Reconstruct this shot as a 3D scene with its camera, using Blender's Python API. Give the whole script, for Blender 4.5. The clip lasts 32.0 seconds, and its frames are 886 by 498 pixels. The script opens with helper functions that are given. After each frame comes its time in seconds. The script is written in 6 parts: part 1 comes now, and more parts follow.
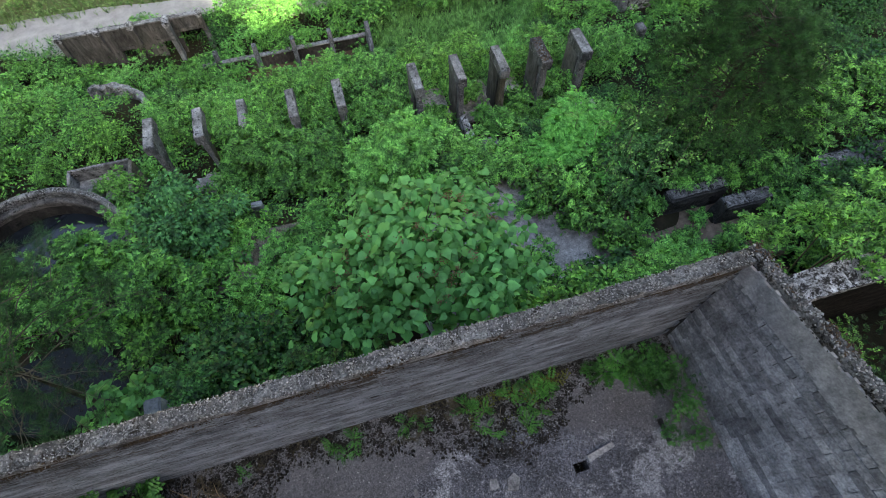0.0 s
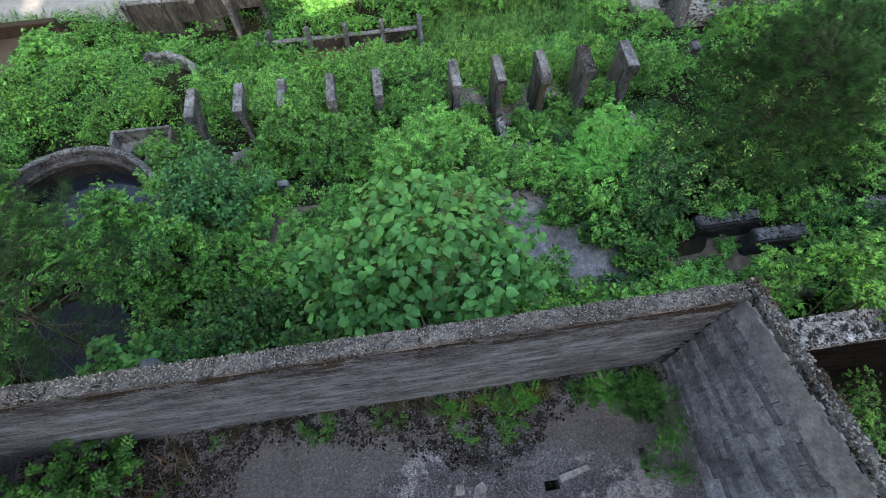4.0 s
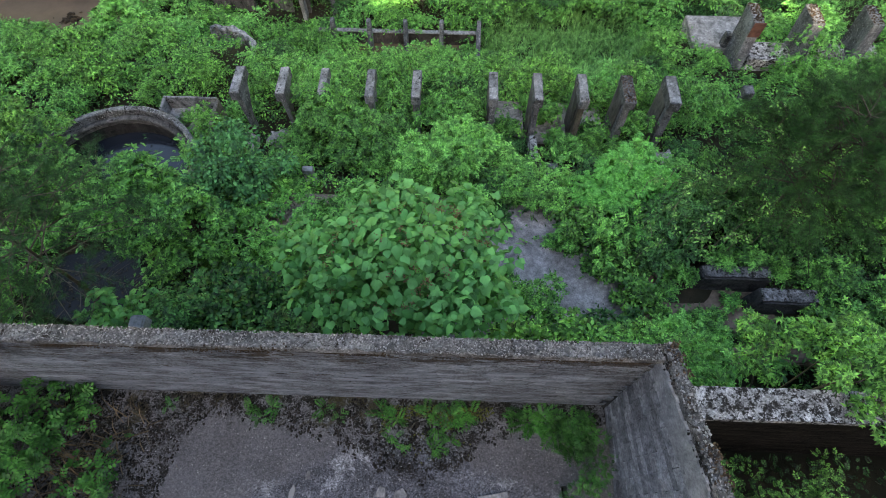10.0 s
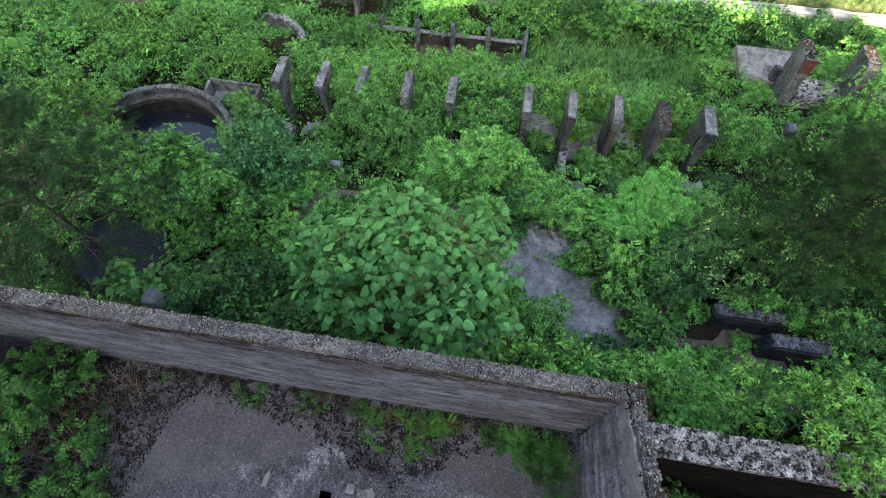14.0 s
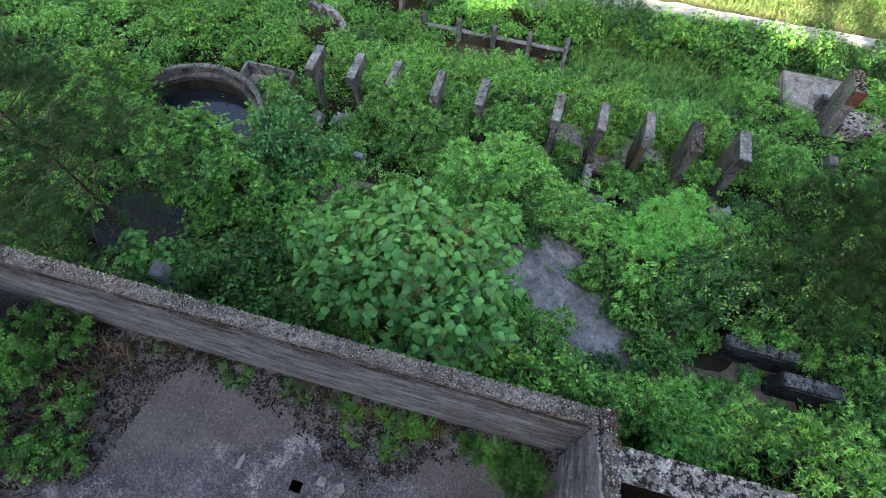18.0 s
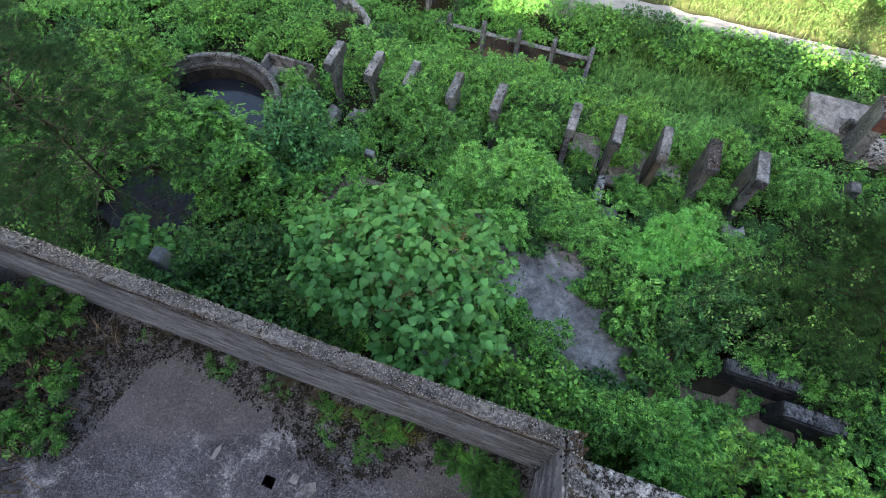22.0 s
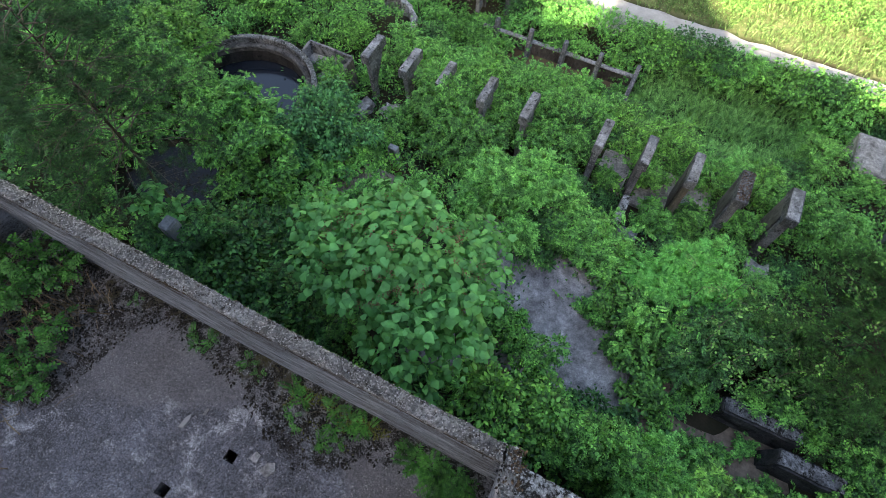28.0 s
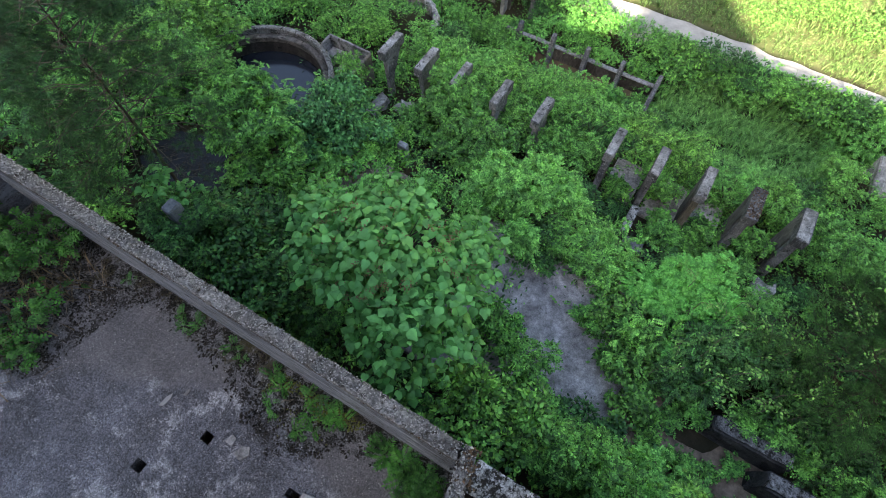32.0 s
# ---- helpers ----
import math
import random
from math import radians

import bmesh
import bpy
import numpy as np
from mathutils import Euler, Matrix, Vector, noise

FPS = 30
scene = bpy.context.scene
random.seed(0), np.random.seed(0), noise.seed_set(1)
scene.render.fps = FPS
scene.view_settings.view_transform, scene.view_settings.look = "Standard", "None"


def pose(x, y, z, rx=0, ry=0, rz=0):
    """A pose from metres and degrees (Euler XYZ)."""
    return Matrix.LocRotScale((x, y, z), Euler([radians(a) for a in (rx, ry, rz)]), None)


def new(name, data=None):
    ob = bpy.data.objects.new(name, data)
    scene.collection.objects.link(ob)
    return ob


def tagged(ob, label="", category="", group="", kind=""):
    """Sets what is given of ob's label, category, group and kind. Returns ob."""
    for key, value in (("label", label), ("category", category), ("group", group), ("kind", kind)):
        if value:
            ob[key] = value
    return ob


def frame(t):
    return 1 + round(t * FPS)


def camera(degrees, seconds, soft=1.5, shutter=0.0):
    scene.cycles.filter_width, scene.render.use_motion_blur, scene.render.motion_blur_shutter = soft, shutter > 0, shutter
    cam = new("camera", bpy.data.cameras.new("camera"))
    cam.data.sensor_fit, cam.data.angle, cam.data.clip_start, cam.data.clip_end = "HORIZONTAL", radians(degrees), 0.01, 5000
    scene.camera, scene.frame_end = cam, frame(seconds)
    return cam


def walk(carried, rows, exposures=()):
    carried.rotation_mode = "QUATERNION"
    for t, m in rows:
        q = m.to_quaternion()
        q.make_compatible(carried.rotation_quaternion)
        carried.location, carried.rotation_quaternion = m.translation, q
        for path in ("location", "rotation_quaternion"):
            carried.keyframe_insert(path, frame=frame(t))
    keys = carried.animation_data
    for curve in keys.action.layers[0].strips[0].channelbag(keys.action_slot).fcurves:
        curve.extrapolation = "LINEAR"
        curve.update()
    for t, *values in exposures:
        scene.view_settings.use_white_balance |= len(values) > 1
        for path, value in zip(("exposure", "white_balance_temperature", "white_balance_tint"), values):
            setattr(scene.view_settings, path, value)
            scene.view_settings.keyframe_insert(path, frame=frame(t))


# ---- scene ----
cam = camera(79.7, 32.0, soft=0.6)
# seconds, eye, yaw, pitch, lean
PATH = [
    (0, -0.441, -1.538, 20.000, -16.00, -62.82, -0.12),
    (0.5, -0.352, -1.566, 20.020, -15.23, -62.82, -0.15),
    (1, -0.267, -1.575, 20.035, -14.10, -62.82, -0.23),
    (1.5, -0.202, -1.566, 20.045, -12.51, -62.90, -0.33),
    (2, -0.154, -1.563, 20.050, -11.34, -62.89, -0.32),
    (2.5, -0.101, -1.576, 20.033, -10.56, -62.87, -0.35),
    (3, -0.039, -1.596, 19.995, -9.73, -62.82, -0.33),
    (3.5, 0.022, -1.616, 19.953, -8.76, -62.86, -0.46),
    (5.5, 0.361, -1.656, 19.731, -5.81, -62.80, -0.58),
    (6, 0.471, -1.671, 19.763, -5.12, -62.77, -0.61),
    (6.5, 0.589, -1.676, 19.856, -4.83, -62.84, -0.46),
    (7, 0.692, -1.673, 19.966, -4.35, -62.89, -0.26),
    (7.5, 0.773, -1.671, 20.040, -3.44, -62.88, -0.18),
    (8, 0.853, -1.669, 20.086, -2.45, -62.88, -0.09),
    (8.5, 0.936, -1.667, 20.131, -1.49, -62.85, 0.02),
    (9, 1.020, -1.662, 20.175, -0.50, -62.83, 0.09),
    (9.5, 1.108, -1.647, 20.207, 0.86, -62.84, 0.09),
    (10, 1.197, -1.627, 20.231, 1.85, -62.84, 0.03),
    (10.5, 1.282, -1.602, 20.252, 2.59, -62.85, -0.02),
    (11, 1.363, -1.577, 20.284, 3.29, -62.83, -0.01),
    (11.5, 1.434, -1.561, 20.322, 4.20, -62.85, 0.04),
    (12, 1.490, -1.552, 20.345, 5.26, -62.80, 0.01),
    (12.5, 1.536, -1.541, 20.365, 6.28, -62.78, -0.03),
    (13, 1.583, -1.525, 20.400, 7.40, -62.79, -0.07),
    (13.5, 1.637, -1.510, 20.443, 8.28, -62.79, -0.03),
    (14, 1.698, -1.502, 20.475, 9.13, -62.79, -0.02),
    (14.5, 1.764, -1.494, 20.487, 10.02, -62.78, -0.07),
    (16.5, 2.012, -1.416, 20.417, 13.50, -62.81, 0.01),
    (17, 2.059, -1.382, 20.407, 14.22, -62.81, -0.02),
    (17.5, 2.098, -1.352, 20.403, 14.90, -62.77, 0.02),
    (18, 2.132, -1.330, 20.410, 15.55, -62.80, -0.10),
    (18.5, 2.172, -1.315, 20.423, 16.03, -62.79, -0.09),
    (19, 2.217, -1.294, 20.431, 16.57, -62.79, -0.16),
    (19.5, 2.257, -1.263, 20.411, 17.31, -62.80, -0.00),
    (20, 2.296, -1.229, 20.364, 17.97, -62.73, -0.05),
    (20.5, 2.343, -1.200, 20.333, 18.34, -62.72, -0.19),
    (21, 2.397, -1.174, 20.333, 18.49, -62.73, -0.19),
    (21.5, 2.444, -1.145, 20.355, 18.84, -62.73, 0.03),
    (22, 2.485, -1.113, 20.381, 19.49, -62.76, 0.14),
    (22.5, 2.536, -1.085, 20.395, 20.09, -62.73, 0.25),
    (23, 2.600, -1.063, 20.396, 20.80, -62.70, 0.30),
    (23.5, 2.667, -1.041, 20.382, 21.54, -62.67, 0.20),
    (24, 2.725, -1.022, 20.343, 22.04, -62.66, 0.13),
    (24.5, 2.779, -1.006, 20.302, 22.67, -62.66, 0.10),
    (25, 2.838, -0.987, 20.288, 23.50, -62.60, 0.02),
    (25.5, 2.900, -0.962, 20.300, 24.34, -62.60, -0.04),
    (27.5, 3.064, -0.869, 20.368, 26.48, -62.60, 0.14),
    (28, 3.114, -0.840, 20.363, 27.03, -62.58, 0.07),
    (28.5, 3.166, -0.821, 20.359, 27.58, -62.53, 0.06),
    (29, 3.221, -0.806, 20.361, 28.00, -62.51, -0.03),
    (29.5, 3.276, -0.785, 20.373, 28.28, -62.50, -0.04),
    (30, 3.330, -0.753, 20.395, 28.49, -62.53, -0.05),
    (30.5, 3.387, -0.720, 20.412, 28.65, -62.56, 0.07),
    (31, 3.446, -0.694, 20.408, 29.17, -62.51, 0.06),
    (31.5, 3.497, -0.670, 20.395, 30.09, -62.54, 0.09),
    (32, 3.542, -0.646, 20.388, 30.94, -62.58, 0.09),
]
walk(cam, [(t, pose(x, y, z, 90 + pitch, 0, yaw) @ pose(0, 0, 0, 0, 0, lean)) for t, x, y, z, yaw, pitch, lean in PATH],
     exposures=[(0, 2.31, 7450, 9), (3, 2.37, 7450, 9), (7, 2.46, 7450, 9), (14, 2.46, 7470, 10), (20, 2.43, 7430, 10.5), (32, 2.38, 7310, 10.5)])

# ---- light: open sky over a valley in the hill's shade, low sun on the far road ----
SUN_ELEV, SUN_AZ = 33.0, 180.0
world = bpy.data.worlds.new("sky")
scene.world = world
world.use_nodes = True
wn = world.node_tree
sky = wn.nodes.new("ShaderNodeTexSky")
sky.sky_type, sky.sun_disc = "NISHITA", False
sky.sun_elevation, sky.sun_rotation = radians(SUN_ELEV), radians(SUN_AZ)
sky.air_density, sky.dust_density, sky.ozone_density = 1.0, 2.0, 1.0
wn.links.new(sky.outputs[0], wn.nodes["Background"].inputs[0])
wn.nodes["Background"].inputs[1].default_value = 0.15
sun_data = bpy.data.lights.new("sun", "SUN")
sun_data.energy, sun_data.angle, sun_data.color = 5.0, radians(0.6), (1.0, 0.93, 0.8)
sun_lamp = new("sun", sun_data)
sa = radians(SUN_AZ)
sun_way = Vector((math.sin(sa) * math.cos(radians(SUN_ELEV)), math.cos(sa) * math.cos(radians(SUN_ELEV)), math.sin(radians(SUN_ELEV))))
sun_lamp.matrix_world = Matrix.Translation((0, 0, 80)) @ sun_way.to_track_quat("Z", "Y").to_matrix().to_4x4()


# ---- materials ----
def nodes_of(name):
    mat = bpy.data.materials.new(name)
    mat.use_nodes = True
    nt = mat.node_tree
    bsdf = nt.nodes["Principled BSDF"]
    return mat, nt, bsdf


def ramp(nt, src, stops):
    r = nt.nodes.new("ShaderNodeValToRGB")
    while len(r.color_ramp.elements) < len(stops):
        r.color_ramp.elements.new(0.5)
    for e, (p, c) in zip(r.color_ramp.elements, stops):
        e.position = p
        e.color = (*c, 1) if len(c) == 3 else c
    nt.links.new(src, r.inputs[0])
    return r.outputs[0]


def where_at(nt):
    return nt.nodes.new("ShaderNodeNewGeometry").outputs["Position"]


def wnoise(nt, scale, detail=6.0, rough=0.6, stretch=None, distort=0.0):
    n = nt.nodes.new("ShaderNodeTexNoise")
    n.inputs["Scale"].default_value, n.inputs["Detail"].default_value = scale, detail
    n.inputs["Roughness"].default_value, n.inputs["Distortion"].default_value = rough, distort
    src = where_at(nt)
    if stretch:
        mp = nt.nodes.new("ShaderNodeMapping")
        mp.inputs["Scale"].default_value = stretch
        nt.links.new(src, mp.inputs[0])
        src = mp.outputs[0]
    nt.links.new(src, n.inputs["Vector"])
    return n.outputs[0]


def mixc(nt, fac, a, b, mode="MIX"):
    m = nt.nodes.new("ShaderNodeMix")
    m.data_type, m.blend_type = "RGBA", mode
    for sock, v in ((m.inputs[0], fac), (m.inputs[6], a), (m.inputs[7], b)):
        if isinstance(v, (int, float)):
            sock.default_value = v
        elif isinstance(v, tuple):
            sock.default_value = (*v, 1)
        else:
            nt.links.new(v, sock)
    return m.outputs[2]


def bump(nt, bsdf, src, strength=0.4, dist=0.02):
    b = nt.nodes.new("ShaderNodeBump")
    b.inputs["Strength"].default_value, b.inputs["Distance"].default_value = strength, dist
    nt.links.new(src, b.inputs["Height"])
    nt.links.new(b.outputs[0], bsdf.inputs["Normal"])


def maths(nt, op, a, b=0.0):
    m = nt.nodes.new("ShaderNodeMath")
    m.operation = op
    for sock, v in zip(m.inputs, (a, b)):
        if isinstance(v, (int, float)):
            sock.default_value = v
        else:
            nt.links.new(v, sock)
    return m.outputs[0]


def concrete(name, base, dark, moss=(0.03, 0.028, 0.016), moss_amt=0.62, lichen=None, scale=1.0, streak=None, rough=0.92, object_vary=0.0, speck=0.6, grain=26.0, band=None, sheen=0.25):
    """Weathered concrete: cloudy greys, dark stains, moss or lichen flecks, pitted relief."""
    mat, nt, bsdf = nodes_of(name)
    big = wnoise(nt, 1.1 * scale, 10, 0.68, stretch=streak, distort=0.4)
    col = ramp(nt, big, [(0.34, dark), (0.5, tuple(0.45 * a + 0.55 * b for a, b in zip(base, dark))), (0.66, base)])
    mid = wnoise(nt, 5.5 * scale, 8, 0.75, stretch=streak)
    col = mixc(nt, 0.75, col, ramp(nt, mid, [(0.36, (0.45, 0.45, 0.45)), (0.52, (0.95, 0.95, 0.95)), (0.68, (1.45, 1.43, 1.4))]), "MULTIPLY")
    fine = wnoise(nt, grain, 6, 0.8)
    col = mixc(nt, speck, col, ramp(nt, fine, [(0.36, (0.22, 0.22, 0.22)), (0.5, (0.95, 0.95, 0.95)), (0.66, (1.7, 1.68, 1.64))]), "MULTIPLY")
    blot = wnoise(nt, 3.2 * scale, 10, 0.82)
    fac = ramp(nt, blot, [(moss_amt, (0, 0, 0)), (moss_amt + 0.04, (1, 1, 1))])
    col = mixc(nt, fac, col, moss)
    if lichen:
        spots = wnoise(nt, 9 * scale, 5, 0.8)
        col = mixc(nt, ramp(nt, spots, [(0.56, (0, 0, 0)), (0.6, (1, 1, 1))]), col, lichen)
    if band:
        sep = nt.nodes.new("ShaderNodeSeparateXYZ")
        nt.links.new(where_at(nt), sep.inputs[0])
        high = ramp(nt, maths(nt, "MULTIPLY", maths(nt, "SUBTRACT", sep.outputs[2], band[0]), 1.0 / (band[1] - band[0])), [(0.0, (0, 0, 0)), (0.45, (0.55, 0.55, 0.55)), (1.0, (1, 1, 1))])
        runs = maths(nt, "ADD", wnoise(nt, 2.4, 10, 0.8, stretch=(0.7, 1, 2.2)), maths(nt, "MULTIPLY", high, 0.15))
        col = mixc(nt, ramp(nt, runs, [(0.605, (0, 0, 0)), (0.635, (1, 1, 1))]), col, ramp(nt, fine, [(0.35, (0.012, 0.009, 0.006)), (0.7, (0.065, 0.05, 0.038))]))
        pale = maths(nt, "SUBTRACT", wnoise(nt, 2.2, 9, 0.78, stretch=(0.6, 1, 2.0)), maths(nt, "MULTIPLY", high, 0.12))
        col = mixc(nt, ramp(nt, pale, [(0.47, (0, 0, 0)), (0.6, (0.8, 0.8, 0.8))]), col, (0.262, 0.290, 0.338))
        pits = maths(nt, "ADD", wnoise(nt, 26, 4, 0.7, stretch=(0.16, 1, 1.3)), maths(nt, "MULTIPLY", high, 0.05))
        col = mixc(nt, ramp(nt, pits, [(0.60, (0, 0, 0)), (0.63, (1, 1, 1))]), col, (0.016, 0.013, 0.011))
    if object_vary:
        info = nt.nodes.new("ShaderNodeObjectInfo")
        col = mixc(nt, object_vary, col, ramp(nt, info.outputs["Random"], [(0.0, (0.4, 0.4, 0.42)), (0.5, (0.85, 0.85, 0.85)), (1.0, (1.4, 1.4, 1.38))]), "MULTIPLY")
    nt.links.new(col, bsdf.inputs["Base Color"])
    bsdf.inputs["Roughness"].default_value = rough
    bsdf.inputs["Specular IOR Level"].default_value = sheen
    bump(nt, bsdf, fine, 0.7, 0.03)
    return mat


def leaf_mat(name, dark, light, back=None, trans=0.1, vary=0.5, rough=0.5, gloss=0.22, sprays=0.9):
    """A leaf: green that varies leaf by leaf and plant by plant, light passes through it."""
    mat, nt, bsdf = nodes_of(name)
    geo = nt.nodes.new("ShaderNodeNewGeometry")
    info = nt.nodes.new("ShaderNodeObjectInfo")
    col = ramp(nt, geo.outputs["Random Per Island"], [(0.0, dark), (1.0, light)])
    tint = ramp(nt, info.outputs["Random"], [(0.0, (0.72, 0.85, 0.9)), (0.5, (1, 1, 1)), (1.0, (1.28, 1.1, 0.85))])
    col = mixc(nt, vary, col, tint, "MULTIPLY")
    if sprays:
        # Noise paints lighter and darker clumps, imitating light and shade in the foliage.
        clump_shade = wnoise(nt, 3.4, 3, 0.6)
        col = mixc(nt, sprays, col, ramp(nt, clump_shade, [(0.36, (0.32, 0.33, 0.33)), (0.5, (0.95, 0.95, 0.95)), (0.64, (1.62, 1.58, 1.48))]), "MULTIPLY")
    nt.links.new(col, bsdf.inputs["Base Color"])
    bsdf.inputs["Roughness"].default_value = rough
    bsdf.inputs["Specular IOR Level"].default_value = gloss
    tr = nt.nodes.new("ShaderNodeBsdfTranslucent")
    nt.links.new(mixc(nt, 1.0, col, (0.95, 1.2, 0.5), "MULTIPLY"), tr.inputs[0])
    mx = nt.nodes.new("ShaderNodeMixShader")
    mx.inputs[0].default_value = trans
    nt.links.new(bsdf.outputs[0], mx.inputs[1])
    nt.links.new(tr.outputs[0], mx.inputs[2])
    nt.links.new(mx.outputs[0], nt.nodes["Material Output"].inputs[0])
    return mat


def plain(name, a, b, scale=6.0, rough=0.85, metal=0.0, relief=0.3, stretch=None):
    mat, nt, bsdf = nodes_of(name)
    n = wnoise(nt, scale, 8, 0.7, stretch=stretch)
    nt.links.new(ramp(nt, n, [(0.3, a), (0.7, b)]), bsdf.inputs["Base Color"])
    bsdf.inputs["Roughness"].default_value, bsdf.inputs["Metallic"].default_value = rough, metal
    bsdf.inputs["Specular IOR Level"].default_value = 0.25
    bump(nt, bsdf, n, relief, 0.03)
    return mat


M_WALL = concrete("wall_concrete", (0.385, 0.390, 0.405), (0.155, 0.158, 0.166), moss_amt=0.67, scale=1.5, streak=(1.3, 1.3, 0.5), object_vary=0.75, speck=0.6, moss=(0.02, 0.018, 0.015))
M_WALL_N = concrete("board_concrete", (0.204, 0.226, 0.262), (0.065, 0.073, 0.085), moss_amt=0.7, scale=1.6, streak=(0.7, 0.7, 1.1), object_vary=0.34, speck=1.0, grain=40, band=(14.15, 14.95))
M_CRUST = concrete("crusted_concrete", (0.47, 0.475, 0.49), (0.10, 0.098, 0.096), moss=(0.012, 0.010, 0.009), moss_amt=0.485, scale=3.4, speck=0.9)
M_COPING = concrete("coping_concrete", (0.225, 0.223, 0.223), (0.036, 0.034, 0.033), moss=(0.02, 0.015, 0.011), moss_amt=0.54, scale=2.4, speck=1.0, grain=34)
M_WHITE = concrete("lichen_concrete", (0.50, 0.505, 0.52), (0.12, 0.117, 0.114), moss=(0.014, 0.012, 0.01), moss_amt=0.50, scale=2.0, speck=0.85)
M_PIER = concrete("pier_concrete", (0.192, 0.199, 0.213), (0.038, 0.040, 0.043), moss=(0.017, 0.016, 0.014), moss_amt=0.57, scale=1.3, object_vary=0.4, lichen=(0.24, 0.245, 0.25), speck=0.85, streak=(1, 1, 0.45))
M_PIER_STAIN = concrete("stained_pier_concrete", (0.20, 0.185, 0.155), (0.05, 0.043, 0.03), moss=(0.07, 0.05, 0.02), moss_amt=0.6, scale=1.2, speck=0.5, streak=(1, 1, 0.35))
M_DARKPIER = concrete("dark_pier_concrete", (0.15, 0.150, 0.153), (0.034, 0.033, 0.033), moss=(0.012, 0.011, 0.010), moss_amt=0.585, scale=1.2, speck=0.5, streak=(1, 1, 0.35))
M_LICHEN = concrete("lichen_crust", (0.38, 0.382, 0.388), (0.09, 0.089, 0.089), moss=(0.020, 0.019, 0.017), moss_amt=0.54, scale=1.5, speck=0.6, object_vary=0.3)
M_POST = concrete("smooth_concrete", (0.26, 0.28, 0.31), (0.12, 0.13, 0.145), moss_amt=0.66, speck=0.3)
M_RIM = concrete("rim_concrete", (0.21, 0.21, 0.212), (0.030, 0.029, 0.029), moss=(0.010, 0.009, 0.008), moss_amt=0.53, scale=2.2, lichen=(0.34, 0.34, 0.335), speck=0.9)
M_SLAB = concrete("slab_concrete", (0.36, 0.355, 0.352), (0.105, 0.101, 0.099), moss=(0.022, 0.020, 0.016), moss_amt=0.585, scale=1.7, speck=0.6)
M_TERRACE = concrete("terrace_concrete", (0.37, 0.355, 0.358), (0.095, 0.089, 0.090), moss=(0.035, 0.031, 0.028), moss_amt=0.60, scale=1.1, speck=0.45)
M_PANEL = concrete("brown_concrete", (0.105, 0.094, 0.088), (0.026, 0.022, 0.020), moss=(0.016, 0.013, 0.01), moss_amt=0.62, streak=(1, 1, 0.4))
M_RUIN = concrete("ruin_concrete", (0.23, 0.212, 0.196), (0.055, 0.049, 0.043), moss=(0.020, 0.016, 0.012), moss_amt=0.58, streak=(1.5, 1.5, 0.4))
M_SHED = concrete("shed_concrete", (0.165, 0.156, 0.148), (0.034, 0.032, 0.030), moss=(0.014, 0.012, 0.010), moss_amt=0.57, scale=1.4, streak=(1.6, 1.6, 0.35), speck=0.5)
M_BLACKISH = concrete("blackish_concrete", (0.055, 0.05, 0.046), (0.012, 0.011, 0.010), moss=(0.006, 0.006, 0.005), moss_amt=0.55, scale=1.6, streak=(1, 1, 0.4))
M_PLASTER = concrete("smooth_render", (0.36, 0.361, 0.368), (0.17, 0.171, 0.175), moss=(0.02, 0.018, 0.016), moss_amt=0.665, scale=1.3, speck=0.35, streak=(1, 1, 0.6))
M_RUSTMOSS = leaf_mat("rusty_moss", (0.016, 0.011, 0.008), (0.11, 0.072, 0.045), trans=0.0, sprays=0.0, vary=0.0, rough=1.0)
# Near-black: the pit's and the doorways' shade is put into the concrete's colour.
M_BLACKWALL = concrete("shade_black_concrete", (0.030, 0.026, 0.023), (0.004, 0.004, 0.0035), moss=(0.003, 0.003, 0.0025), moss_amt=0.55, scale=2.2, streak=(0.6, 1, 1.8), sheen=0.03)
M_BROWN = plain("stained_plaster", (0.022, 0.017, 0.012), (0.066, 0.046, 0.032), 2.0)
M_SOIL = plain("soil", (0.045, 0.033, 0.025), (0.22, 0.165, 0.125), 3.5, 0.95, relief=0.6)
M_BARK = plain("bark", (0.022, 0.018, 0.014), (0.075, 0.060, 0.047), 14, 0.9)
M_TWIG = plain("pale_twig", (0.05, 0.043, 0.034), (0.14, 0.12, 0.09), 14, 0.9)
M_RUST = plain("rust", (0.055, 0.026, 0.02), (0.16, 0.070, 0.05), 5, 0.85)
M_ROAD = plain("dirt_road", (0.235, 0.226, 0.214), (0.38, 0.365, 0.345), 1.6, 0.95)
M_MUD = plain("muddy_water", (0.070, 0.047, 0.029), (0.112, 0.077, 0.048), 0.7, 0.6, relief=0.02)
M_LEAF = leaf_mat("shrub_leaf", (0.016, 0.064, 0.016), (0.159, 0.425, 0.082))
# Toned-down copy of shrub_leaf, with the shade of its spots in the colour.
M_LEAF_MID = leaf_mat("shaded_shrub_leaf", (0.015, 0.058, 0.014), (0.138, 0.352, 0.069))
# Own green of dark species; also puts shade into gap, wall-foot and pit leaves.
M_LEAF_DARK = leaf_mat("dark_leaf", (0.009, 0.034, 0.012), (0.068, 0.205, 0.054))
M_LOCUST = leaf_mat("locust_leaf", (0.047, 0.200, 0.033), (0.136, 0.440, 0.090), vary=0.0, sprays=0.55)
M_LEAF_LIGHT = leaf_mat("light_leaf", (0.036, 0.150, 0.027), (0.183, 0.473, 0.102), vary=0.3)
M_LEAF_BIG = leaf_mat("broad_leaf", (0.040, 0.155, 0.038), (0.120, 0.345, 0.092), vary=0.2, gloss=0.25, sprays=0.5)
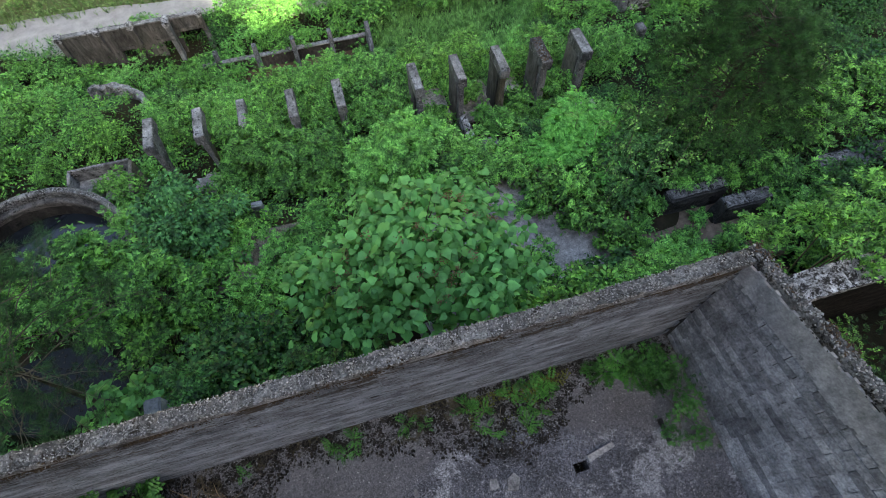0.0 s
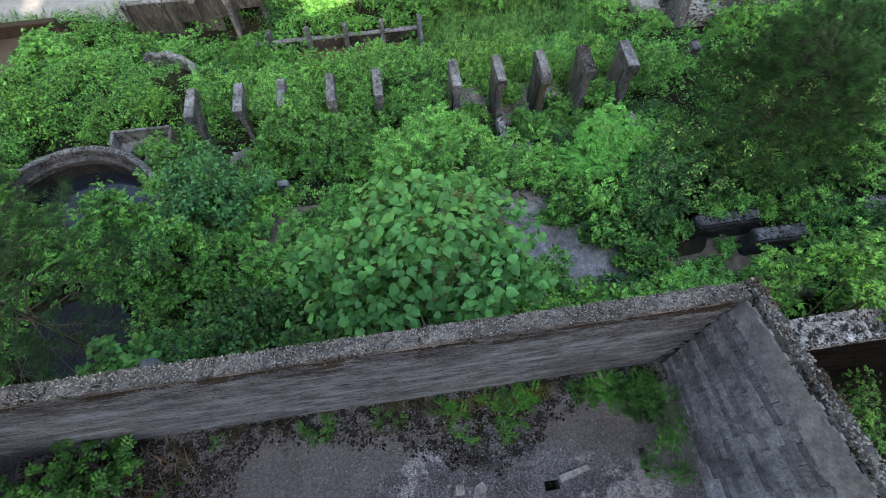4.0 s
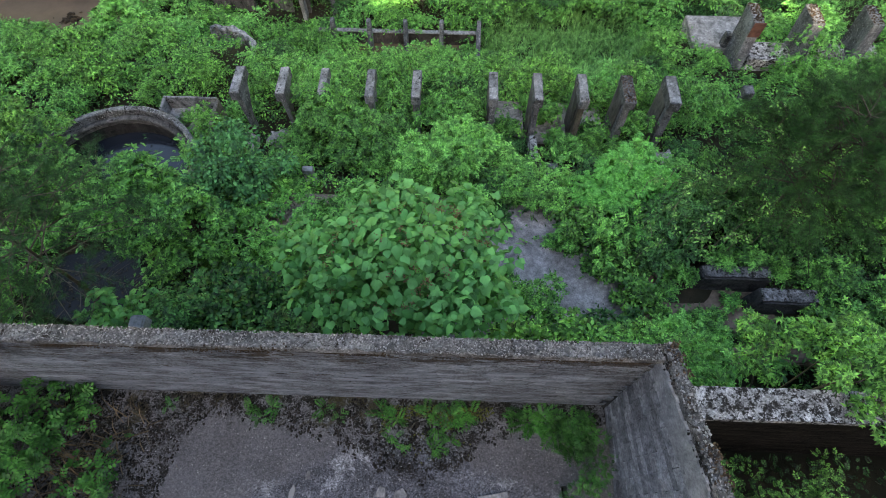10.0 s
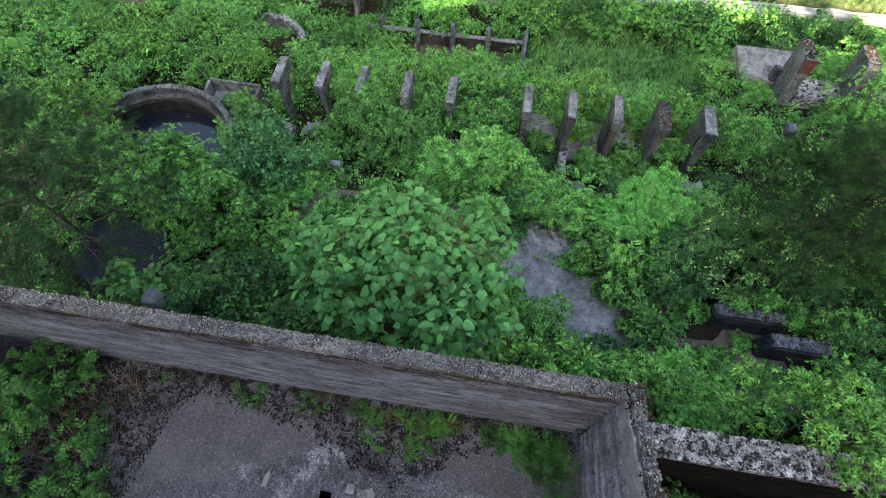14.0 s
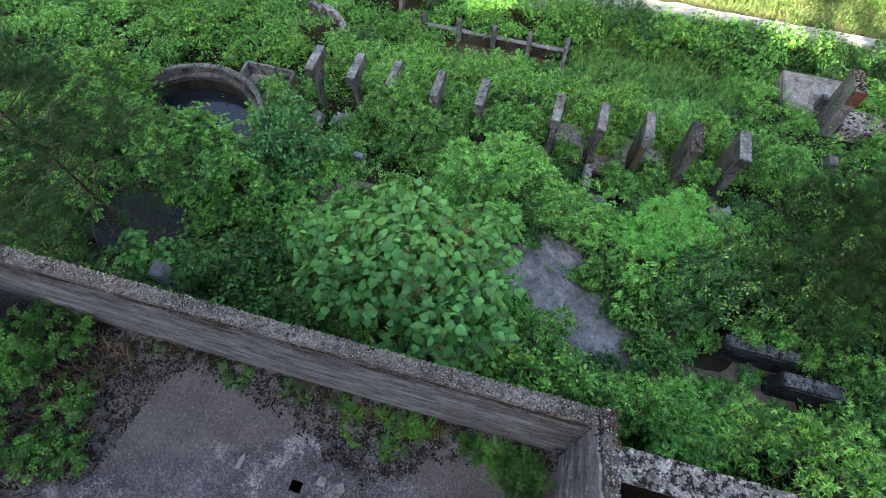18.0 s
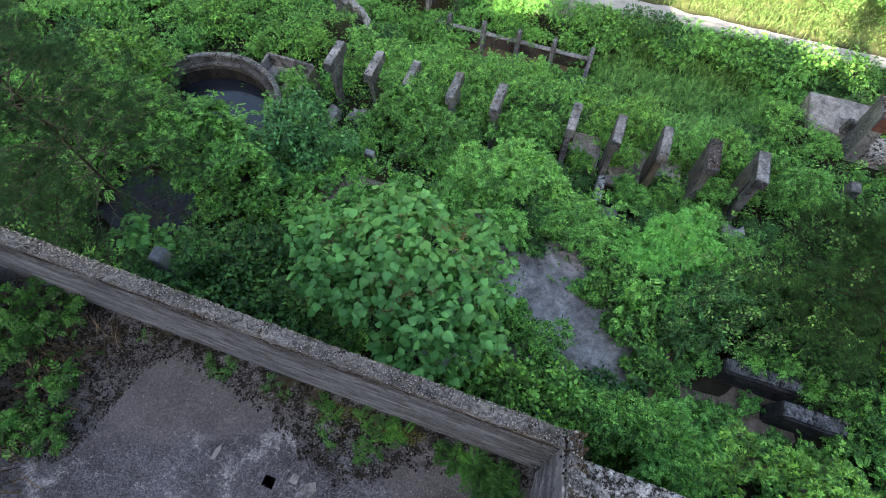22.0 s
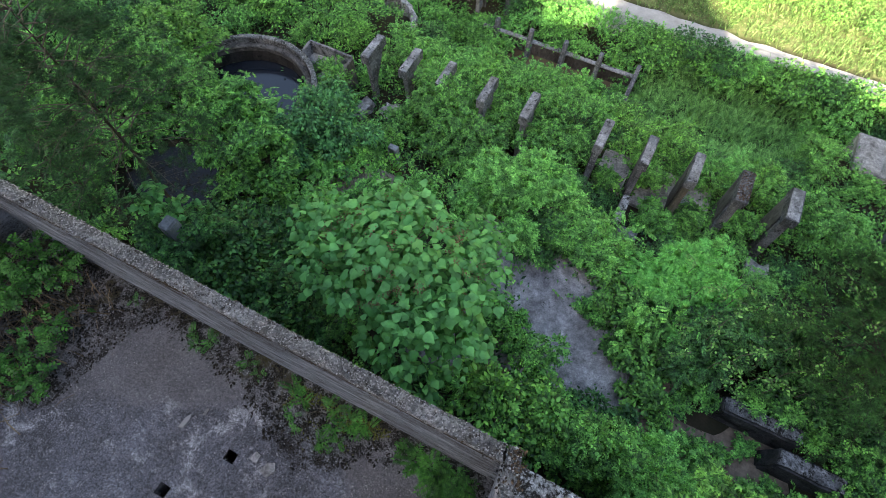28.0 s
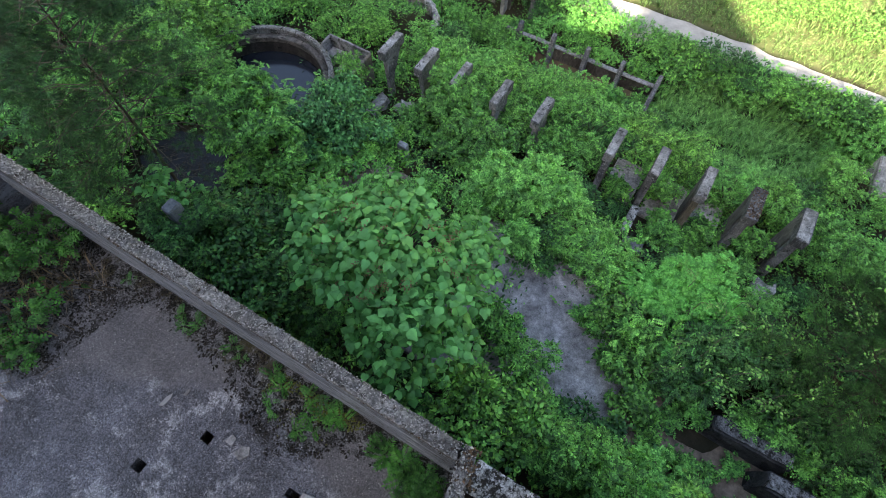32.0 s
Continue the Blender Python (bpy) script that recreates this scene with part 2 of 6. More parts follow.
# Much darker leaf: the shade at the pit's bottom is put into its colour.
M_LEAF_PIT = leaf_mat("shade_darkened_leaf", (0.006, 0.020, 0.006), (0.026, 0.085, 0.020), vary=0.3)
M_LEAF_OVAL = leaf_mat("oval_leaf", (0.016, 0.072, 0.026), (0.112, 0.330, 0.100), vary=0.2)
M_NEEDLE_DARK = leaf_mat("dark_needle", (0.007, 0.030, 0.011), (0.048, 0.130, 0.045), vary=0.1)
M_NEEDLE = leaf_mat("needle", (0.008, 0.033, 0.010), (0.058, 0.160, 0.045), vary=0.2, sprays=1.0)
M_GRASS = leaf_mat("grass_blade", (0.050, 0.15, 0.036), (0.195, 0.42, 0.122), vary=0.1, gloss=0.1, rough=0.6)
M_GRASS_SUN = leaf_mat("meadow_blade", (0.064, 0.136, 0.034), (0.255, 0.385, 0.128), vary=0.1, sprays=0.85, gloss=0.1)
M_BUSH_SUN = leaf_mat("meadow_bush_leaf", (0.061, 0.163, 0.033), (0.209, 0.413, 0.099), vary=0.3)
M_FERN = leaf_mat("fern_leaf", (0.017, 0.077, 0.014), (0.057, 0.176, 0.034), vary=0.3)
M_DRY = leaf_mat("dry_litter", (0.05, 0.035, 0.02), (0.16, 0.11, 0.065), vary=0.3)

mat, nt, bsdf = nodes_of("pool_water")
bsdf.inputs["Base Color"].default_value = (0.014, 0.017, 0.023, 1)
bsdf.inputs["Roughness"].default_value = 0.12
bump(nt, bsdf, wnoise(nt, 5, 3), 0.05, 0.02)
M_WATER = mat
mat, nt, bsdf = nodes_of("peaty_water")
bsdf.inputs["Base Color"].default_value = (0.011, 0.012, 0.015, 1)
bsdf.inputs["Roughness"].default_value = 0.3
bsdf.inputs["Specular IOR Level"].default_value = 0.12
bump(nt, bsdf, wnoise(nt, 9, 5, 0.7), 0.25, 0.03)
M_POOL = mat

# how far the dark moss and the smooth silt reach from the north wall, by x
MUCK = [(-4.9, 2.9), (-2.9, 2.2), (-2.5, 0.42), (-0.7, 0.52), (-0.1, 0.72), (0.25, 1.12), (1.3, 1.08), (1.7, 0.62), (2.4, 0.46), (3.6, 0.4)]
SILT = [(-4.9, 2.9), (-0.9, 1.25), (0.0, 0.75), (1.2, 0.7), (1.7, 1.15), (2.6, 1.35), (3.6, 1.9)]
# the terrace floor: smooth silt in the middle, dark crumbs along the walls, worn gritty concrete elsewhere
mat, nt, bsdf = nodes_of("terrace_floor")
sep = nt.nodes.new("ShaderNodeSeparateXYZ")
nt.links.new(where_at(nt), sep.inputs[0])
px, py = sep.outputs[0], sep.outputs[1]
grit = mixc(nt, 0.5, wnoise(nt, 38, 5, 0.85), wnoise(nt, 95, 3, 0.8))
speck = ramp(nt, grit, [(0.42, (0.12, 0.12, 0.12)), (0.5, (0.86, 0.86, 0.86)), (0.575, (2.5, 2.5, 2.5))])
col = ramp(nt, wnoise(nt, 0.9, 10, 0.7, distort=0.3), [(0.36, (0.050, 0.050, 0.055)), (0.5, (0.080, 0.081, 0.091)), (0.64, (0.116, 0.119, 0.136))])
worn = ramp(nt, wnoise(nt, 1.5, 11, 0.8), [(0.52, (0, 0, 0)), (0.58, (1, 1, 1))])
col = mixc(nt, worn, col, (0.205, 0.207, 0.218))
col = mixc(nt, 0.95, col, speck, "MULTIPLY")
across = maths(nt, "MULTIPLY", maths(nt, "ADD", px, 5.0), 1 / 9.0)
south = maths(nt, "MULTIPLY", py, -1.0)
ragged = maths(nt, "MULTIPLY", maths(nt, "SUBTRACT", mixc(nt, 0.5, wnoise(nt, 2.2, 6, 0.7), wnoise(nt, 13, 7, 0.85)), 0.5), 1.3)
reach = maths(nt, "MULTIPLY", ramp(nt, across, [((x + 5.0) / 9.0, (d / 3.0,) * 3) for x, d in MUCK]), 3.0)
silt_reach = maths(nt, "MULTIPLY", ramp(nt, across, [((x + 5.0) / 9.0, (d / 3.0,) * 3) for x, d in SILT]), 3.0)
silt = ramp(nt, maths(nt, "SUBTRACT", maths(nt, "ADD", silt_reach, maths(nt, "MULTIPLY", ragged, 0.8)), south), [(0.0, (0, 0, 0)), (0.22, (1, 1, 1))])
silt_col = mixc(nt, 0.6, ramp(nt, wnoise(nt, 1.7, 6), [(0.3, (0.080, 0.077, 0.080)), (0.7, (0.120, 0.117, 0.123))]), speck, "MULTIPLY")
col = mixc(nt, silt, col, silt_col)
mucky = ramp(nt, maths(nt, "SUBTRACT", maths(nt, "ADD", reach, ragged), south), [(0.0, (0, 0, 0)), (0.05, (1, 1, 1))])
broken = ramp(nt, mixc(nt, 0.45, wnoise(nt, 6, 7, 0.8), wnoise(nt, 30, 4, 0.8)), [(0.495, (0, 0, 0)), (0.515, (1, 1, 1))])
muck = mixc(nt, 1.0, mucky, broken, "MULTIPLY")
col = mixc(nt, muck, col, ramp(nt, wnoise(nt, 24, 7, 0.88), [(0.40, (0.004, 0.0035, 0.003)), (0.56, (0.014, 0.012, 0.010)), (0.63, (0.09, 0.085, 0.08))]))
olive = ramp(nt, maths(nt, "SUBTRACT", wnoise(nt, 2.6, 5, 0.7), maths(nt, "MULTIPLY", south, 0.16)), [(0.50, (0, 0, 0)), (0.56, (0.8, 0.8, 0.8))])
col = mixc(nt, mixc(nt, 1.0, olive, mucky, "MULTIPLY"), col, ramp(nt, wnoise(nt, 21, 5, 0.8), [(0.35, (0.012, 0.009, 0.004)), (0.65, (0.052, 0.043, 0.014))]))
nt.links.new(col, bsdf.inputs["Base Color"])
bsdf.inputs["Roughness"].default_value = 0.95
bsdf.inputs["Specular IOR Level"].default_value = 0.25
bump(nt, bsdf, grit, 0.8, 0.03)
M_FLOOR = mat

mat, nt, bsdf = nodes_of("ground_earth")
n1 = wnoise(nt, 0.5, 8, 0.7)
col = ramp(nt, n1, [(0.3, (0.012, 0.013, 0.008)), (0.55, (0.026, 0.023, 0.014)), (0.75, (0.062, 0.046, 0.032))])
sep = nt.nodes.new("ShaderNodeSeparateXYZ")
nt.links.new(where_at(nt), sep.inputs[0])
turf = ramp(nt, maths(nt, "ADD", maths(nt, "MULTIPLY", sep.outputs[1], 0.5), -15.9), [(0.2, (0, 0, 0)), (0.5, (1, 1, 1))])
col = mixc(nt, turf, col, ramp(nt, wnoise(nt, 1.2, 9, 0.75), [(0.35, (0.08, 0.11, 0.035)), (0.65, (0.18, 0.185, 0.09))]))
nt.links.new(col, bsdf.inputs["Base Color"])
bsdf.inputs["Roughness"].default_value = 0.95
bsdf.inputs["Specular IOR Level"].default_value = 0.1
bump(nt, bsdf, wnoise(nt, 12, 8, 0.8), 0.8, 0.06)
M_GROUND = mat


# ---- mesh helpers ----
def mesh_of(name, verts, faces, material, smooth=False):
    me = bpy.data.meshes.new(name)
    me.from_pydata([tuple(v) for v in verts], [], [tuple(f) for f in faces])
    me.materials.append(material)
    if smooth:
        me.polygons.foreach_set("use_smooth", [True] * len(me.polygons))
    me.update()
    return me


def big_mesh(name, verts, faces, material):
    """A mesh from numpy arrays of vertices (n, 3) and equal-sized faces (m, k)."""
    me = bpy.data.meshes.new(name)
    m, k = faces.shape
    me.vertices.add(len(verts))
    me.vertices.foreach_set("co", np.asarray(verts, np.float32).ravel())
    me.loops.add(m * k)
    me.loops.foreach_set("vertex_index", faces.astype(np.int32).ravel())
    me.polygons.add(m)
    me.polygons.foreach_set("loop_start", np.arange(0, m * k, k, dtype=np.int32))
    me.polygons.foreach_set("loop_total", np.full(m, k, np.int32))
    me.materials.append(material)
    me.update(calc_edges=True)
    return me


def part(name, data, parent, label="", m=None):
    ob = new(name, data)
    ob.parent = parent
    if m is not None:
        ob.matrix_basis = m
    if label:
        ob["label"] = label
    return ob


def bm_mesh(name, bm, material, smooth=False):
    me = bpy.data.meshes.new(name)
    bm.normal_update()
    bm.to_mesh(me)
    bm.free()
    me.materials.append(material)
    if smooth:
        me.polygons.foreach_set("use_smooth", [True] * len(me.polygons))
    return me


def box_bm(x0, x1, y0, y1, z0, z1, bevel=0.02, rough=0.0, cuts=0, seed=0):
    """A block with worn edges; rough shifts its corners a little, cuts divides it first."""
    bm = bmesh.new()
    bmesh.ops.create_cube(bm, size=1.0)
    for v in bm.verts:
        v.co = Vector(((x0 + x1) / 2 + v.co.x * (x1 - x0), (y0 + y1) / 2 + v.co.y * (y1 - y0), (z0 + z1) / 2 + v.co.z * (z1 - z0)))
    if cuts:
        bmesh.ops.subdivide_edges(bm, edges=bm.edges[:], cuts=cuts, use_grid_fill=True)
    if bevel:
        sharp = [e for e in bm.edges if e.calc_face_angle(0) > 0.5]
        bmesh.ops.bevel(bm, geom=sharp, offset=bevel, segments=1 if not cuts else 2, affect="EDGES", clamp_overlap=True)
    if rough:
        for v in bm.verts:
            v.co += noise.noise_vector(v.co * 3.1 + Vector((seed * 7.3, seed, 0))) * rough
    return bm


def block(name, x0, x1, y0, y1, z0, z1, material, label="", category="", kind="", parent=None, bevel=0.02, rough=0.0, cuts=0, group="", seed=0):
    me = bm_mesh(name, box_bm(x0, x1, y0, y1, z0, z1, bevel, rough, cuts, seed), material)
    ob = new(name, me)
    if parent is not None:
        ob.parent = parent
        if label:
            ob["label"] = label
        return ob
    return tagged(ob, label, category, group, kind)


def tube(path, radii, sides=6):
    """Vertices and quads of a tapered limb along a path of points."""
    vs, fs = [], []
    for i, (p, r) in enumerate(zip(path, radii)):
        p = Vector(p)
        d = (Vector(path[min(i + 1, len(path) - 1)]) - Vector(path[max(i - 1, 0)])).normalized()
        a = d.orthogonal().normalized()
        b = d.cross(a)
        for k in range(sides):
            w = 2 * math.pi * k / sides
            vs.append(p + (a * math.cos(w) + b * math.sin(w)) * r)
    for i in range(len(path) - 1):
        for k in range(sides):
            fs.append((i * sides + k, i * sides + (k + 1) % sides, (i + 1) * sides + (k + 1) % sides, (i + 1) * sides + k))
    return vs, fs


def tubes_mesh(name, limbs, material, sides=6):
    vs, fs = [], []
    for path, radii in limbs:
        v, f = tube(path, radii, sides)
        o = len(vs)
        vs += v
        fs += [tuple(i + o for i in q) for q in f]
    return mesh_of(name, vs, fs, material, smooth=True)


# ---- leaves ----
# Each template: vertices with x along the leaf, y across, z off its face, and triangles.
OVATE = (np.array([(0, 0, 0), (0.3, 0.29, 0.06), (0.7, 0.23, 0.03), (1, 0, -0.10), (0.7, -0.23, 0.03), (0.3, -0.29, 0.06), (0.5, 0, -0.02)]),
         np.array([(0, 6, 1), (1, 6, 2), (2, 6, 3), (3, 6, 4), (4, 6, 5), (5, 6, 0)]))
DIAMOND = (np.array([(0, 0, 0), (0.45, 0.22, 0.05), (1, 0, -0.08), (0.45, -0.22, 0.05)]), np.array([(0, 2, 1), (0, 3, 2)]))
HEART = (np.array([(0, 0, 0), (-0.12, 0.22, -0.02), (0.02, 0.44, -0.05), (0.32, 0.46, -0.05), (0.62, 0.28, -0.08), (1.0, 0, -0.22),
                   (0.62, -0.28, -0.08), (0.32, -0.46, -0.05), (0.02, -0.44, -0.05), (-0.12, -0.22, -0.02), (0.35, 0, 0.05)]),
         np.array([(10, i + 1, i) if i < 10 else (10, 0, 9) for i in range(0, 9)] + [(10, 0, 9)]))
TRILOBE = (np.array([(0, 0, 0), (-0.10, 0.20, -0.02), (0.06, 0.42, -0.05), (0.36, 0.53, -0.12), (0.56, 0.36, -0.06), (1.05, 0, -0.24),
                     (0.56, -0.36, -0.06), (0.36, -0.53, -0.12), (0.06, -0.42, -0.05), (-0.10, -0.20, -0.02), (0.33, 0, 0.05)]),
           np.array([(10, i + 1, i) for i in range(9)] + [(10, 0, 9)]))
BLADE = (np.array([(0, 0.02, 0), (0, -0.02, 0), (0.55, -0.017, 0.10), (0.55, 0.017, 0.10), (1.0, 0, 0.0)]), np.array([(0, 1, 2), (0, 2, 3), (3, 2, 4)]))


def pinnate(n, length=1.0, leaflet=0.3, droop=0.25, wide=0.2, blunt=False):
    """A compound leaf: n pairs of leaflets and one at the tip; blunt ones are oval, the others pointed."""
    vs, fs = [], []
    for i in range(n + 1):
        for side in ((1, -1) if i < n else (0,)):
            x = length * (0.18 + 0.82 * i / n) - (0 if i < n else 0.08)
            z = -droop * (x / length) ** 2
            s = leaflet * (1 - 0.35 * abs(i / n - 0.45))
            a = side * 1.15
            ax, ay = math.cos(a), math.sin(a)
            o = len(vs)
            outline = ((0, 0), (0.28, wide), (0.74, wide * 0.85), (1, 0), (0.74, -wide * 0.85), (0.28, -wide)) if blunt else ((0, 0), (0.45, wide), (1, 0), (0.45, -wide))
            for u, v in outline:
                vs.append((x + s * (u * ax - v * ay), s * (u * ay + v * ax), z - 0.18 * s * u + 0.25 * s * abs(v)))
            fs += [(o, o + k + 1, o + k) for k in range(1, len(outline) - 1)]
    return np.array(vs), np.array(fs)


PINNATE = pinnate(4, leaflet=0.40, wide=0.34)
LOCUST = pinnate(6, leaflet=0.26, wide=0.36)
ROUND_LOCUST = pinnate(5, leaflet=0.29, wide=0.32, blunt=True)
ROUND3 = pinnate(3, leaflet=0.43, wide=0.29, blunt=True)
FERN = pinnate(9, leaflet=0.34, droop=0.45, wide=0.16)


def needle_tuft(rng, n=12):
    vs, fs = [], []
    for i in range(n):
        d = rng.normal(size=3) * (0.45, 0.5, 0.4) + (0.75, 0, 0.25)
        d /= np.linalg.norm(d)
        s = np.cross(d, rng.normal(size=3))
        s = s / np.linalg.norm(s) * 0.017
        o = len(vs)
        vs += [-s, s, d * rng.uniform(0.7, 1.1)]
        fs.append((o, o + 1, o + 2))
    return np.array(vs), np.array(fs)


def scatter(template, at, ahead, up, size):
    """All leaves in one pair of arrays: each at a place, pointing ahead, its face towards up."""
    tv, tf = template
    ahead = ahead / (np.linalg.norm(ahead, axis=1, keepdims=True) + 1e-9)
    side = np.cross(up, ahead)
    side /= np.linalg.norm(side, axis=1, keepdims=True) + 1e-9
    face = np.cross(ahead, side)
    v = at[:, None] + size[:, None, None] * (tv[None, :, 0:1] * ahead[:, None] + tv[None, :, 1:2] * side[:, None] + tv[None, :, 2:3] * face[:, None])
    f = tf[None] + (np.arange(len(at)) * len(tv))[:, None, None]
    return v.reshape(-1, 3), f.reshape(-1, 3)


def crown_points(rng, n, lobes, up_bias=0.35, fill=0.35):
    """Places on and just under the upper faces of a crown's lobes, with the way out of the lobe."""
    pick = rng.integers(0, len(lobes), n)
    L = np.array(lobes)[pick]
    d = rng.normal(size=(n, 3))
    d[:, 2] = np.abs(d[:, 2]) * 1.1 - 0.35
    d /= np.linalg.norm(d, axis=1, keepdims=True)
    r = 1 - fill * rng.random(n) ** 2
    at = L[:, :3] + d * L[:, 3:6] * r[:, None]
    return at, d


def crown_lobes(rng, radius, height, n):
    """Lobes of a rounded crown that stands from near the ground to its height."""
    out = []
    for i in range(n):
        a, q = rng.uniform(0, 2 * math.pi), rng.random() ** 0.6
        x, y = radius * 0.72 * q * math.cos(a), radius * 0.72 * q * math.sin(a)
        top = height * (1 - 0.45 * q**1.6) * rng.uniform(0.8, 1.08)
        s = radius * rng.uniform(0.3, 0.5)
        out.append((x, y, max(top - s * 0.8, s * 0.3), s, s, s * rng.uniform(0.7, 1.0)))
    return out


def clumps(rng, lobes, per, size):
    """Smaller tufts of leaves set over the upper faces of the lobes, so that a crown has gaps and shadows."""
    out = []
    for x, y, z, a, b, c in lobes:
        for k in range(per):
            d = rng.normal(size=3)
            d[2] = abs(d[2]) * 1.1 - 0.25
            d /= np.linalg.norm(d)
            q = rng.uniform(0.5, 1.22)
            s = size * a * rng.uniform(0.55, 1.3)
            out.append((x + d[0] * a * q, y + d[1] * b * q, z + d[2] * c * q, s, s, s * 0.75))
    return out


def plant_meshes(rng, radius, height, template, size, n, leaf, lobes=9, bark=None, droop=0.3, up=0.9):
    """The leaf mass and the stems of one plant that stands at the origin."""
    lob = crown_lobes(rng, radius, height, lobes)
    at, out = crown_points(rng, n, clumps(rng, lob, 5, 0.40), fill=0.55)
    ahead = out * (1, 1, 0.4) + rng.normal(size=(n, 3)) * 0.45
    ahead[:, 2] -= droop
    face = out * 0.6 + (0, 0, up) + rng.normal(size=(n, 3)) * 0.36
    v, f = scatter(template, at, ahead, face, size * rng.uniform(0.65, 1.25, n))
    leaves = big_mesh("foliage", v, f, leaf)
    limbs = []
    stem = max(0.015, 0.02 * height)
    for x, y, z, s, _, _ in lob:
        bend = Vector((x * 0.3 + rng.normal() * 0.1, y * 0.3 + rng.normal() * 0.1, z * 0.5))
        limbs.append(([(0, 0, -0.2), bend, (x, y, z)], [stem, stem * 0.7, stem * 0.3]))
        for k in range(2):
            e = Vector((x, y, z)) + Vector(rng.normal(size=3)) * s * 0.6
            limbs.append(([(x, y, z), (Vector((x, y, z)) + e) / 2 + Vector((0, 0, 0.05)), e], [stem * 0.3, stem * 0.2, stem * 0.1]))
    return leaves, tubes_mesh("stem", limbs, bark or M_BARK, 3)


def make_plant(name, meshes, x, y, z, turn, scale, label, category, group="", tall=1.0):
    root = new(name)
    root.matrix_basis = Matrix.LocRotScale((x, y, z), Euler((0, 0, turn)), (scale, scale, scale * tall))
    part("foliage", meshes[0], root)
    part("stem", meshes[1], root)
    return tagged(root, label, category, group)


# ---- ground ----
def smooth(a, b, x):
    t = np.clip((x - a) / (b - a), 0, 1)
    return t * t * (3 - 2 * t)


# Past y = 42 unseen hills rise to cut the low sky light.
PROFILE = [(0.0, 6.1), (5.5, 6.2), (7.2, 6.0), (9.5, 4.2), (11.5, 2.9), (14.4, 2.6), (17.0, 0.4), (21.0, -2.8), (23.5, -4.5), (27.0, -4.4), (29.0, -3.7), (34.0, -3.4), (42.0, -2.0), (80.0, 20.0), (160.0, 75.0), (300.0, 140.0), (2500.0, 400.0)]


def ground_z(x, y):
    """Height of the terraced hillside and unseen light-blocking hills; x and y may be arrays."""
    x, y = np.asarray(x, float), np.asarray(y, float)
    low = np.interp(y, [p[0] for p in PROFILE], [p[1] for p in PROFILE])
    w = smooth(9, 12, x) * smooth(13.0, 14.5, y) * (1 - smooth(19.0, 23.5, y))
    low = low * (1 - w) + np.maximum(low, 2.3) * w
    low = low - smooth(-13, -18, x) * smooth(13, 18, y) * (1 - smooth(27, 30, y)) * 0.8
    low = low + smooth(-7.5, -10, x) * smooth(14, 17, y) * (1 - smooth(22, 26, y)) * 2.4
    w = smooth(-15.4, -17.8, x) * smooth(20, 22.5, y) * (1 - smooth(28, 30, y))
    low = low * (1 - w) - 2.15 * w
    low = low + smooth(-6.3, -7.3, x) * (1 - smooth(1.8, 2.6, y)) * 1.6
    low = low + 0.38 * smooth(6.6, 7.2, x) * (1 - smooth(15.5, 16.5, x)) * smooth(1.8, 2.6, y) * (1 - smooth(4.9, 5.6, y))
    low = np.where(np.hypot(x + 11.4, y - 9.25) < 3.12, np.minimum(low, 2.6), low)
    back = np.where(x > 3.6, 8.2, np.where(x < -5.8, 9.0, 11.9))
    # Unseen hill added behind to keep the sun off the ruins.
    back = np.where(y < -9, 11.5 + (-9 - np.maximum(y, -52)) * 0.911, back)
    # Dips in its crest let patches of sun reach the verge.
    dip = 1.6 * smooth(-5.4, -4.4, x) * (1 - smooth(-1.6, -0.5, x)) + 1.25 * smooth(13, 15.5, x) - 0.45 * smooth(0, 3, x)
    back = back - dip * smooth(-36, -46, y)
    # The last term adds unseen side hills against low sky light.
    return np.where(y < 0.02, back, low) + smooth(40, 220, np.abs(x)) * 95.0


def steps(parts):
    return np.concatenate([np.arange(a, b, s) for a, b, s in parts])


gx = np.concatenate([[-2500, -900, -300, -120], steps([(-60, -27, 3), (-27, 30, 0.6), (30, 60, 3)]), [120, 300, 900, 2500]])
gx = np.sort(np.concatenate([gx, [-5.82, -5.78, 3.58, 3.62]]))
gy = np.concatenate([[-2500, -900, -300, -120, -90, -70, -58, -52, -45, -30, -20, -14, -9, -4, -1.0, -0.06, 0.04], steps([(0.5, 40, 0.6), (40, 80, 5)]), [80, 120, 200, 300, 900, 2500]])
GX, GY = np.meshgrid(gx, gy)
GZ = ground_z(GX, GY)
near = (GY > 0.3) & (GY < 60) & (np.abs(GX) < 60)
rough = np.array([[noise.noise(Vector((a * 0.5, b * 0.5, 3.0))) * 0.2 for a, b in zip(ra, rb)] for ra, rb in zip(GX, GY)])
GZ = GZ + np.where(near, rough, 0)
nx, ny = len(gx), len(gy)
idx = np.arange(nx * ny).reshape(ny, nx)
quads = np.stack([idx[:-1, :-1], idx[:-1, 1:], idx[1:, 1:], idx[1:, :-1]], -1).reshape(-1, 4)
ground = new("ground", big_mesh("ground", np.stack([GX, GY, GZ], -1).reshape(-1, 3), quads, M_GROUND))
tagged(ground, "dark humus soil of the overgrown terraced hillside", "ground", kind="structure")

# ---- the roofless room beneath the camera ----
WALL_TOP, FLOOR_Z = 15.0, 12.2
HOLES = [(0.0, -1.46, 0.085, 0.075), (-0.58, -2.25, 0.09, 0.08), (1.55, -1.42, 0.10, 0.06), (2.86, -1.3, 0.04, 0.16)]


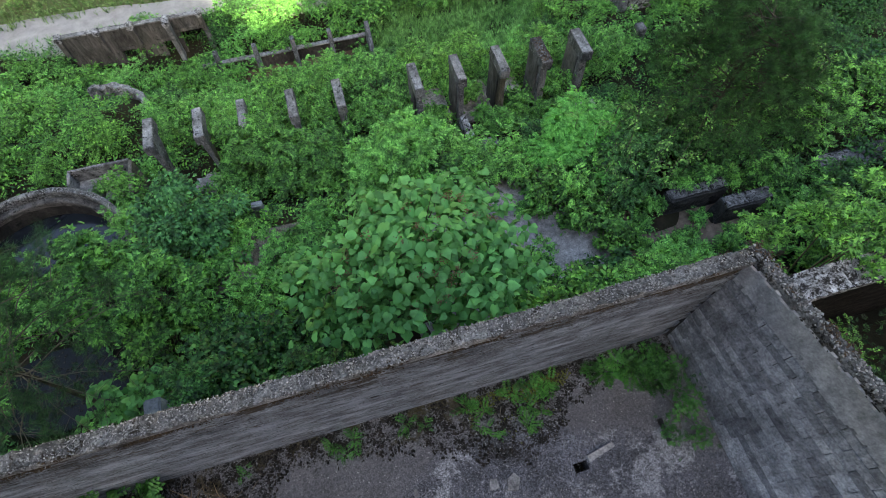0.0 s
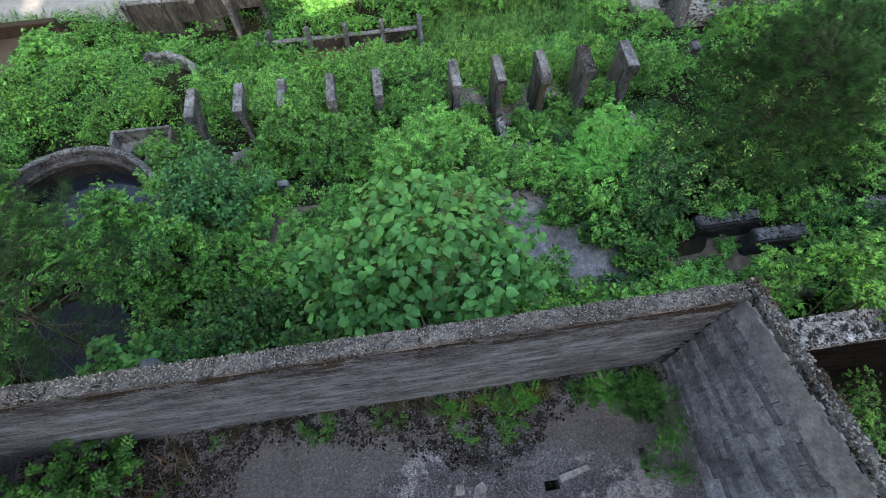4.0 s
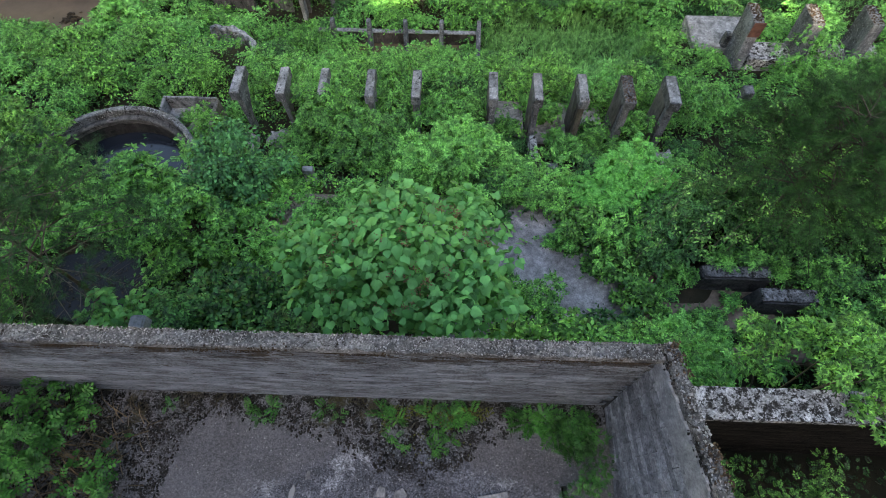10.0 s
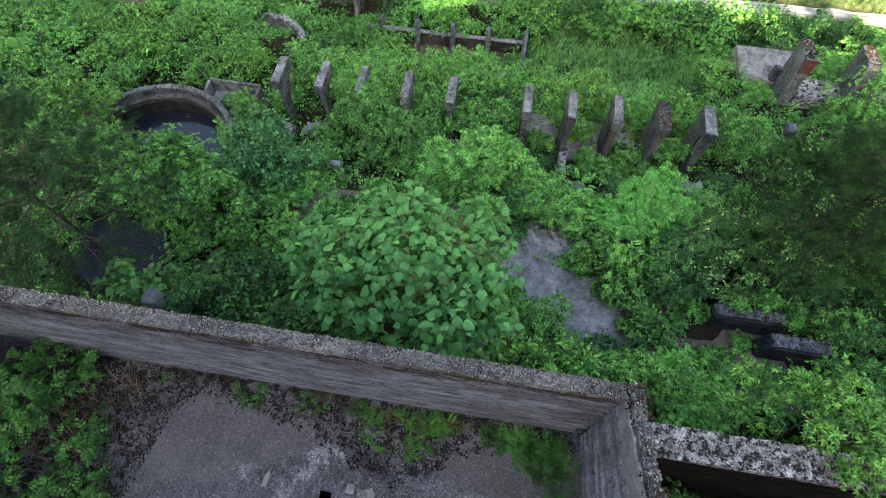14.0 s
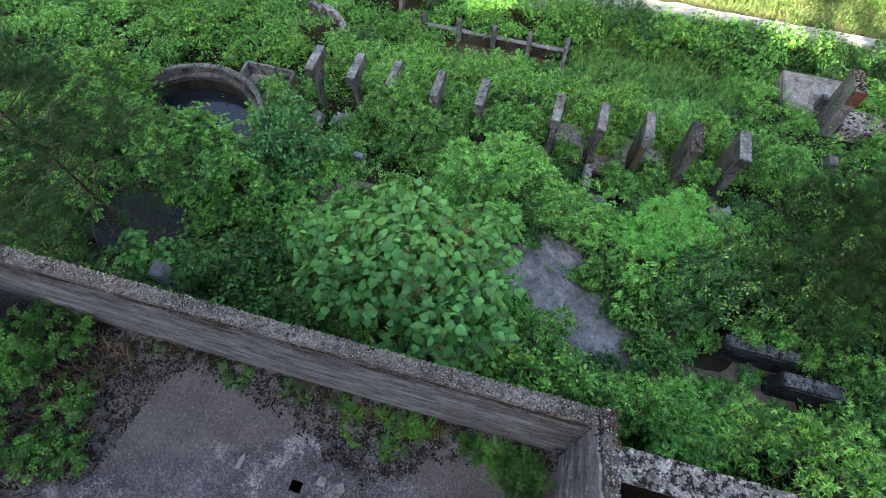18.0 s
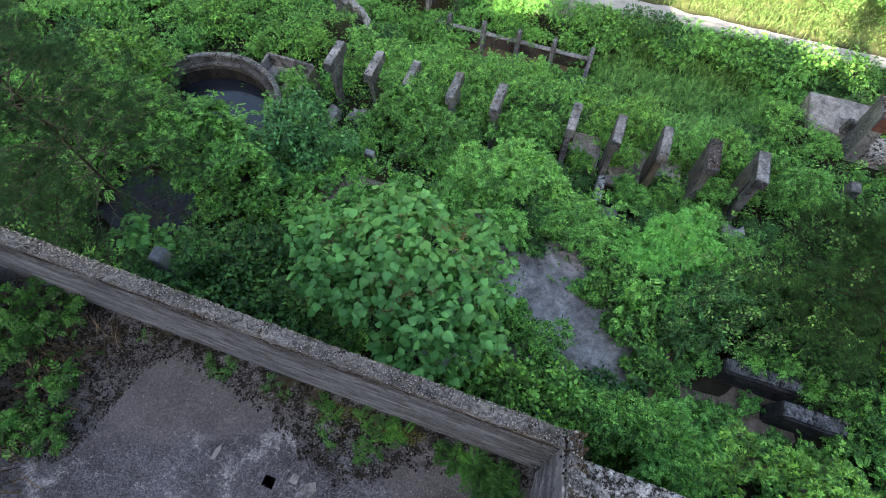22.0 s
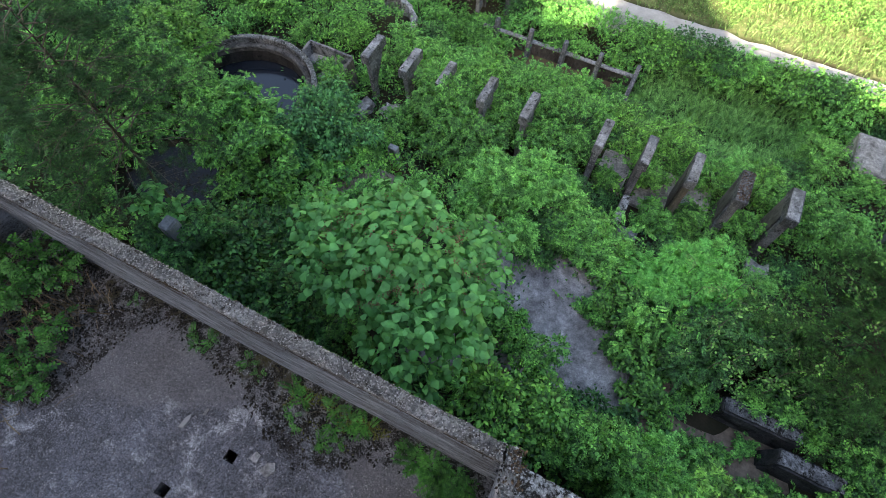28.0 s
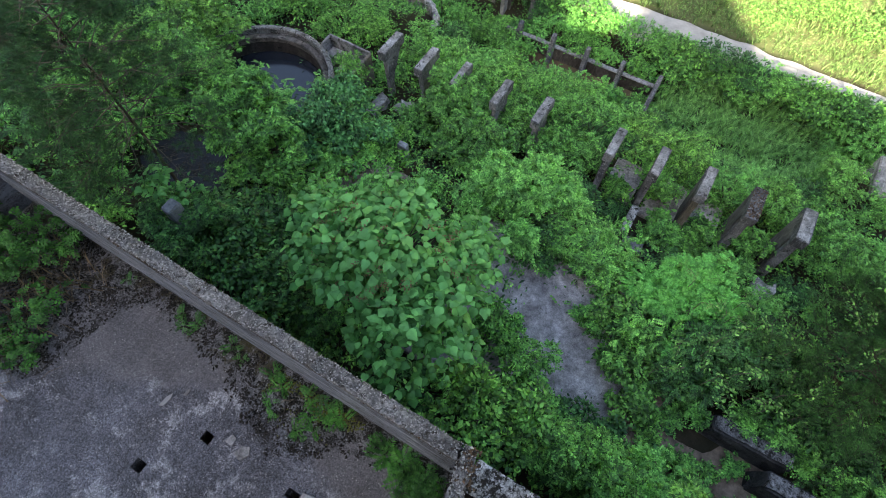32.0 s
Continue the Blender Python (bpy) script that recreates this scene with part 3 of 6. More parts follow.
def pierced_floor(x0, x1, y0, y1, z0, z1):
    """A slab whose square drain holes go right down into it."""
    xs = sorted({x0, x1, *[h[0] - h[2] for h in HOLES], *[h[0] + h[2] for h in HOLES], *np.arange(x0 + 0.5, x1, 0.5).tolist()})
    ys = sorted({y0, y1, *[h[1] - h[3] for h in HOLES], *[h[1] + h[3] for h in HOLES], *np.arange(y0 + 0.5, y1, 0.5).tolist()})
    vs, fs = [], []
    for y in ys:
        for x in xs:
            d = noise.noise(Vector((x * 1.3, y * 1.3, 0))) * 0.012
            vs.append((x, y, z1 + d))
    n = len(xs)
    for j in range(len(ys) - 1):
        for i in range(n - 1):
            cx, cy = (xs[i] + xs[i + 1]) / 2, (ys[j] + ys[j + 1]) / 2
            a, b, c, d = j * n + i, j * n + i + 1, (j + 1) * n + i + 1, (j + 1) * n + i
            if any(abs(cx - h[0]) < h[2] and abs(cy - h[1]) < h[3] for h in HOLES):
                o = len(vs)
                vs += [(vs[k][0], vs[k][1], z0) for k in (a, b, c, d)]
                fs += [(a, o, o + 1, b), (b, o + 1, o + 2, c), (c, o + 2, o + 3, d), (d, o + 3, o, a), (o, o + 3, o + 2, o + 1)]
            else:
                fs.append((a, b, c, d))
    return mesh_of("floor", vs, fs, M_FLOOR)


floor = tagged(new("floor", pierced_floor(-5.56, 3.62, -9, 0.04, 11.5, FLOOR_Z)), "cracked concrete terrace floor with grit and dark moss", "floor", kind="structure")


def broken_top(name, along, x0, x1, y0, y1, z0, z1, material, seed, step=0.035, across=7, rough=0.035):
    """The crumbled top course of a wall: exposed aggregate, with a ragged crest and edges."""
    n = max(2, int((x1 - x0 if along == "x" else y1 - y0) / step))
    vs, fs = [], []
    ring_n = across + 4
    for i in range(n + 1):
        f = i / n
        for k in range(ring_n):
            if k < 2:
                u, w = 0.0, k / 2
            elif k >= ring_n - 2:
                u, w = 1.0, 1 - (k - (ring_n - 2) + 0.0) / 2 - (0.5 if k == ring_n - 1 else 0)
                w = 0.5 if k == ring_n - 2 else 0.0
            else:
                u, w = (k - 2) / (across - 1), 1.0
            x, y = (x0 + f * (x1 - x0), y0 + u * (y1 - y0)) if along == "x" else (x0 + u * (x1 - x0), y0 + f * (y1 - y0))
            z = z0 + w * (z1 - z0)
            p = Vector((x, y, z))
            q = noise.noise_vector(p * 9 + Vector((seed, 0, 0))) * rough * 0.7 + noise.noise_vector(p * 24 + Vector((0, seed, 0))) * rough * 0.55
            sag = noise.noise(Vector((x * 1.1, y * 1.1, seed))) * 0.035
            if w == 0:
                q = Vector((0, 0, 0))
            vs.append(p + q + Vector((0, 0, sag * w)))
    for i in range(n):
        for k in range(ring_n - 1):
            a = i * ring_n + k
            fs.append((a, a + ring_n, a + ring_n + 1, a + 1) if along == "x" else (a, a + 1, a + ring_n + 1, a + ring_n))
    return mesh_of(name, vs, fs, material)


def pebbles(name, rng, at, size, material, flat=0.7):
    """Loose stones: small uneven eight-sided lumps in one mesh."""
    base = np.array([(1, 0, 0), (0, 1, 0), (-1, 0, 0), (0, -1, 0), (0, 0, 1), (0, 0, -1)], float)
    tri = np.array([(0, 1, 4), (1, 2, 4), (2, 3, 4), (3, 0, 4), (1, 0, 5), (2, 1, 5), (3, 2, 5), (0, 3, 5)])
    n = len(at)
    a = rng.uniform(0, 6.28, n)
    rot = np.stack([np.cos(a), -np.sin(a), np.sin(a), np.cos(a)], -1).reshape(n, 2, 2)
    v = base[None] * (1 + rng.uniform(-0.35, 0.35, (n, 6, 1)))
    v[:, :, :2] = np.einsum("nij,nkj->nki", rot, v[:, :, :2] * np.array([1.0, 0.7]))
    v[:, :, 2] *= flat
    v = v * size[:, None, None] + at[:, None]
    f = tri[None] + (np.arange(n) * 6)[:, None, None]
    return big_mesh(name, v.reshape(-1, 3), f.reshape(-1, 3), material)


rng = np.random.default_rng(11)
wall_n = tagged(new("wall_north"), "weathered grey concrete wall with a pebbly broken top", "wall", kind="structure")
bm = box_bm(-5.5, 3.4, -0.085, 0.03, 5.8, WALL_TOP - 0.12, 0)
for v in bm.verts:
    if v.co.z < 10:
        v.co.y += 0.2
part("core", bm_mesh("core", bm, M_WALL_N), wall_n)
part("coping", broken_top("coping", "x", -5.5, 3.36, -0.12, 0.04, WALL_TOP - 0.13, WALL_TOP, M_COPING, 3.0, rough=0.04), wall_n, "crumbled top with exposed pebbles")
n = 15000
at = np.stack([rng.uniform(-5.5, 3.36, n), rng.uniform(-0.128, 0.048, n), WALL_TOP + rng.uniform(-0.03, 0.016, n)], -1)
M_PEBBLE = leaf_mat("pebble_stone", (0.05, 0.048, 0.046), (0.335, 0.33, 0.325), trans=0.0, sprays=0.0, vary=0.0, rough=0.9)
tagged(part("pebbles", pebbles("pebbles", rng, at, 0.003 + 0.0115 * rng.random(n) ** 2.0, M_PEBBLE, 0.9), wall_n, "exposed pale pebbles"), kind="stuff")
n = 5600
M_MOSS = leaf_mat("dry_moss", (0.018, 0.013, 0.008), (0.06, 0.04, 0.025), trans=0.0, sprays=0.0, vary=0.0, rough=1.0)
at = np.stack([rng.uniform(-5.4, 3.3, n), np.full(n, -0.112), WALL_TOP - 0.13 - np.abs(rng.normal(0, 0.06, n))], -1)
keep = np.array([noise.noise(Vector((p[0] * 1.6, p[2] * 14, 7.0))) > 0.02 for p in at])
tagged(part("moss", pebbles("moss", rng, at[keep], rng.uniform(0.004, 0.013, int(keep.sum())), M_MOSS, 0.5), wall_n, "dark dry moss under the crest"), kind="stuff")

M_CLOD = leaf_mat("black_moss", (0.004, 0.0035, 0.003), (0.028, 0.023, 0.018), trans=0.0, sprays=0.0, vary=0.0, rough=1.0)
n = 2600
at = np.stack([rng.uniform(-5.5, 3.35, n), -0.125 + np.abs(rng.normal(0, 0.03, n)), WALL_TOP + rng.uniform(-0.12, 0.012, n)], -1)
keep = np.array([noise.noise(Vector((p[0] * 2.6, p[1] * 4, 17.0))) > 0.2 for p in at])
tagged(part("moss", pebbles("moss", rng, at[keep], rng.uniform(0.006, 0.022, int(keep.sum())), M_MOSS, 0.6), wall_n, "brown moss along the inner edge"), kind="stuff")

def east_x(y, z):
    """The inner face of the east wall, which is twisted: it leans in at the corner and out further south."""
    top = 3.36 + 0.20 * min(max(-y, 0.0), 3.6)
    return 3.53 + (top - 3.53) * min(max((z - 12.2) / 2.8, 0.0), 1.05)


def crest_shift(me):
    for v in me.vertices:
        v.co.x += east_x(v.co.y, 15.0) - 3.36
    return me


wall_e = tagged(new("wall_east"), "grey concrete block wall with a mossy crumbled top", "wall", kind="structure")
vs, fs = [], []
ys = [0.05 - 0.45 * i for i in range(21)]
for y in ys:
    vs += [(east_x(y, 12) + 0.03, y, 5.8), (east_x(y, 12.2) + 0.03, y, 12.2), (east_x(y, 14.88) + 0.03, y, 14.88), (east_x(y, 15) + 0.14, y, 14.88), (east_x(y, 15) + 0.14, y, 5.8)]
for i in range(len(ys) - 1):
    fs += [(i * 5 + k, i * 5 + k + 1, i * 5 + k + 6, i * 5 + k + 5) for k in range(4)]
fs += [(4, 3, 2, 1, 0)]
part("core", mesh_of("core", vs, fs, M_BLACKISH), wall_e)
part("coping", crest_shift(broken_top("coping", "y", 3.385, 3.51, -8.5, 0.06, WALL_TOP - 0.13, WALL_TOP + 0.01, M_COPING, 8.0, rough=0.05, step=0.025, across=9)), wall_e, "crumbled mossy top")
n = 5200
at = np.stack([rng.choice([3.49, 3.45, 3.52], n) + rng.normal(0, 0.03, n), rng.uniform(-6, 0.07, n), WALL_TOP + rng.uniform(-0.08, 0.035, n)], -1)
keep = np.array([noise.noise(Vector((p[0] * 3, p[1] * 2.2, 27.0))) > -0.1 for p in at])
at = at[keep]
at[:, 0] += [east_x(y, 15.0) - 3.36 for y in at[:, 1]]
tagged(part("moss", pebbles("moss", rng, at, rng.uniform(0.006, 0.022, len(at)), M_RUSTMOSS, 0.6), wall_e, "rusty brown moss on the outer edge of the crest"), kind="stuff")
n = 700
at = np.stack([3.375 + rng.normal(0, 0.02, n), rng.uniform(-6, 0.0, n), WALL_TOP - np.abs(rng.normal(0, 0.05, n))], -1)
keep = np.array([noise.noise(Vector((3, p[1] * 2.6, 37.0))) > 0.0 for p in at])
at = at[keep]
at[:, 0] += [east_x(y, 15.0) - 3.36 for y in at[:, 1]]
tagged(part("moss", pebbles("moss", rng, at, rng.uniform(0.006, 0.022, len(at)), M_CLOD, 0.6), wall_e, "black moss along the inner edge of the crest"), kind="stuff")
n = 4200
at = np.stack([rng.uniform(3.38, 3.52, n), rng.uniform(-6, 0.06, n), WALL_TOP + rng.uniform(-0.03, 0.03, n)], -1)
at[:, 0] += [east_x(y, 15.0) - 3.36 for y in at[:, 1]]
tagged(part("pebbles", pebbles("pebbles", rng, at, 0.005 + 0.017 * rng.random(n) ** 2.4, M_PEBBLE, 0.9), wall_e, "exposed pale pebbles"), kind="stuff")
# smooth render left on the upper courses, with a ragged lower edge
vs, fs, at_of = [], [], {}
gy_n, gz_n = 150, 26
for i in range(gy_n + 1):
    y = -0.1 - 5.2 * i / gy_n
    for k in range(gz_n + 1):
        z = 14.1 + 0.88 * k / gz_n
        vs.append((east_x(y, z) - 0.012 + 0.008 * noise.noise(Vector((y * 2.2, z * 2.2, 5))) + 0.004 * noise.noise(Vector((y * 14, z * 14, 5))), y, z))
for i in range(gy_n):
    y = -0.1 - 5.2 * (i + 0.5) / gy_n
    low = 14.46 + 0.16 * noise.noise(Vector((y * 1.3, 0, 2))) + 0.12 * noise.noise(Vector((y * 5, 0, 3)))
    for k in range(gz_n):
        z = 14.1 + 0.88 * (k + 0.5) / gz_n
        if z > low + 0.06 * noise.noise(Vector((y * 12, z * 12, 3))) and not (z > 14.90 + 0.07 * noise.noise(Vector((y * 6, z * 6, 8)))):
            a = i * (gz_n + 1) + k
            fs.append((a, a + 1, a + gz_n + 2, a + gz_n + 1))
me = mesh_of("plaster", vs, fs, M_PLASTER)
bm = bmesh.new()
bm.from_mesh(me)
bmesh.ops.delete(bm, geom=[v for v in bm.verts if not v.link_faces], context="VERTS")
ext = bmesh.ops.extrude_face_region(bm, geom=bm.faces[:])
for v in ext["geom"]:
    if isinstance(v, bmesh.types.BMVert):
        v.co.x += 0.03
bmesh.ops.recalc_face_normals(bm, faces=bm.faces[:])
part("plaster", bm_mesh("plaster", bm, M_PLASTER), wall_e, "smooth grey render left at the top")
wall_w = tagged(new("wall_west"), "dark concrete block side wall", "wall", kind="structure")
part("core", bm_mesh("core", box_bm(-5.72, -5.54, -9, 0.06, 5.8, WALL_TOP, 0.01), M_WALL_N), wall_w)
tagged(new("wall_south", bm_mesh("wall_south", box_bm(-5.72, 3.66, -9.2, -9.0, 5.8, WALL_TOP, 0.01), M_WALL)), "plain concrete wall closing the room", "wall", kind="structure")
ret = tagged(new("retaining_wall"), "low concrete wall blotched with white lichen", "wall", kind="structure")
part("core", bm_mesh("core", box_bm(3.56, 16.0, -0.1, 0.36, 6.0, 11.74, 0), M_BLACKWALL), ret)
part("coping", broken_top("coping", "x", 3.56, 16.0, -0.11, 0.38, 11.72, 11.9, M_CRUST, 5.0, step=0.05, across=9, rough=0.02), ret, "white and black lichen crust")

# grit, dark clods and broken pieces on the floor
n = 7500
at = np.stack([rng.uniform(-3.7, 3.4, n), -0.25 - rng.random(n) * 4.2, np.full(n, FLOOR_Z + 0.003)], -1)
tagged(new("grit", pebbles("grit", rng, at, 0.0025 + 0.0085 * rng.random(n) ** 2, M_PEBBLE)), "pale grit scattered on the concrete floor", "gravel", kind="stuff")
n = 4200
at = np.stack([rng.uniform(-3.6, 3.4, n), -0.35 - rng.random(n) * 3.6, np.full(n, FLOOR_Z + 0.004)], -1)
tagged(new("gravel", pebbles("gravel", rng, at, 0.005 + 0.011 * rng.random(n) ** 2, M_PEBBLE, 0.6)), "loose grey gravel on the concrete floor", "gravel", kind="stuff")
pts = []
while len(pts) < 7000:
    x, y = rng.uniform(-4.9, 3.45), -0.06 - 2.8 * rng.random() ** 1.5
    reach_here = np.interp(x, [m[0] for m in MUCK], [m[1] for m in MUCK])
    e = 0.30 * noise.noise(Vector((x * 2.2, y * 2.2, 3))) + 0.3 * noise.noise(Vector((x * 7, y * 7, 5)))
    if -y < reach_here + e and noise.noise(Vector((x * 5, y * 5, 9))) > -0.1:
        pts.append((x, y, FLOOR_Z + 0.004))
at = np.array(pts)
tagged(new("dark_clods", pebbles("dark_clods", rng, at, 0.006 + 0.026 * rng.random(len(at)) ** 2, M_CLOD, 0.6)), "dark moss clods along the foot of the wall", "moss", kind="stuff")


n = 1700
at = np.stack([rng.uniform(0.25, 1.9, n), -0.12 - np.abs(rng.normal(0, 0.22, n)), np.full(n, FLOOR_Z + 0.006)], -1)
keep = np.array([noise.noise(Vector((p[0] * 3, p[1] * 3, 31.0))) > 0.02 for p in at])
M_MOSS_GREEN = leaf_mat("green_moss", (0.035, 0.045, 0.008), (0.10, 0.10, 0.02), trans=0.0, vary=0.0, rough=1.0, sprays=0.0)
tagged(new("green_moss", pebbles("green_moss", rng, at[keep], rng.uniform(0.008, 0.02, int(keep.sum())), M_MOSS_GREEN, 0.5)), "olive green moss cushions at the wall's foot", "moss", kind="stuff")


def flake(name, x, y, pts2, thick, label, category, material=None):
    """A thin broken plate with an uneven outline."""
    bm = bmesh.new()
    lo = [bm.verts.new((x + a, y + b, FLOOR_Z + 0.008)) for a, b in pts2]
    hi = [bm.verts.new((x + a * 0.93, y + b * 0.93, FLOOR_Z + 0.008 + thick)) for a, b in pts2]
    bm.faces.new(hi)
    bm.faces.new(lo[::-1])
    for i in range(len(lo)):
        j = (i + 1) % len(lo)
        bm.faces.new((lo[i], lo[j], hi[j], hi[i]))
    return tagged(new(name, bm_mesh(name, bm, material or M_SLAB)), label, category)


flake("concrete_fragment", 0.58, -1.34, [(-0.10, -0.09), (0.05, -0.12), (0.12, 0.02), (0.06, 0.11), (-0.05, 0.06)], 0.03, "flat broken piece of pale concrete on the floor", "rubble")
flake("concrete_fragment", 0.33, -1.30, [(-0.08, -0.06), (0.07, -0.07), (0.06, 0.06), (-0.03, 0.08)], 0.02, "small flat flake of grey concrete on the floor", "rubble")
flake("stone_shard", -0.89, -1.36, [(-0.04, -0.12), (0.03, -0.10), (0.05, 0.05), (0.02, 0.13), (-0.03, 0.04)], 0.03, "long pale stone shard lying on the grit", "stone", M_PEBBLE)
flake("stone_shard", -0.70, -1.12, [(-0.03, -0.06), (0.03, -0.04), (0.02, 0.06), (-0.02, 0.05)], 0.02, "small brown stone shard lying on the grit", "stone", M_SLAB)
flake("concrete_ledge", 1.86, -1.36, [(-0.2, -0.05), (0.24, 0.06), (0.22, 0.13), (-0.2, 0.05)], 0.03, "raised strip of pale concrete beside a drain hole", "rubble")


# ---- the terrace below the wall ----
M_PAVE = concrete("broken_paving", (0.27, 0.245, 0.228), (0.10, 0.082, 0.070), moss=(0.03, 0.024, 0.018), moss_amt=0.56, scale=1.4, speck=0.8)
block("terrace_slab", 0.2, 6.5, 2.4, 7.3, 5.6, 6.45, M_TERRACE, "bare grey concrete slab half hidden by shrubs", "slab", "structure", bevel=0.03, rough=0.07, cuts=9)
block("earth_slab", -5.6, -1.6, 5.6, 7.4, 5.6, 6.2, M_PAVE, "damp grey paving broken by brown earth", "paving", "structure", bevel=0.03, rough=0.03, cuts=5)
block("pit_floor", 6.3, 10.9, 2.3, 5.0, 5.4, 6.56, M_SOIL, "wet brown earth round the fallen beams", "ground", "structure", bevel=0.03, rough=0.16, cuts=9)


def beam(name, x0, x1, y0, y1, z0, z1, label, lean=0.25):
    """A heavy beam whose near end slopes and whose top edges are chipped."""
    bm = box_bm(x0, x1, y0, y1, z0, z1, 0.05, 0.05, 7, x0)
    for v in bm.verts:
        f = 1 - (v.co.z - z0) / (z1 - z0)
        if v.co.x < x0 + 0.5:
            v.co.x -= lean * f
        v.co.y -= 0.12 * f
    ob = tagged(new(name), label, "beam", "fallen beams")
    part("body", bm_mesh("body", bm, M_WET), ob)
    part("crust", bm_mesh("crust", box_bm(x0 + 0.03, x1 - 0.03, y0 + 0.05, y1 - 0.05, z1 - 0.09, z1 + 0.014, 0.03, 0.05, 7, x0), M_BEAM), ob, "paler worn top")
    return ob


M_WET = concrete("black_wet_concrete", (0.06, 0.06, 0.063), (0.012, 0.012, 0.012), moss=(0.006, 0.006, 0.005), moss_amt=0.55, scale=1.3)
M_BEAM = concrete("wet_concrete", (0.25, 0.25, 0.262), (0.032, 0.032, 0.034), moss=(0.010, 0.009, 0.008), moss_amt=0.51, scale=2.2, speck=0.9)
beam("concrete_beam", 8.0, 9.9, 4.42, 4.84, 6.2, 7.2, "dark wet concrete beam with chipped edges")
beam("concrete_beam", 9.42, 10.95, 3.74, 4.2, 6.1, 7.2, "thick dark concrete beam end in a muddy pit", 0.3)
beam("concrete_beam", 12.9, 16.4, 4.0, 4.75, 6.1, 7.1, "broad grey concrete slab under overhanging shrubs", 0.1)
block("concrete_post", -5.07, -4.77, 1.46, 1.80, 6.0, 10.34, M_POST, "square grey concrete post at the foot of the wall", "post", bevel=0.03, rough=0.01, cuts=2)
block("concrete_stub", -3.80, -3.46, 8.5, 8.72, 4.3, 5.83, M_POST, "short grey concrete stub among shrubs", "post", bevel=0.02)

# dark pool under the left-hand pine
vs = [(-8.95 + 1.6 * math.cos(i * math.pi / 16) * (1 + 0.12 * math.sin(i * 1.7)), 4.0 + 1.1 * math.sin(i * math.pi / 16), 6.42) for i in range(32)]
tagged(new("pool", mesh_of("pool", vs, [range(32)], M_POOL)), "dark pool of water beneath the pine", "water", kind="structure")


n = 620
at = np.stack([rng.normal(-8.9, 0.75, n), rng.normal(4.0, 0.5, n), np.full(n, 6.43)], -1)
M_DEBRIS = leaf_mat("sodden_litter", (0.02, 0.018, 0.014), (0.075, 0.068, 0.055), trans=0.0, vary=0.0, rough=0.9, sprays=0.0)
tagged(new("floating_litter", pebbles("floating_litter", rng, at, rng.uniform(0.01, 0.05, n), M_DEBRIS, 0.12)), "sodden leaf litter floating on the pool", "leaf litter", kind="stuff")

# ---- piers ----
def pier(x, w, y0, y1, top, base, style, label):
    ob = tagged(new("concrete_pier"), label, "pier", "row of concrete piers")
    mat = M_PIER
    seed = x
    cap = part("cap", bm_mesh("cap", box_bm(x - 0.012, x + w + 0.012, y0 - 0.02, y1 + 0.02, top - 0.41, top, 0.018, 0.014, 5, seed), mat), ob)
    if 7 < x < 8:
        n = 220
        at = np.stack([rng.uniform(x, x + w, n), rng.uniform(12.2, 13.5, n), top + rng.uniform(-0.01, 0.02, n)], -1)
        tagged(part("moss", pebbles("moss", rng, at, rng.uniform(0.02, 0.045, n), M_RUSTMOSS, 0.5), cap, "rusty brown moss crust"), kind="stuff")
    else:
        part("crust", bm_mesh("crust", box_bm(x + 0.012, x + w - 0.012, y0 + 0.005, y1 - 0.005, top - 0.05, top + 0.02, 0.015, 0.02, 5, seed + 5), M_LICHEN), cap, "black and white lichen crust")
    bm = box_bm(x + 0.055, x + w - 0.055, y0 + 0.16, y1 - 0.2, base, top - 0.40, 0.015, 0.014, 7, seed + 1)
    for v in bm.verts:
        f = 1 - (v.co.z - base) / (top - 0.40 - base)
        if style == "bracket":
            k = float(smooth(0.0, 0.5, f))
            v.co.y += ((y0 + y1) / 2 - v.co.y) * 0.68 * k - 0.26 * k
            v.co.x += (x + w / 2 - v.co.x) * 0.25 * k
        elif style == "sloped" and v.co.y < (y0 + y1) / 2:
            v.co.y -= 0.95 * f
        elif v.co.y < (y0 + y1) / 2:
            v.co.y -= 0.22 * f
    part("column", bm_mesh("column", bm, M_PIER_STAIN if "yellow" in label else mat), ob)
    if style != "bracket":
        part("fin", bm_mesh("fin", box_bm(x - 0.004, x + 0.09, y0 + 0.35, y1 - 0.05, base, top - 0.40, 0.012, 0.012, 5, seed + 2), M_DARKPIER), ob, "thin dark fin beside the column")
    return ob


PIERS = [(-7.16, 0.34, "bracket", "grey concrete pier narrowing to a slim foot"), (-5.46, 0.33, "bracket", "lichen-spotted concrete pier rising from shrubs"), (-3.9, 0.28, "plain", "concrete pier almost swallowed by leaves"),
         (-2.14, 0.30, "plain", "dark brown concrete pier wrapped in shrubs"), (-0.42, 0.31, "plain", "weathered concrete pier rising from shrubs"), (2.46, 0.31, "sloped", "long concrete pier with a sloping front"),
         (4.12, 0.31, "plain", "pale concrete pier above a broken slab"), (5.78, 0.33, "plain", "concrete pier with a yellow-stained foot"), (7.42, 0.40, "plain", "moss-topped dark concrete pier"), (9.05, 0.42, "plain", "cracked broad concrete pier")]
for x, w, style, label in PIERS:
    pier(x, w, 12.18, 13.52, 5.45, 2.2, style, label)
block("concrete_footing", 4.16, 4.46, 10.9, 12.1, 2.4, 3.62, M_WHITE, "low pale concrete footing wall", "footing", bevel=0.03, rough=0.02, cuts=2)
block("concrete_footing", 2.3, 2.66, 10.9, 11.9, 2.4, 3.7, M_PIER, "low dark concrete footing wall", "footing", bevel=0.03, rough=0.02, cuts=2)
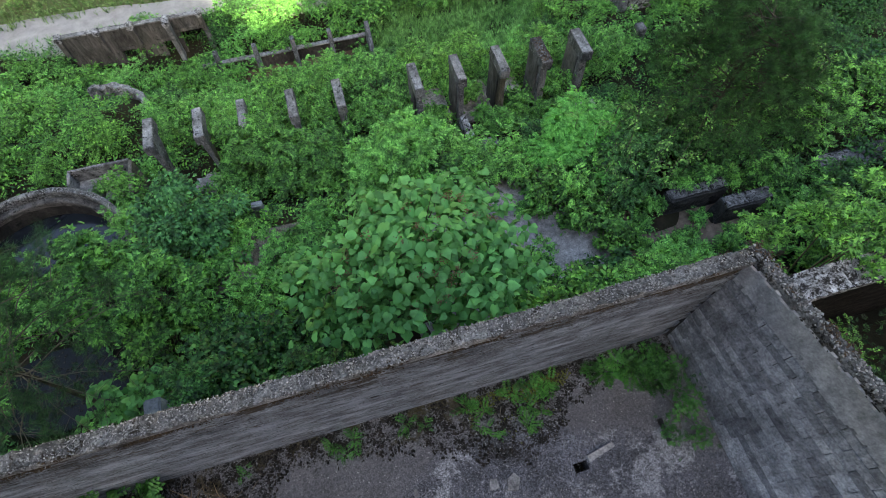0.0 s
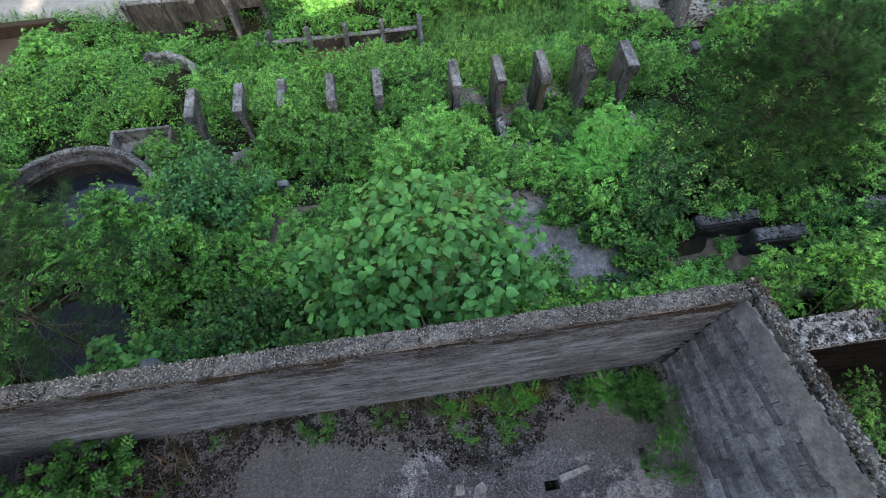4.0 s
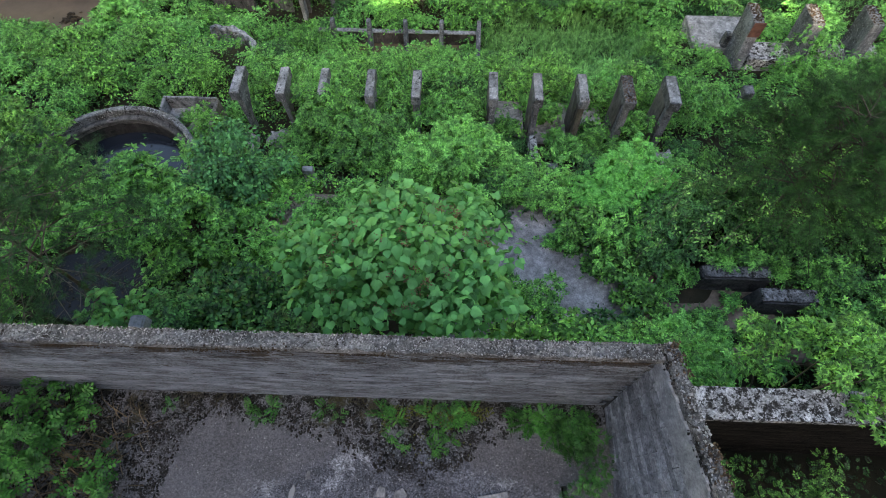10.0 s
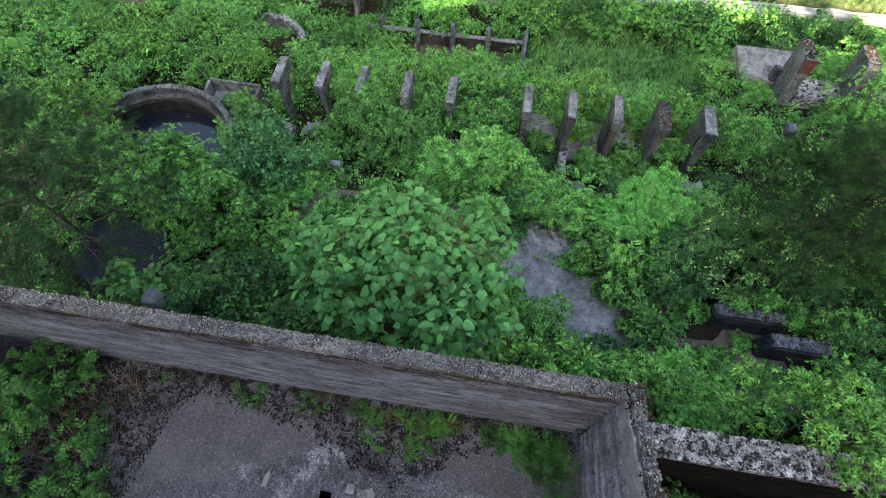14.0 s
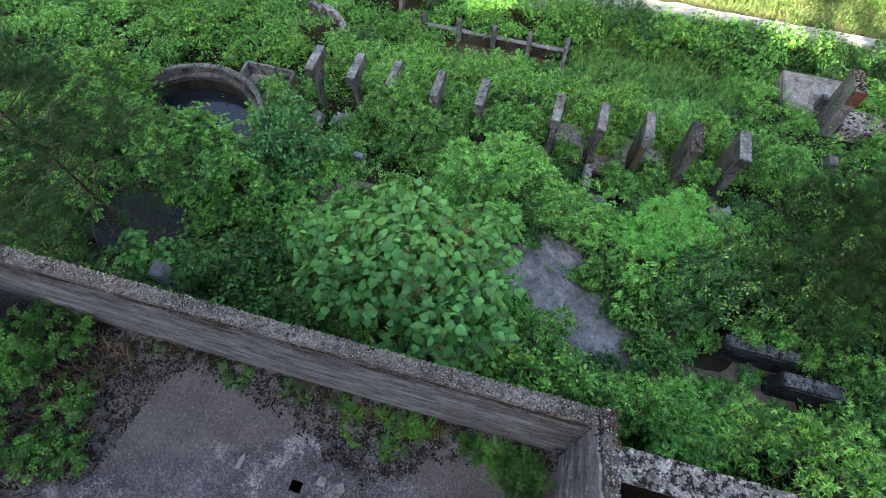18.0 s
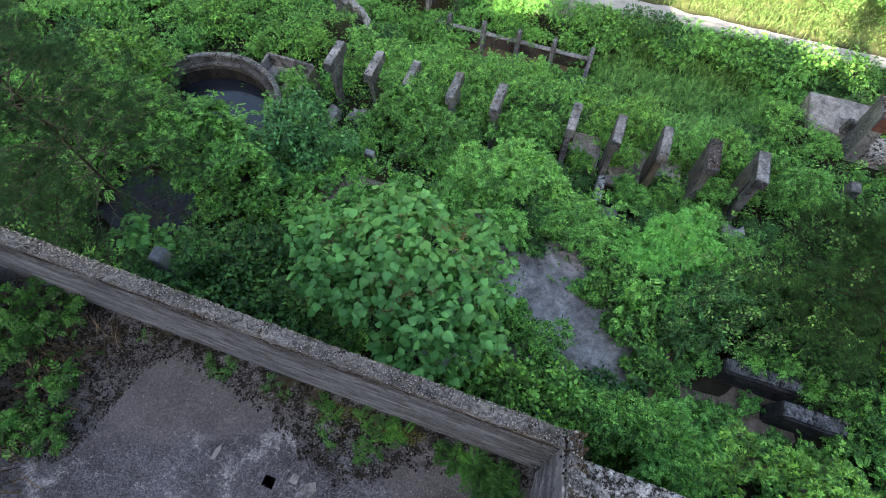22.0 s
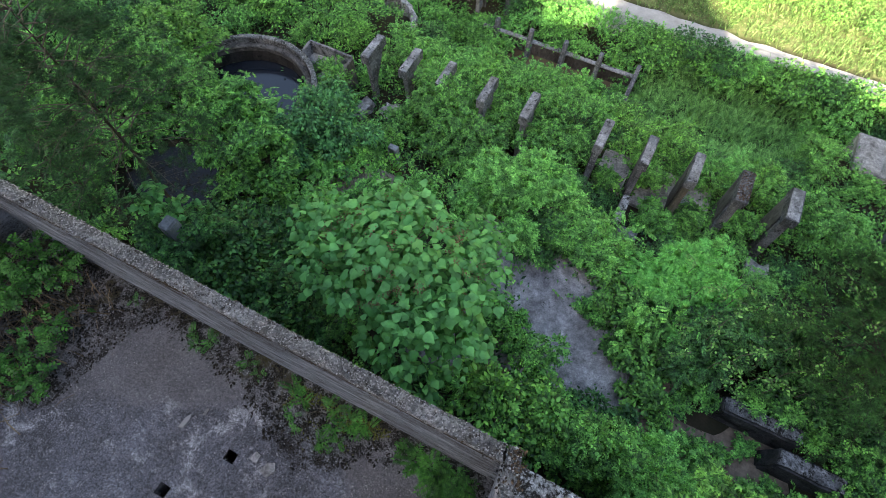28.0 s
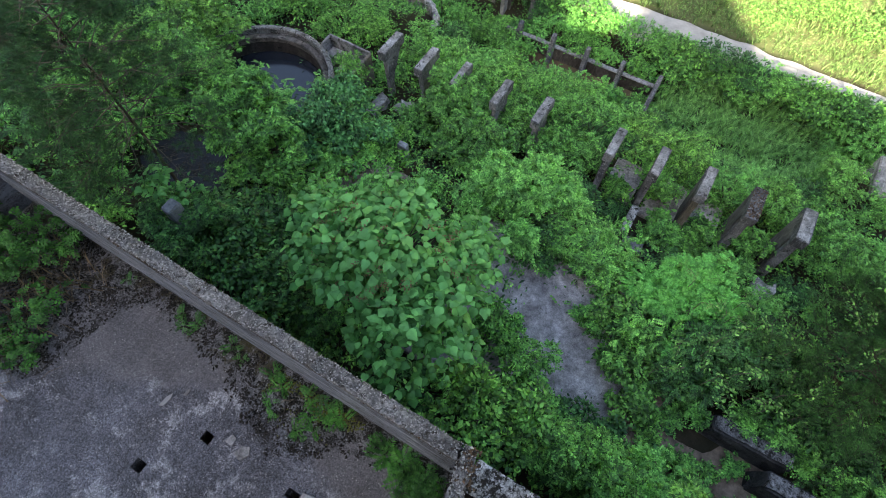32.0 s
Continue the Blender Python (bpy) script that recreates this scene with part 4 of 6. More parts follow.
block("concrete_footing", 4.4, 5.1, 9.9, 10.4, 3.0, 4.1, M_PIER, "broken block of grey concrete among leaves", "footing", bevel=0.03, rough=0.03, cuts=2)
block("concrete_footing", 9.0, 9.7, 10.3, 11.6, 2.6, 3.45, M_SLAB, "tumbled slab of grey concrete", "footing", bevel=0.03, rough=0.16, cuts=5)
block("pier_slab", 2.85, 4.05, 12.5, 14.4, 2.2, 2.98, M_SLAB, "mossy concrete paving between the piers", "paving", "structure", bevel=0.02, rough=0.02, cuts=3)
block("pier_slab", 4.5, 7.3, 12.3, 14.4, 2.2, 2.94, M_SLAB, "mossy concrete paving between the piers", "paving", "structure", bevel=0.02, rough=0.02, cuts=3)


# ---- round tank and its tray ----
def ring(name, cx, cy, r0, r1, z0, z1, material, a0=0.0, a1=360.0, n=90, rough=0.02):
    bm_v, fs = [], []
    for i in range(n + 1):
        a = radians(a0 + (a1 - a0) * i / n)
        c, s = math.cos(a), math.sin(a)
        for r, z in ((r0, z0), (r1, z0), (r1, z1 - 0.04), (r1 - 0.04, z1), ((r0 + r1) / 2, z1 + 0.01), (r0 + 0.04, z1), (r0, z1 - 0.04)):
            p = Vector((cx + r * c, cy + r * s, z))
            bm_v.append(p + noise.noise_vector(p * 3.3) * rough + noise.noise_vector(p * 11) * rough * 0.6 if i < n or a1 - a0 < 360 else bm_v[len(bm_v) - n * 7])
    for i in range(n):
        for k in range(7):
            fs.append((i * 7 + k, i * 7 + (k + 1) % 7, i * 7 + 7 + (k + 1) % 7, i * 7 + 7 + k))
    if a1 - a0 < 360:
        fs += [tuple(range(6, -1, -1)), tuple(range(n * 7, n * 7 + 7))]
    return mesh_of(name, bm_v, fs, material)


M_LEDGE = concrete("stained_ledge", (0.165, 0.155, 0.146), (0.03, 0.027, 0.025), moss=(0.010, 0.009, 0.008), moss_amt=0.54, scale=1.6, streak=(1, 1, 2.5))
TX, TY = -11.4, 9.25
tank = tagged(new("round_tank"), "round concrete settling tank with a lichen-grey rim", "tank")
part("rim", ring("rim", TX, TY, 3.0, 3.22, 1.6, 4.32, M_RIM), tank)
part("inner_ledge", ring("inner_ledge", TX, TY, 2.74, 2.99, 3.8, 4.04, M_LEDGE, rough=0.012), tank, "lower stained inner ledge")
part("inner_wall", ring("inner_wall", TX, TY, 2.78, 2.99, 1.6, 3.82, M_BLACKISH), tank, "blackish inner wall")
water = new("water", mesh_of("water", [(TX + 2.75 * math.cos(i * math.pi / 24), TY + 2.75 * math.sin(i * math.pi / 24), 3.25) for i in range(48)], [range(48)], M_WATER))
tagged(water, "dark still water in the round tank", "water", kind="structure")
tray = tagged(new("concrete_tray"), "shallow concrete tray with a broken side", "trough")
part("tray_floor", bm_mesh("tray_floor", box_bm(-10.24, -8.3, 12.35, 12.9, 3.2, 3.75, 0.02, 0.02, 3, 4), M_SLAB), tray)
part("tray_floor", bm_mesh("tray_floor", box_bm(-9.3, -8.3, 11.75, 12.35, 3.2, 3.74, 0.02, 0.02, 3, 4), M_SLAB), tray)
part("tray_wall", bm_mesh("tray_wall", box_bm(-10.34, -8.2, 12.88, 12.98, 3.2, 4.34, 0.02, 0.02, 4, 5), M_LICHEN), tray)
part("tray_wall", bm_mesh("tray_wall", box_bm(-10.34, -10.24, 12.3, 12.88, 3.2, 4.33, 0.02, 0.02, 3, 6), M_LICHEN), tray)
part("tray_wall", bm_mesh("tray_wall", box_bm(-8.25, -8.1, 11.6, 12.9, 2.4, 4.3, 0.02, 0.03, 3, 7), M_RUIN), tray, "broken brown end wall")
block("concrete_rubble", -7.2, -6.7, 10.9, 11.9, 2.6, 3.4, M_SLAB, "jagged pale rubble below a pier", "rubble", bevel=0.04, rough=0.2, cuts=5)
block("concrete_rubble", -6.3, -5.3, 11.7, 12.3, 2.5, 3.25, M_SLAB, "flat pale rubble between two piers", "rubble", bevel=0.04, rough=0.2, cuts=5)
ring_two = tagged(new("broken_ring"), "broken curved concrete rim in the shrubs", "tank")
part("rim", ring("rim", -11.5, 19.2, 2.15, 2.42, -1.5, 0.45, M_LICHEN, 4, 104, 40, 0.11), ring_two)

# ---- the buttressed wall by the road ----
far_wall = tagged(new("buttress_wall"), "brown-stained concrete wall with buttresses", "wall", kind="structure")
part("panel", bm_mesh("panel", box_bm(-7.6, 2.5, 25.85, 26.1, -5.6, -3.5, 0.02, 0.03, 6, 3), M_PANEL), far_wall)
part("coping", bm_mesh("coping", box_bm(-7.6, 2.5, 25.82, 26.12, -3.51, -3.42, 0.03, 0.03, 8, 4), M_LICHEN), far_wall)


def buttress(x, depth, top, low, label):
    """A wedge that leans on the wall: steep front, sharp top."""
    w = 0.125
    prof = [(25.86, -5.6), (25.86 - depth, -5.6), (25.86 - depth, low), (25.5, top), (25.86, top)]
    vs = [(x + s * w, y, z) for s in (-1, 1) for y, z in prof]
    bm = bmesh.new()
    bv = [bm.verts.new(v) for v in vs]
    bm.faces.new(bv[:5][::-1])
    bm.faces.new(bv[5:])
    for i in range(5):
        j = (i + 1) % 5
        bm.faces.new((bv[i], bv[j], bv[5 + j], bv[5 + i]))
    bmesh.ops.bevel(bm, geom=bm.edges[:], offset=0.02, segments=1, affect="EDGES")
    ob = tagged(new("concrete_buttress"), label, "buttress", "buttresses of the far wall")
    part("wedge", bm_mesh("wedge", bm, M_PIER), ob)
    if depth == 1.0:
        part("ledge", bm_mesh("ledge", box_bm(x - 0.32, x + 0.32, 24.75, 25.1, -4.95, -4.72, 0.02, 0.02, 2, 5), M_SLAB), ob, "pale cross ledge at the foot")


for x, depth, low, label in ((-6.55, 0.7, -4.0, "grey concrete buttress on the brown wall"), (-4.29, 0.7, -4.0, "grey concrete buttress on the brown wall"), (-2.03, 1.0, -4.7, "tall grey concrete buttress on the brown wall"), (0.22, 0.9, -4.5, "tall grey concrete buttress on the brown wall"), (2.53, 2.9, -4.3, "long sloping concrete buttress at the wall's end")):
    buttress(x, depth, -2.4, low, label)
tagged(new("mud_channel", bm_mesh("mud_channel", box_bm(-9.5, 2.4, 24.7, 25.86, -5.2, -4.35, 0), M_MUD)), "shallow muddy water along the brown wall", "water", kind="structure")
tagged(new("mud_pond", bm_mesh("mud_pond", box_bm(-34, -18.2, 23.7, 27.2, -4.4, -2.0, 0), M_MUD)), "shallow brown pond", "water", kind="structure")
block("pond_wall", -34, -18.4, 26.9, 27.3, -4.5, -1.2, M_BROWN, "dark brown retaining wall behind the pond", "wall", "structure", bevel=0.03)
at = np.stack([rng.normal(-22.1, 0.35, 70), rng.normal(24.6, 0.2, 70), rng.uniform(-2.02, -1.9, 70)], -1)
tagged(new("stone_heap", pebbles("stone_heap", rng, at, rng.uniform(0.06, 0.2, 70), M_MOSS, 0.5)), "dark heap of stones in the pond", "stones", kind="stuff")

# ruined shed wall on the far side
ruin = tagged(new("ruined_shed"), "roofless ruined shed wall with dark doorways", "ruin")
for i, (a, b, lo) in enumerate(((-14.85, -12.55, -5.5), (-12.55, -12.1, -5.5), (-12.1, -11.35, -3.05), (-11.35, -9.65, -5.5), (-9.65, -8.9, -2.95), (-8.9, -8.5, -5.5), (-8.5, -7.1, -2.5))):
    part("wall_panel", bm_mesh("wall_panel", box_bm(a, b, 28.2, 28.45, lo, -1.62, 0.0, 0.03, 2, i), M_SHED), ruin)
for a, b, lo in ((-12.1, -11.35, -3.05), (-9.65, -8.9, -2.95), (-8.5, -7.1, -2.5)):
    part("lintel", bm_mesh("lintel", box_bm(a - 0.12, b + 0.12, 28.14, 28.24, lo - 0.02, lo + 0.2, 0.01, 0.02, 3, a), M_SHED), ruin)
for x, foot in ((-14.85, -2.75), (-12.75, -2.85), (-10.85, -2.9), (-8.85, -5.5), (-6.95, -2.6)):
    tall = foot < -5
    face = 27.62 if tall else 27.95
    pil = part("pilaster", bm_mesh("pilaster", box_bm(x - 0.13, x + 0.13, face, 28.26, foot, -1.5, 0.02, 0.02, 3, x), M_SLAB if tall else M_SHED), ruin)
    part("head", bm_mesh("head", box_bm(x - 0.19, x + 0.19, face - 0.06, 28.4, -1.66, -1.36, 0.04, 0.04, 2, x), M_WHITE), pil, "chipped pale pilaster head")
part("end_post", bm_mesh("end_post", box_bm(-7.07, -6.77, 28.0, 28.3, -5.5, -2.58, 0.03, 0.03, 3, 8), M_PIER), ruin)
part("coping", bm_mesh("coping", box_bm(-14.95, -6.8, 28.16, 28.5, -1.62, -1.53, 0.02, 0.03, 8, 9), M_LICHEN), ruin)
# Black panels behind the openings take the place of indoor shade.
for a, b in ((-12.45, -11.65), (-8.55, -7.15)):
    part("inner_wall", bm_mesh("inner_wall", box_bm(a, b, 29.0, 29.15, -5.5, -2.2, 0.0), M_BLACKWALL), ruin, "black wall standing in for the shade inside a doorway")

# ---- ruins on the right-hand platform ----
block("concrete_platform", 12.2, 14.9, 18.3, 20.5, 0.4, 2.6, M_SLAB, "flat grey concrete platform in tall weeds", "platform", bevel=0.04, rough=0.03, cuts=4)


def pillar(x, y, w, label, plate=False):
    ob = tagged(new("concrete_pillar"), label, "pillar", "pillars on the platform")
    bm = box_bm(x, x + w, y - 0.95, y + 0.3, 1.6, 4.7, 0.03, 0.03, 3, x)
    for v in bm.verts:
        f = (v.co.z - 1.6) / 3.1
        v.co.y += 0.45 * f
    shaft = part("shaft", bm_mesh("shaft", bm, M_PIER), ob)
    n = 120
    at = np.stack([rng.uniform(x, x + w, n), rng.uniform(y - 0.45, y + 0.7, n), 4.7 + rng.uniform(-0.01, 0.03, n)], -1)
    tagged(part("moss", pebbles("moss", rng, at, rng.uniform(0.03, 0.07, n), M_MOSS, 0.5), shaft, "brown moss crust"), kind="stuff")
    if plate:
        part("steel_plate", bm_mesh("steel_plate", box_bm(x + 0.01, x + w + 0.02, y - 0.62, y - 0.585, 4.02, 4.74, 0.004), M_RUST), ob, "rusty red steel plate")


pillar(13.7, 18.0, 0.48, "slanting concrete pillar with a rusty steel plate", True)
pillar(16.2, 18.0, 0.5, "slanting moss-topped concrete pillar")
pillar(18.7, 18.0, 0.5, "slanting moss-topped concrete pillar")
block("concrete_sill", 14.25, 20.2, 17.2, 18.35, 0.8, 2.98, M_WHITE, "low rough concrete sill joining the pillars", "sill", bevel=0.05, rough=0.05, cuts=5)
block("concrete_stub", 13.75, 14.15, 16.5, 17.1, 0.8, 2.3, M_WHITE, "short lichen-white concrete stub", "post", bevel=0.04, rough=0.05, cuts=3)
block("concrete_stub", 13.42, 13.68, 18.35, 18.7, 2.4, 3.25, M_PIER, "small dark concrete post on the platform", "post", bevel=0.03, rough=0.02, cuts=2)
block("concrete_stub", 13.5, 13.9, 14.9, 15.4, 1.9, 3.25, M_PIER, "dark concrete post behind the pine", "post", bevel=0.03, rough=0.02, cuts=2)


# ---- road ----
def road_mesh():
    vs, fs, us = [], [], (0.0, 0.06, 0.2, 0.35, 0.5, 0.65, 0.8, 0.94, 1.0)
    xs = np.concatenate([[-200, -120, -60], np.arange(-30, 32, 0.5), [60, 120, 200]])
    for x in xs:
        lo = 30.75 + 0.16 * math.sin(x * 0.35) + 0.22 * noise.noise(Vector((x * 0.9, 0, 1))) - 1.1 * float(smooth(-6, -13, x)) - 1.2 * float(smooth(3.0, 0.0, x) * smooth(-4.5, -1.5, x)) - 0.35 * float(smooth(9, 5, x)) + 0.35 * float(smooth(7, 12, x))
        hi = 32.25 + 0.2 * noise.noise(Vector((x * 0.7, 5, 1))) + 0.9 * float(smooth(-6, -16, x)) - 0.15 * float(smooth(5, 11, x))
        for u in us:
            y = lo + u * (hi - lo)
            z = float(ground_z(x, y)) + (0.02 if 0 < u < 1 else -0.25) + 0.22 - 0.05 * abs(math.sin(u * 6.28)) + 0.03 * noise.noise(Vector((x, y, 0)))
            vs.append((x, y, z))
    n = len(us)
    for i in range(len(xs) - 1):
        for k in range(n - 1):
            fs.append((i * n + k, (i + 1) * n + k, (i + 1) * n + k + 1, i * n + k + 1))
    return mesh_of("road", vs, fs, M_ROAD)


tagged(new("road", road_mesh()), "pale gravel road along the valley", "road", kind="structure")


# ---- plants ----
rng = np.random.default_rng(21)
PINN3 = pinnate(3, leaflet=0.44, wide=0.36)
PALM = (np.concatenate([DIAMOND[0] @ np.array([(math.cos(a), math.sin(a), 0), (-math.sin(a), math.cos(a), 0), (0, 0, 1)]) * s for a, s in ((0, 1), (0.8, 0.85), (-0.8, 0.85), (1.7, 0.6), (-1.7, 0.6))]),
        np.concatenate([DIAMOND[1] + 4 * i for i in range(5)]))


def lobed_tree(name, x, y, lobes, template, size, n, leaf, label, category, base, up=0.9, droop=0.3, bark=None, trunk=0.07, fill=0.4, twigs=0, spread=0.45, tuft_n=7, tuft_r=0.40):
    """A tree or tall shrub with its crown built lobe by lobe (places relative to x, y in metres)."""
    root = tagged(new(name), label, category)
    root.location = (x, y, base)
    lob = [(a, b, c - base, r, r, h) for a, b, c, r, h in lobes]
    tufts = clumps(rng, lob, tuft_n, tuft_r)
    weight = np.array([l[3] ** 2 for l in tufts])
    pick = rng.choice(len(tufts), n, p=weight / weight.sum())
    L = np.array(tufts)[pick]
    d = rng.normal(size=(n, 3))
    d[:, 2] = np.abs(d[:, 2]) * 1.1 - 0.3
    d /= np.linalg.norm(d, axis=1, keepdims=True)
    wob = np.array([noise.noise(Vector(q) * 1.7) for q in (L[:, :3] + d * 1.3)])
    at = L[:, :3] + d * L[:, 3:6] * (1 - fill * rng.random(n) + 0.15 * wob)[:, None]
    stray = rng.random(n) < 0.07
    at[stray] += d[stray] * rng.uniform(0.05, 0.28, (int(stray.sum()), 1))
    ahead = d * (1, 1, 0.35) + rng.normal(size=(n, 3)) * spread
    ahead[:, 2] -= droop
    face = d * 0.5 + (0, 0, up) + rng.normal(size=(n, 3)) * 0.36
    v, f = scatter(template, at, ahead, face, size * rng.uniform(0.6, 1.25, n))
    part("crown", big_mesh("crown", v, f, leaf), root)
    limbs = []
    top = max(l[2] for l in lob)
    fork = Vector((lob[0][0] * 0.3, lob[0][1] * 0.3, top * 0.35))
    limbs.append(([(0, 0, -0.3), fork * 0.5 + Vector((0.03, 0.02, 0)), fork], [trunk, trunk * 0.85, trunk * 0.7]))
    for l in lob:
        c = Vector(l[:3])
        limbs.append(([fork, fork.lerp(c, 0.55) + Vector((0, 0, 0.12)), c], [trunk * 0.6, trunk * 0.4, trunk * 0.2]))
        for k in range(3 + twigs):
            e = c + Vector(rng.normal(size=3)).normalized() * l[3] * rng.uniform(0.6, 1.02)
            limbs.append(([c, c.lerp(e, 0.5) + Vector(rng.normal(size=3)) * 0.06, e], [trunk * 0.2, trunk * 0.13, trunk * 0.05]))
    part("trunk", tubes_mesh("trunk", limbs, bark or M_BARK, 5), root)
    return root


def gz(x, y):
    return float(ground_z(x, y))


NARROW = (PALM[0].copy(), PALM[1])
for k in range(5):
    tip = NARROW[0][4 * k + 2] * 0.45
    for q in (1, 3):
        NARROW[0][4 * k + q] = tip + (NARROW[0][4 * k + q] - tip) * 0.8

# the big-leaved tree by the wall
lobed_tree("broadleaf_tree", 0.45, 2.6,
           [(-0.7, 0.1, 11.6, 0.85, 0.5), (0.1, 0.5, 11.7, 0.85, 0.5), (-0.5, 0.8, 11.3, 0.8, 0.5), (1.2, 0.8, 11.0, 0.7, 0.55), (1.15, 0.1, 11.2, 0.75, 0.5), (-1.55, 0.4, 11.0, 0.75, 0.5), (0.3, -0.4, 11.4, 0.85, 0.5), (-0.8, -0.7, 10.8, 0.85, 0.5), (1.5, -0.6, 10.0, 0.6, 0.45), (-1.6, -0.4, 10.3, 0.7, 0.5), (0.5, -0.9, 10.4, 0.8, 0.45), (-1.1, 1.1, 10.6, 0.6, 0.45)],
           TRILOBE, 0.165, 3800, M_LEAF_BIG, "young broad-leaved tree with large pointed leaves", "tree", gz(0.45, 2.6), up=1.0, droop=0.6, fill=0.6, tuft_n=10, tuft_r=0.45)
M_LEAF_TOP = leaf_mat("broad_leaf_top", (0.092, 0.285, 0.078), (0.104, 0.31, 0.086), vary=0.7, sprays=0.2)
leaf_mesh = big_mesh("leaf", TRILOBE[0], TRILOBE[1], M_LEAF_TOP)
tree = scene.objects["broadleaf_tree"]
base = np.array(tree.location)
for k in range(280):
    a, r = rng.uniform(0, 6.28), 1.75 * math.sqrt(rng.random())
    at = np.array([0.35 + r * math.cos(a), 2.7 + 0.72 * r * math.sin(a), 12.38 - 0.46 * r * r + rng.uniform(-0.25, 0.1)]) - base
    way = Vector((math.cos(a) + rng.normal() * 0.6, math.sin(a) + rng.normal() * 0.6, -0.45 + rng.normal() * 0.2))
    m = (Matrix.Translation(at) @ way.to_track_quat("X", "Z").to_matrix().to_4x4() @ Matrix.Rotation(rng.normal() * 0.35, 4, "X")) @ Matrix.Scale(0.175 * rng.uniform(0.6, 1.35), 4)
    part("leaf", leaf_mesh, tree, m=m)
seeds = []
for k in range(60):
    a, r = rng.uniform(0, 6.28), 1.7 * math.sqrt(rng.random())
    c = np.array([0.4 + r * math.cos(a), 2.7 + 0.75 * r * math.sin(a), 12.55 - 0.42 * r * r + rng.uniform(-0.2, 0.1)])
    for q in range(16):
        seeds.append(c + rng.normal(size=3) * (0.05, 0.05, 0.03))
seeds = np.array(seeds)
M_SEED = leaf_mat("seed_head", (0.09, 0.055, 0.03), (0.24, 0.16, 0.08), trans=0.1, vary=0.0, sprays=0.0)
tree = scene.objects["broadleaf_tree"]
tagged(part("seed_mass", pebbles("seed_mass", rng, seeds - np.array(tree.location), rng.uniform(0.010, 0.024, len(seeds)), M_SEED), tree, "tawny seed heads"), kind="stuff")
# light-green locust
lobed_tree("locust_tree", 6.35, 7.2, [(0.2, 0, 7.1, 0.9, 0.7), (1.0, 0.2, 6.8, 0.8, 0.6), (-0.5, 0.3, 6.8, 0.8, 0.6), (0.4, 0.8, 6.7, 0.75, 0.6), (0.3, -0.8, 6.7, 0.8, 0.6), (1.1, -0.5, 6.4, 0.7, 0.55), (-0.5, -0.6, 6.4, 0.65, 0.55)],
           ROUND_LOCUST, 0.23, 4200, M_LOCUST, "bright green locust sapling with feathery leaves", "tree", gz(6.35, 7.4), up=1.2)
lobed_tree("leafy_shrub", 1.3, 8.0, [(0, 0, 7.2, 1.0, 0.8), (1.0, 0.1, 7.0, 0.9, 0.7), (-0.9, 0.2, 6.9, 0.9, 0.7), (0.2, 0.9, 6.8, 0.8, 0.7), (0.4, -0.8, 6.8, 0.9, 0.6), (1.5, -0.5, 6.4, 0.7, 0.6), (-1.3, -0.5, 6.3, 0.8, 0.6)],
           ROUND3, 0.19, 5200, M_LEAF_LIGHT, "spreading bright green shrub with compound leaves", "shrub", gz(1.3, 8.0), up=1.1)
lobed_tree("oval_leaf_tree", -5.4, 7.5, [(0, 0, 7.45, 1.0, 0.85), (0.8, 0.2, 6.9, 0.9, 0.8), (-0.8, 0.1, 6.9, 0.9, 0.8), (0.1, 0.8, 6.6, 0.9, 0.7), (0, -0.8, 6.8, 0.9, 0.8), (0.9, -0.6, 6.2, 0.7, 0.7), (-0.9, -0.6, 6.2, 0.8, 0.7)],
           OVATE, 0.125, 8600, M_LEAF_OVAL, "dense dark green tree with oval leaves", "tree", gz(-5.4, 7.6), up=1.0, droop=0.45)
lobed_tree("leafy_tree", -6.6, 5.0, [(0, 0, 8.4, 0.9, 0.8), (0.9, 0.3, 7.9, 0.8, 0.7), (-0.5, 0.8, 8.3, 0.8, 0.7), (0.6, -0.7, 7.3, 0.8, 0.7), (1.3, -0.4, 7.0, 0.6, 0.6)],
           PALM, 0.15, 4600, M_LEAF, "mid-green tree with clustered pointed leaves", "tree", gz(-6.6, 5.0), up=1.0)
lobed_tree("leafy_shrub", -2.6, 11.0, [(0, 0, 4.9, 0.9, 0.7), (1.0, -0.1, 4.7, 0.9, 0.6), (-1.0, 0.1, 4.8, 0.9, 0.7), (0, -0.8, 4.5, 0.9, 0.6), (1.6, -0.5, 4.4, 0.7, 0.6), (-1.7, -0.4, 4.3, 0.8, 0.6)],
           PINNATE, 0.23, 4000, M_LEAF_MID, "wide dark green shrub before the piers", "shrub", gz(-2.6, 11.0))
lobed_tree("chestnut_sapling", 7.55, 0.6, [(0, 0, 12.1, 0.5, 0.3), (0.7, 0.1, 12.3, 0.55, 0.3), (0.2, 0.6, 11.6, 0.6, 0.35), (0.9, -0.6, 12.0, 0.5, 0.3), (1.3, 0.5, 11.8, 0.6, 0.35), (0.1, -0.5, 11.9, 0.35, 0.22), (-0.7, 0.7, 10.8, 0.5, 0.3)],
           NARROW, 0.105, 2400, M_LEAF, "open sapling with long fresh green leaves over the wall", "tree", gz(7.2, 0.6), up=1.2, bark=M_TWIG, trunk=0.045, twigs=4, tuft_n=5, tuft_r=0.45)
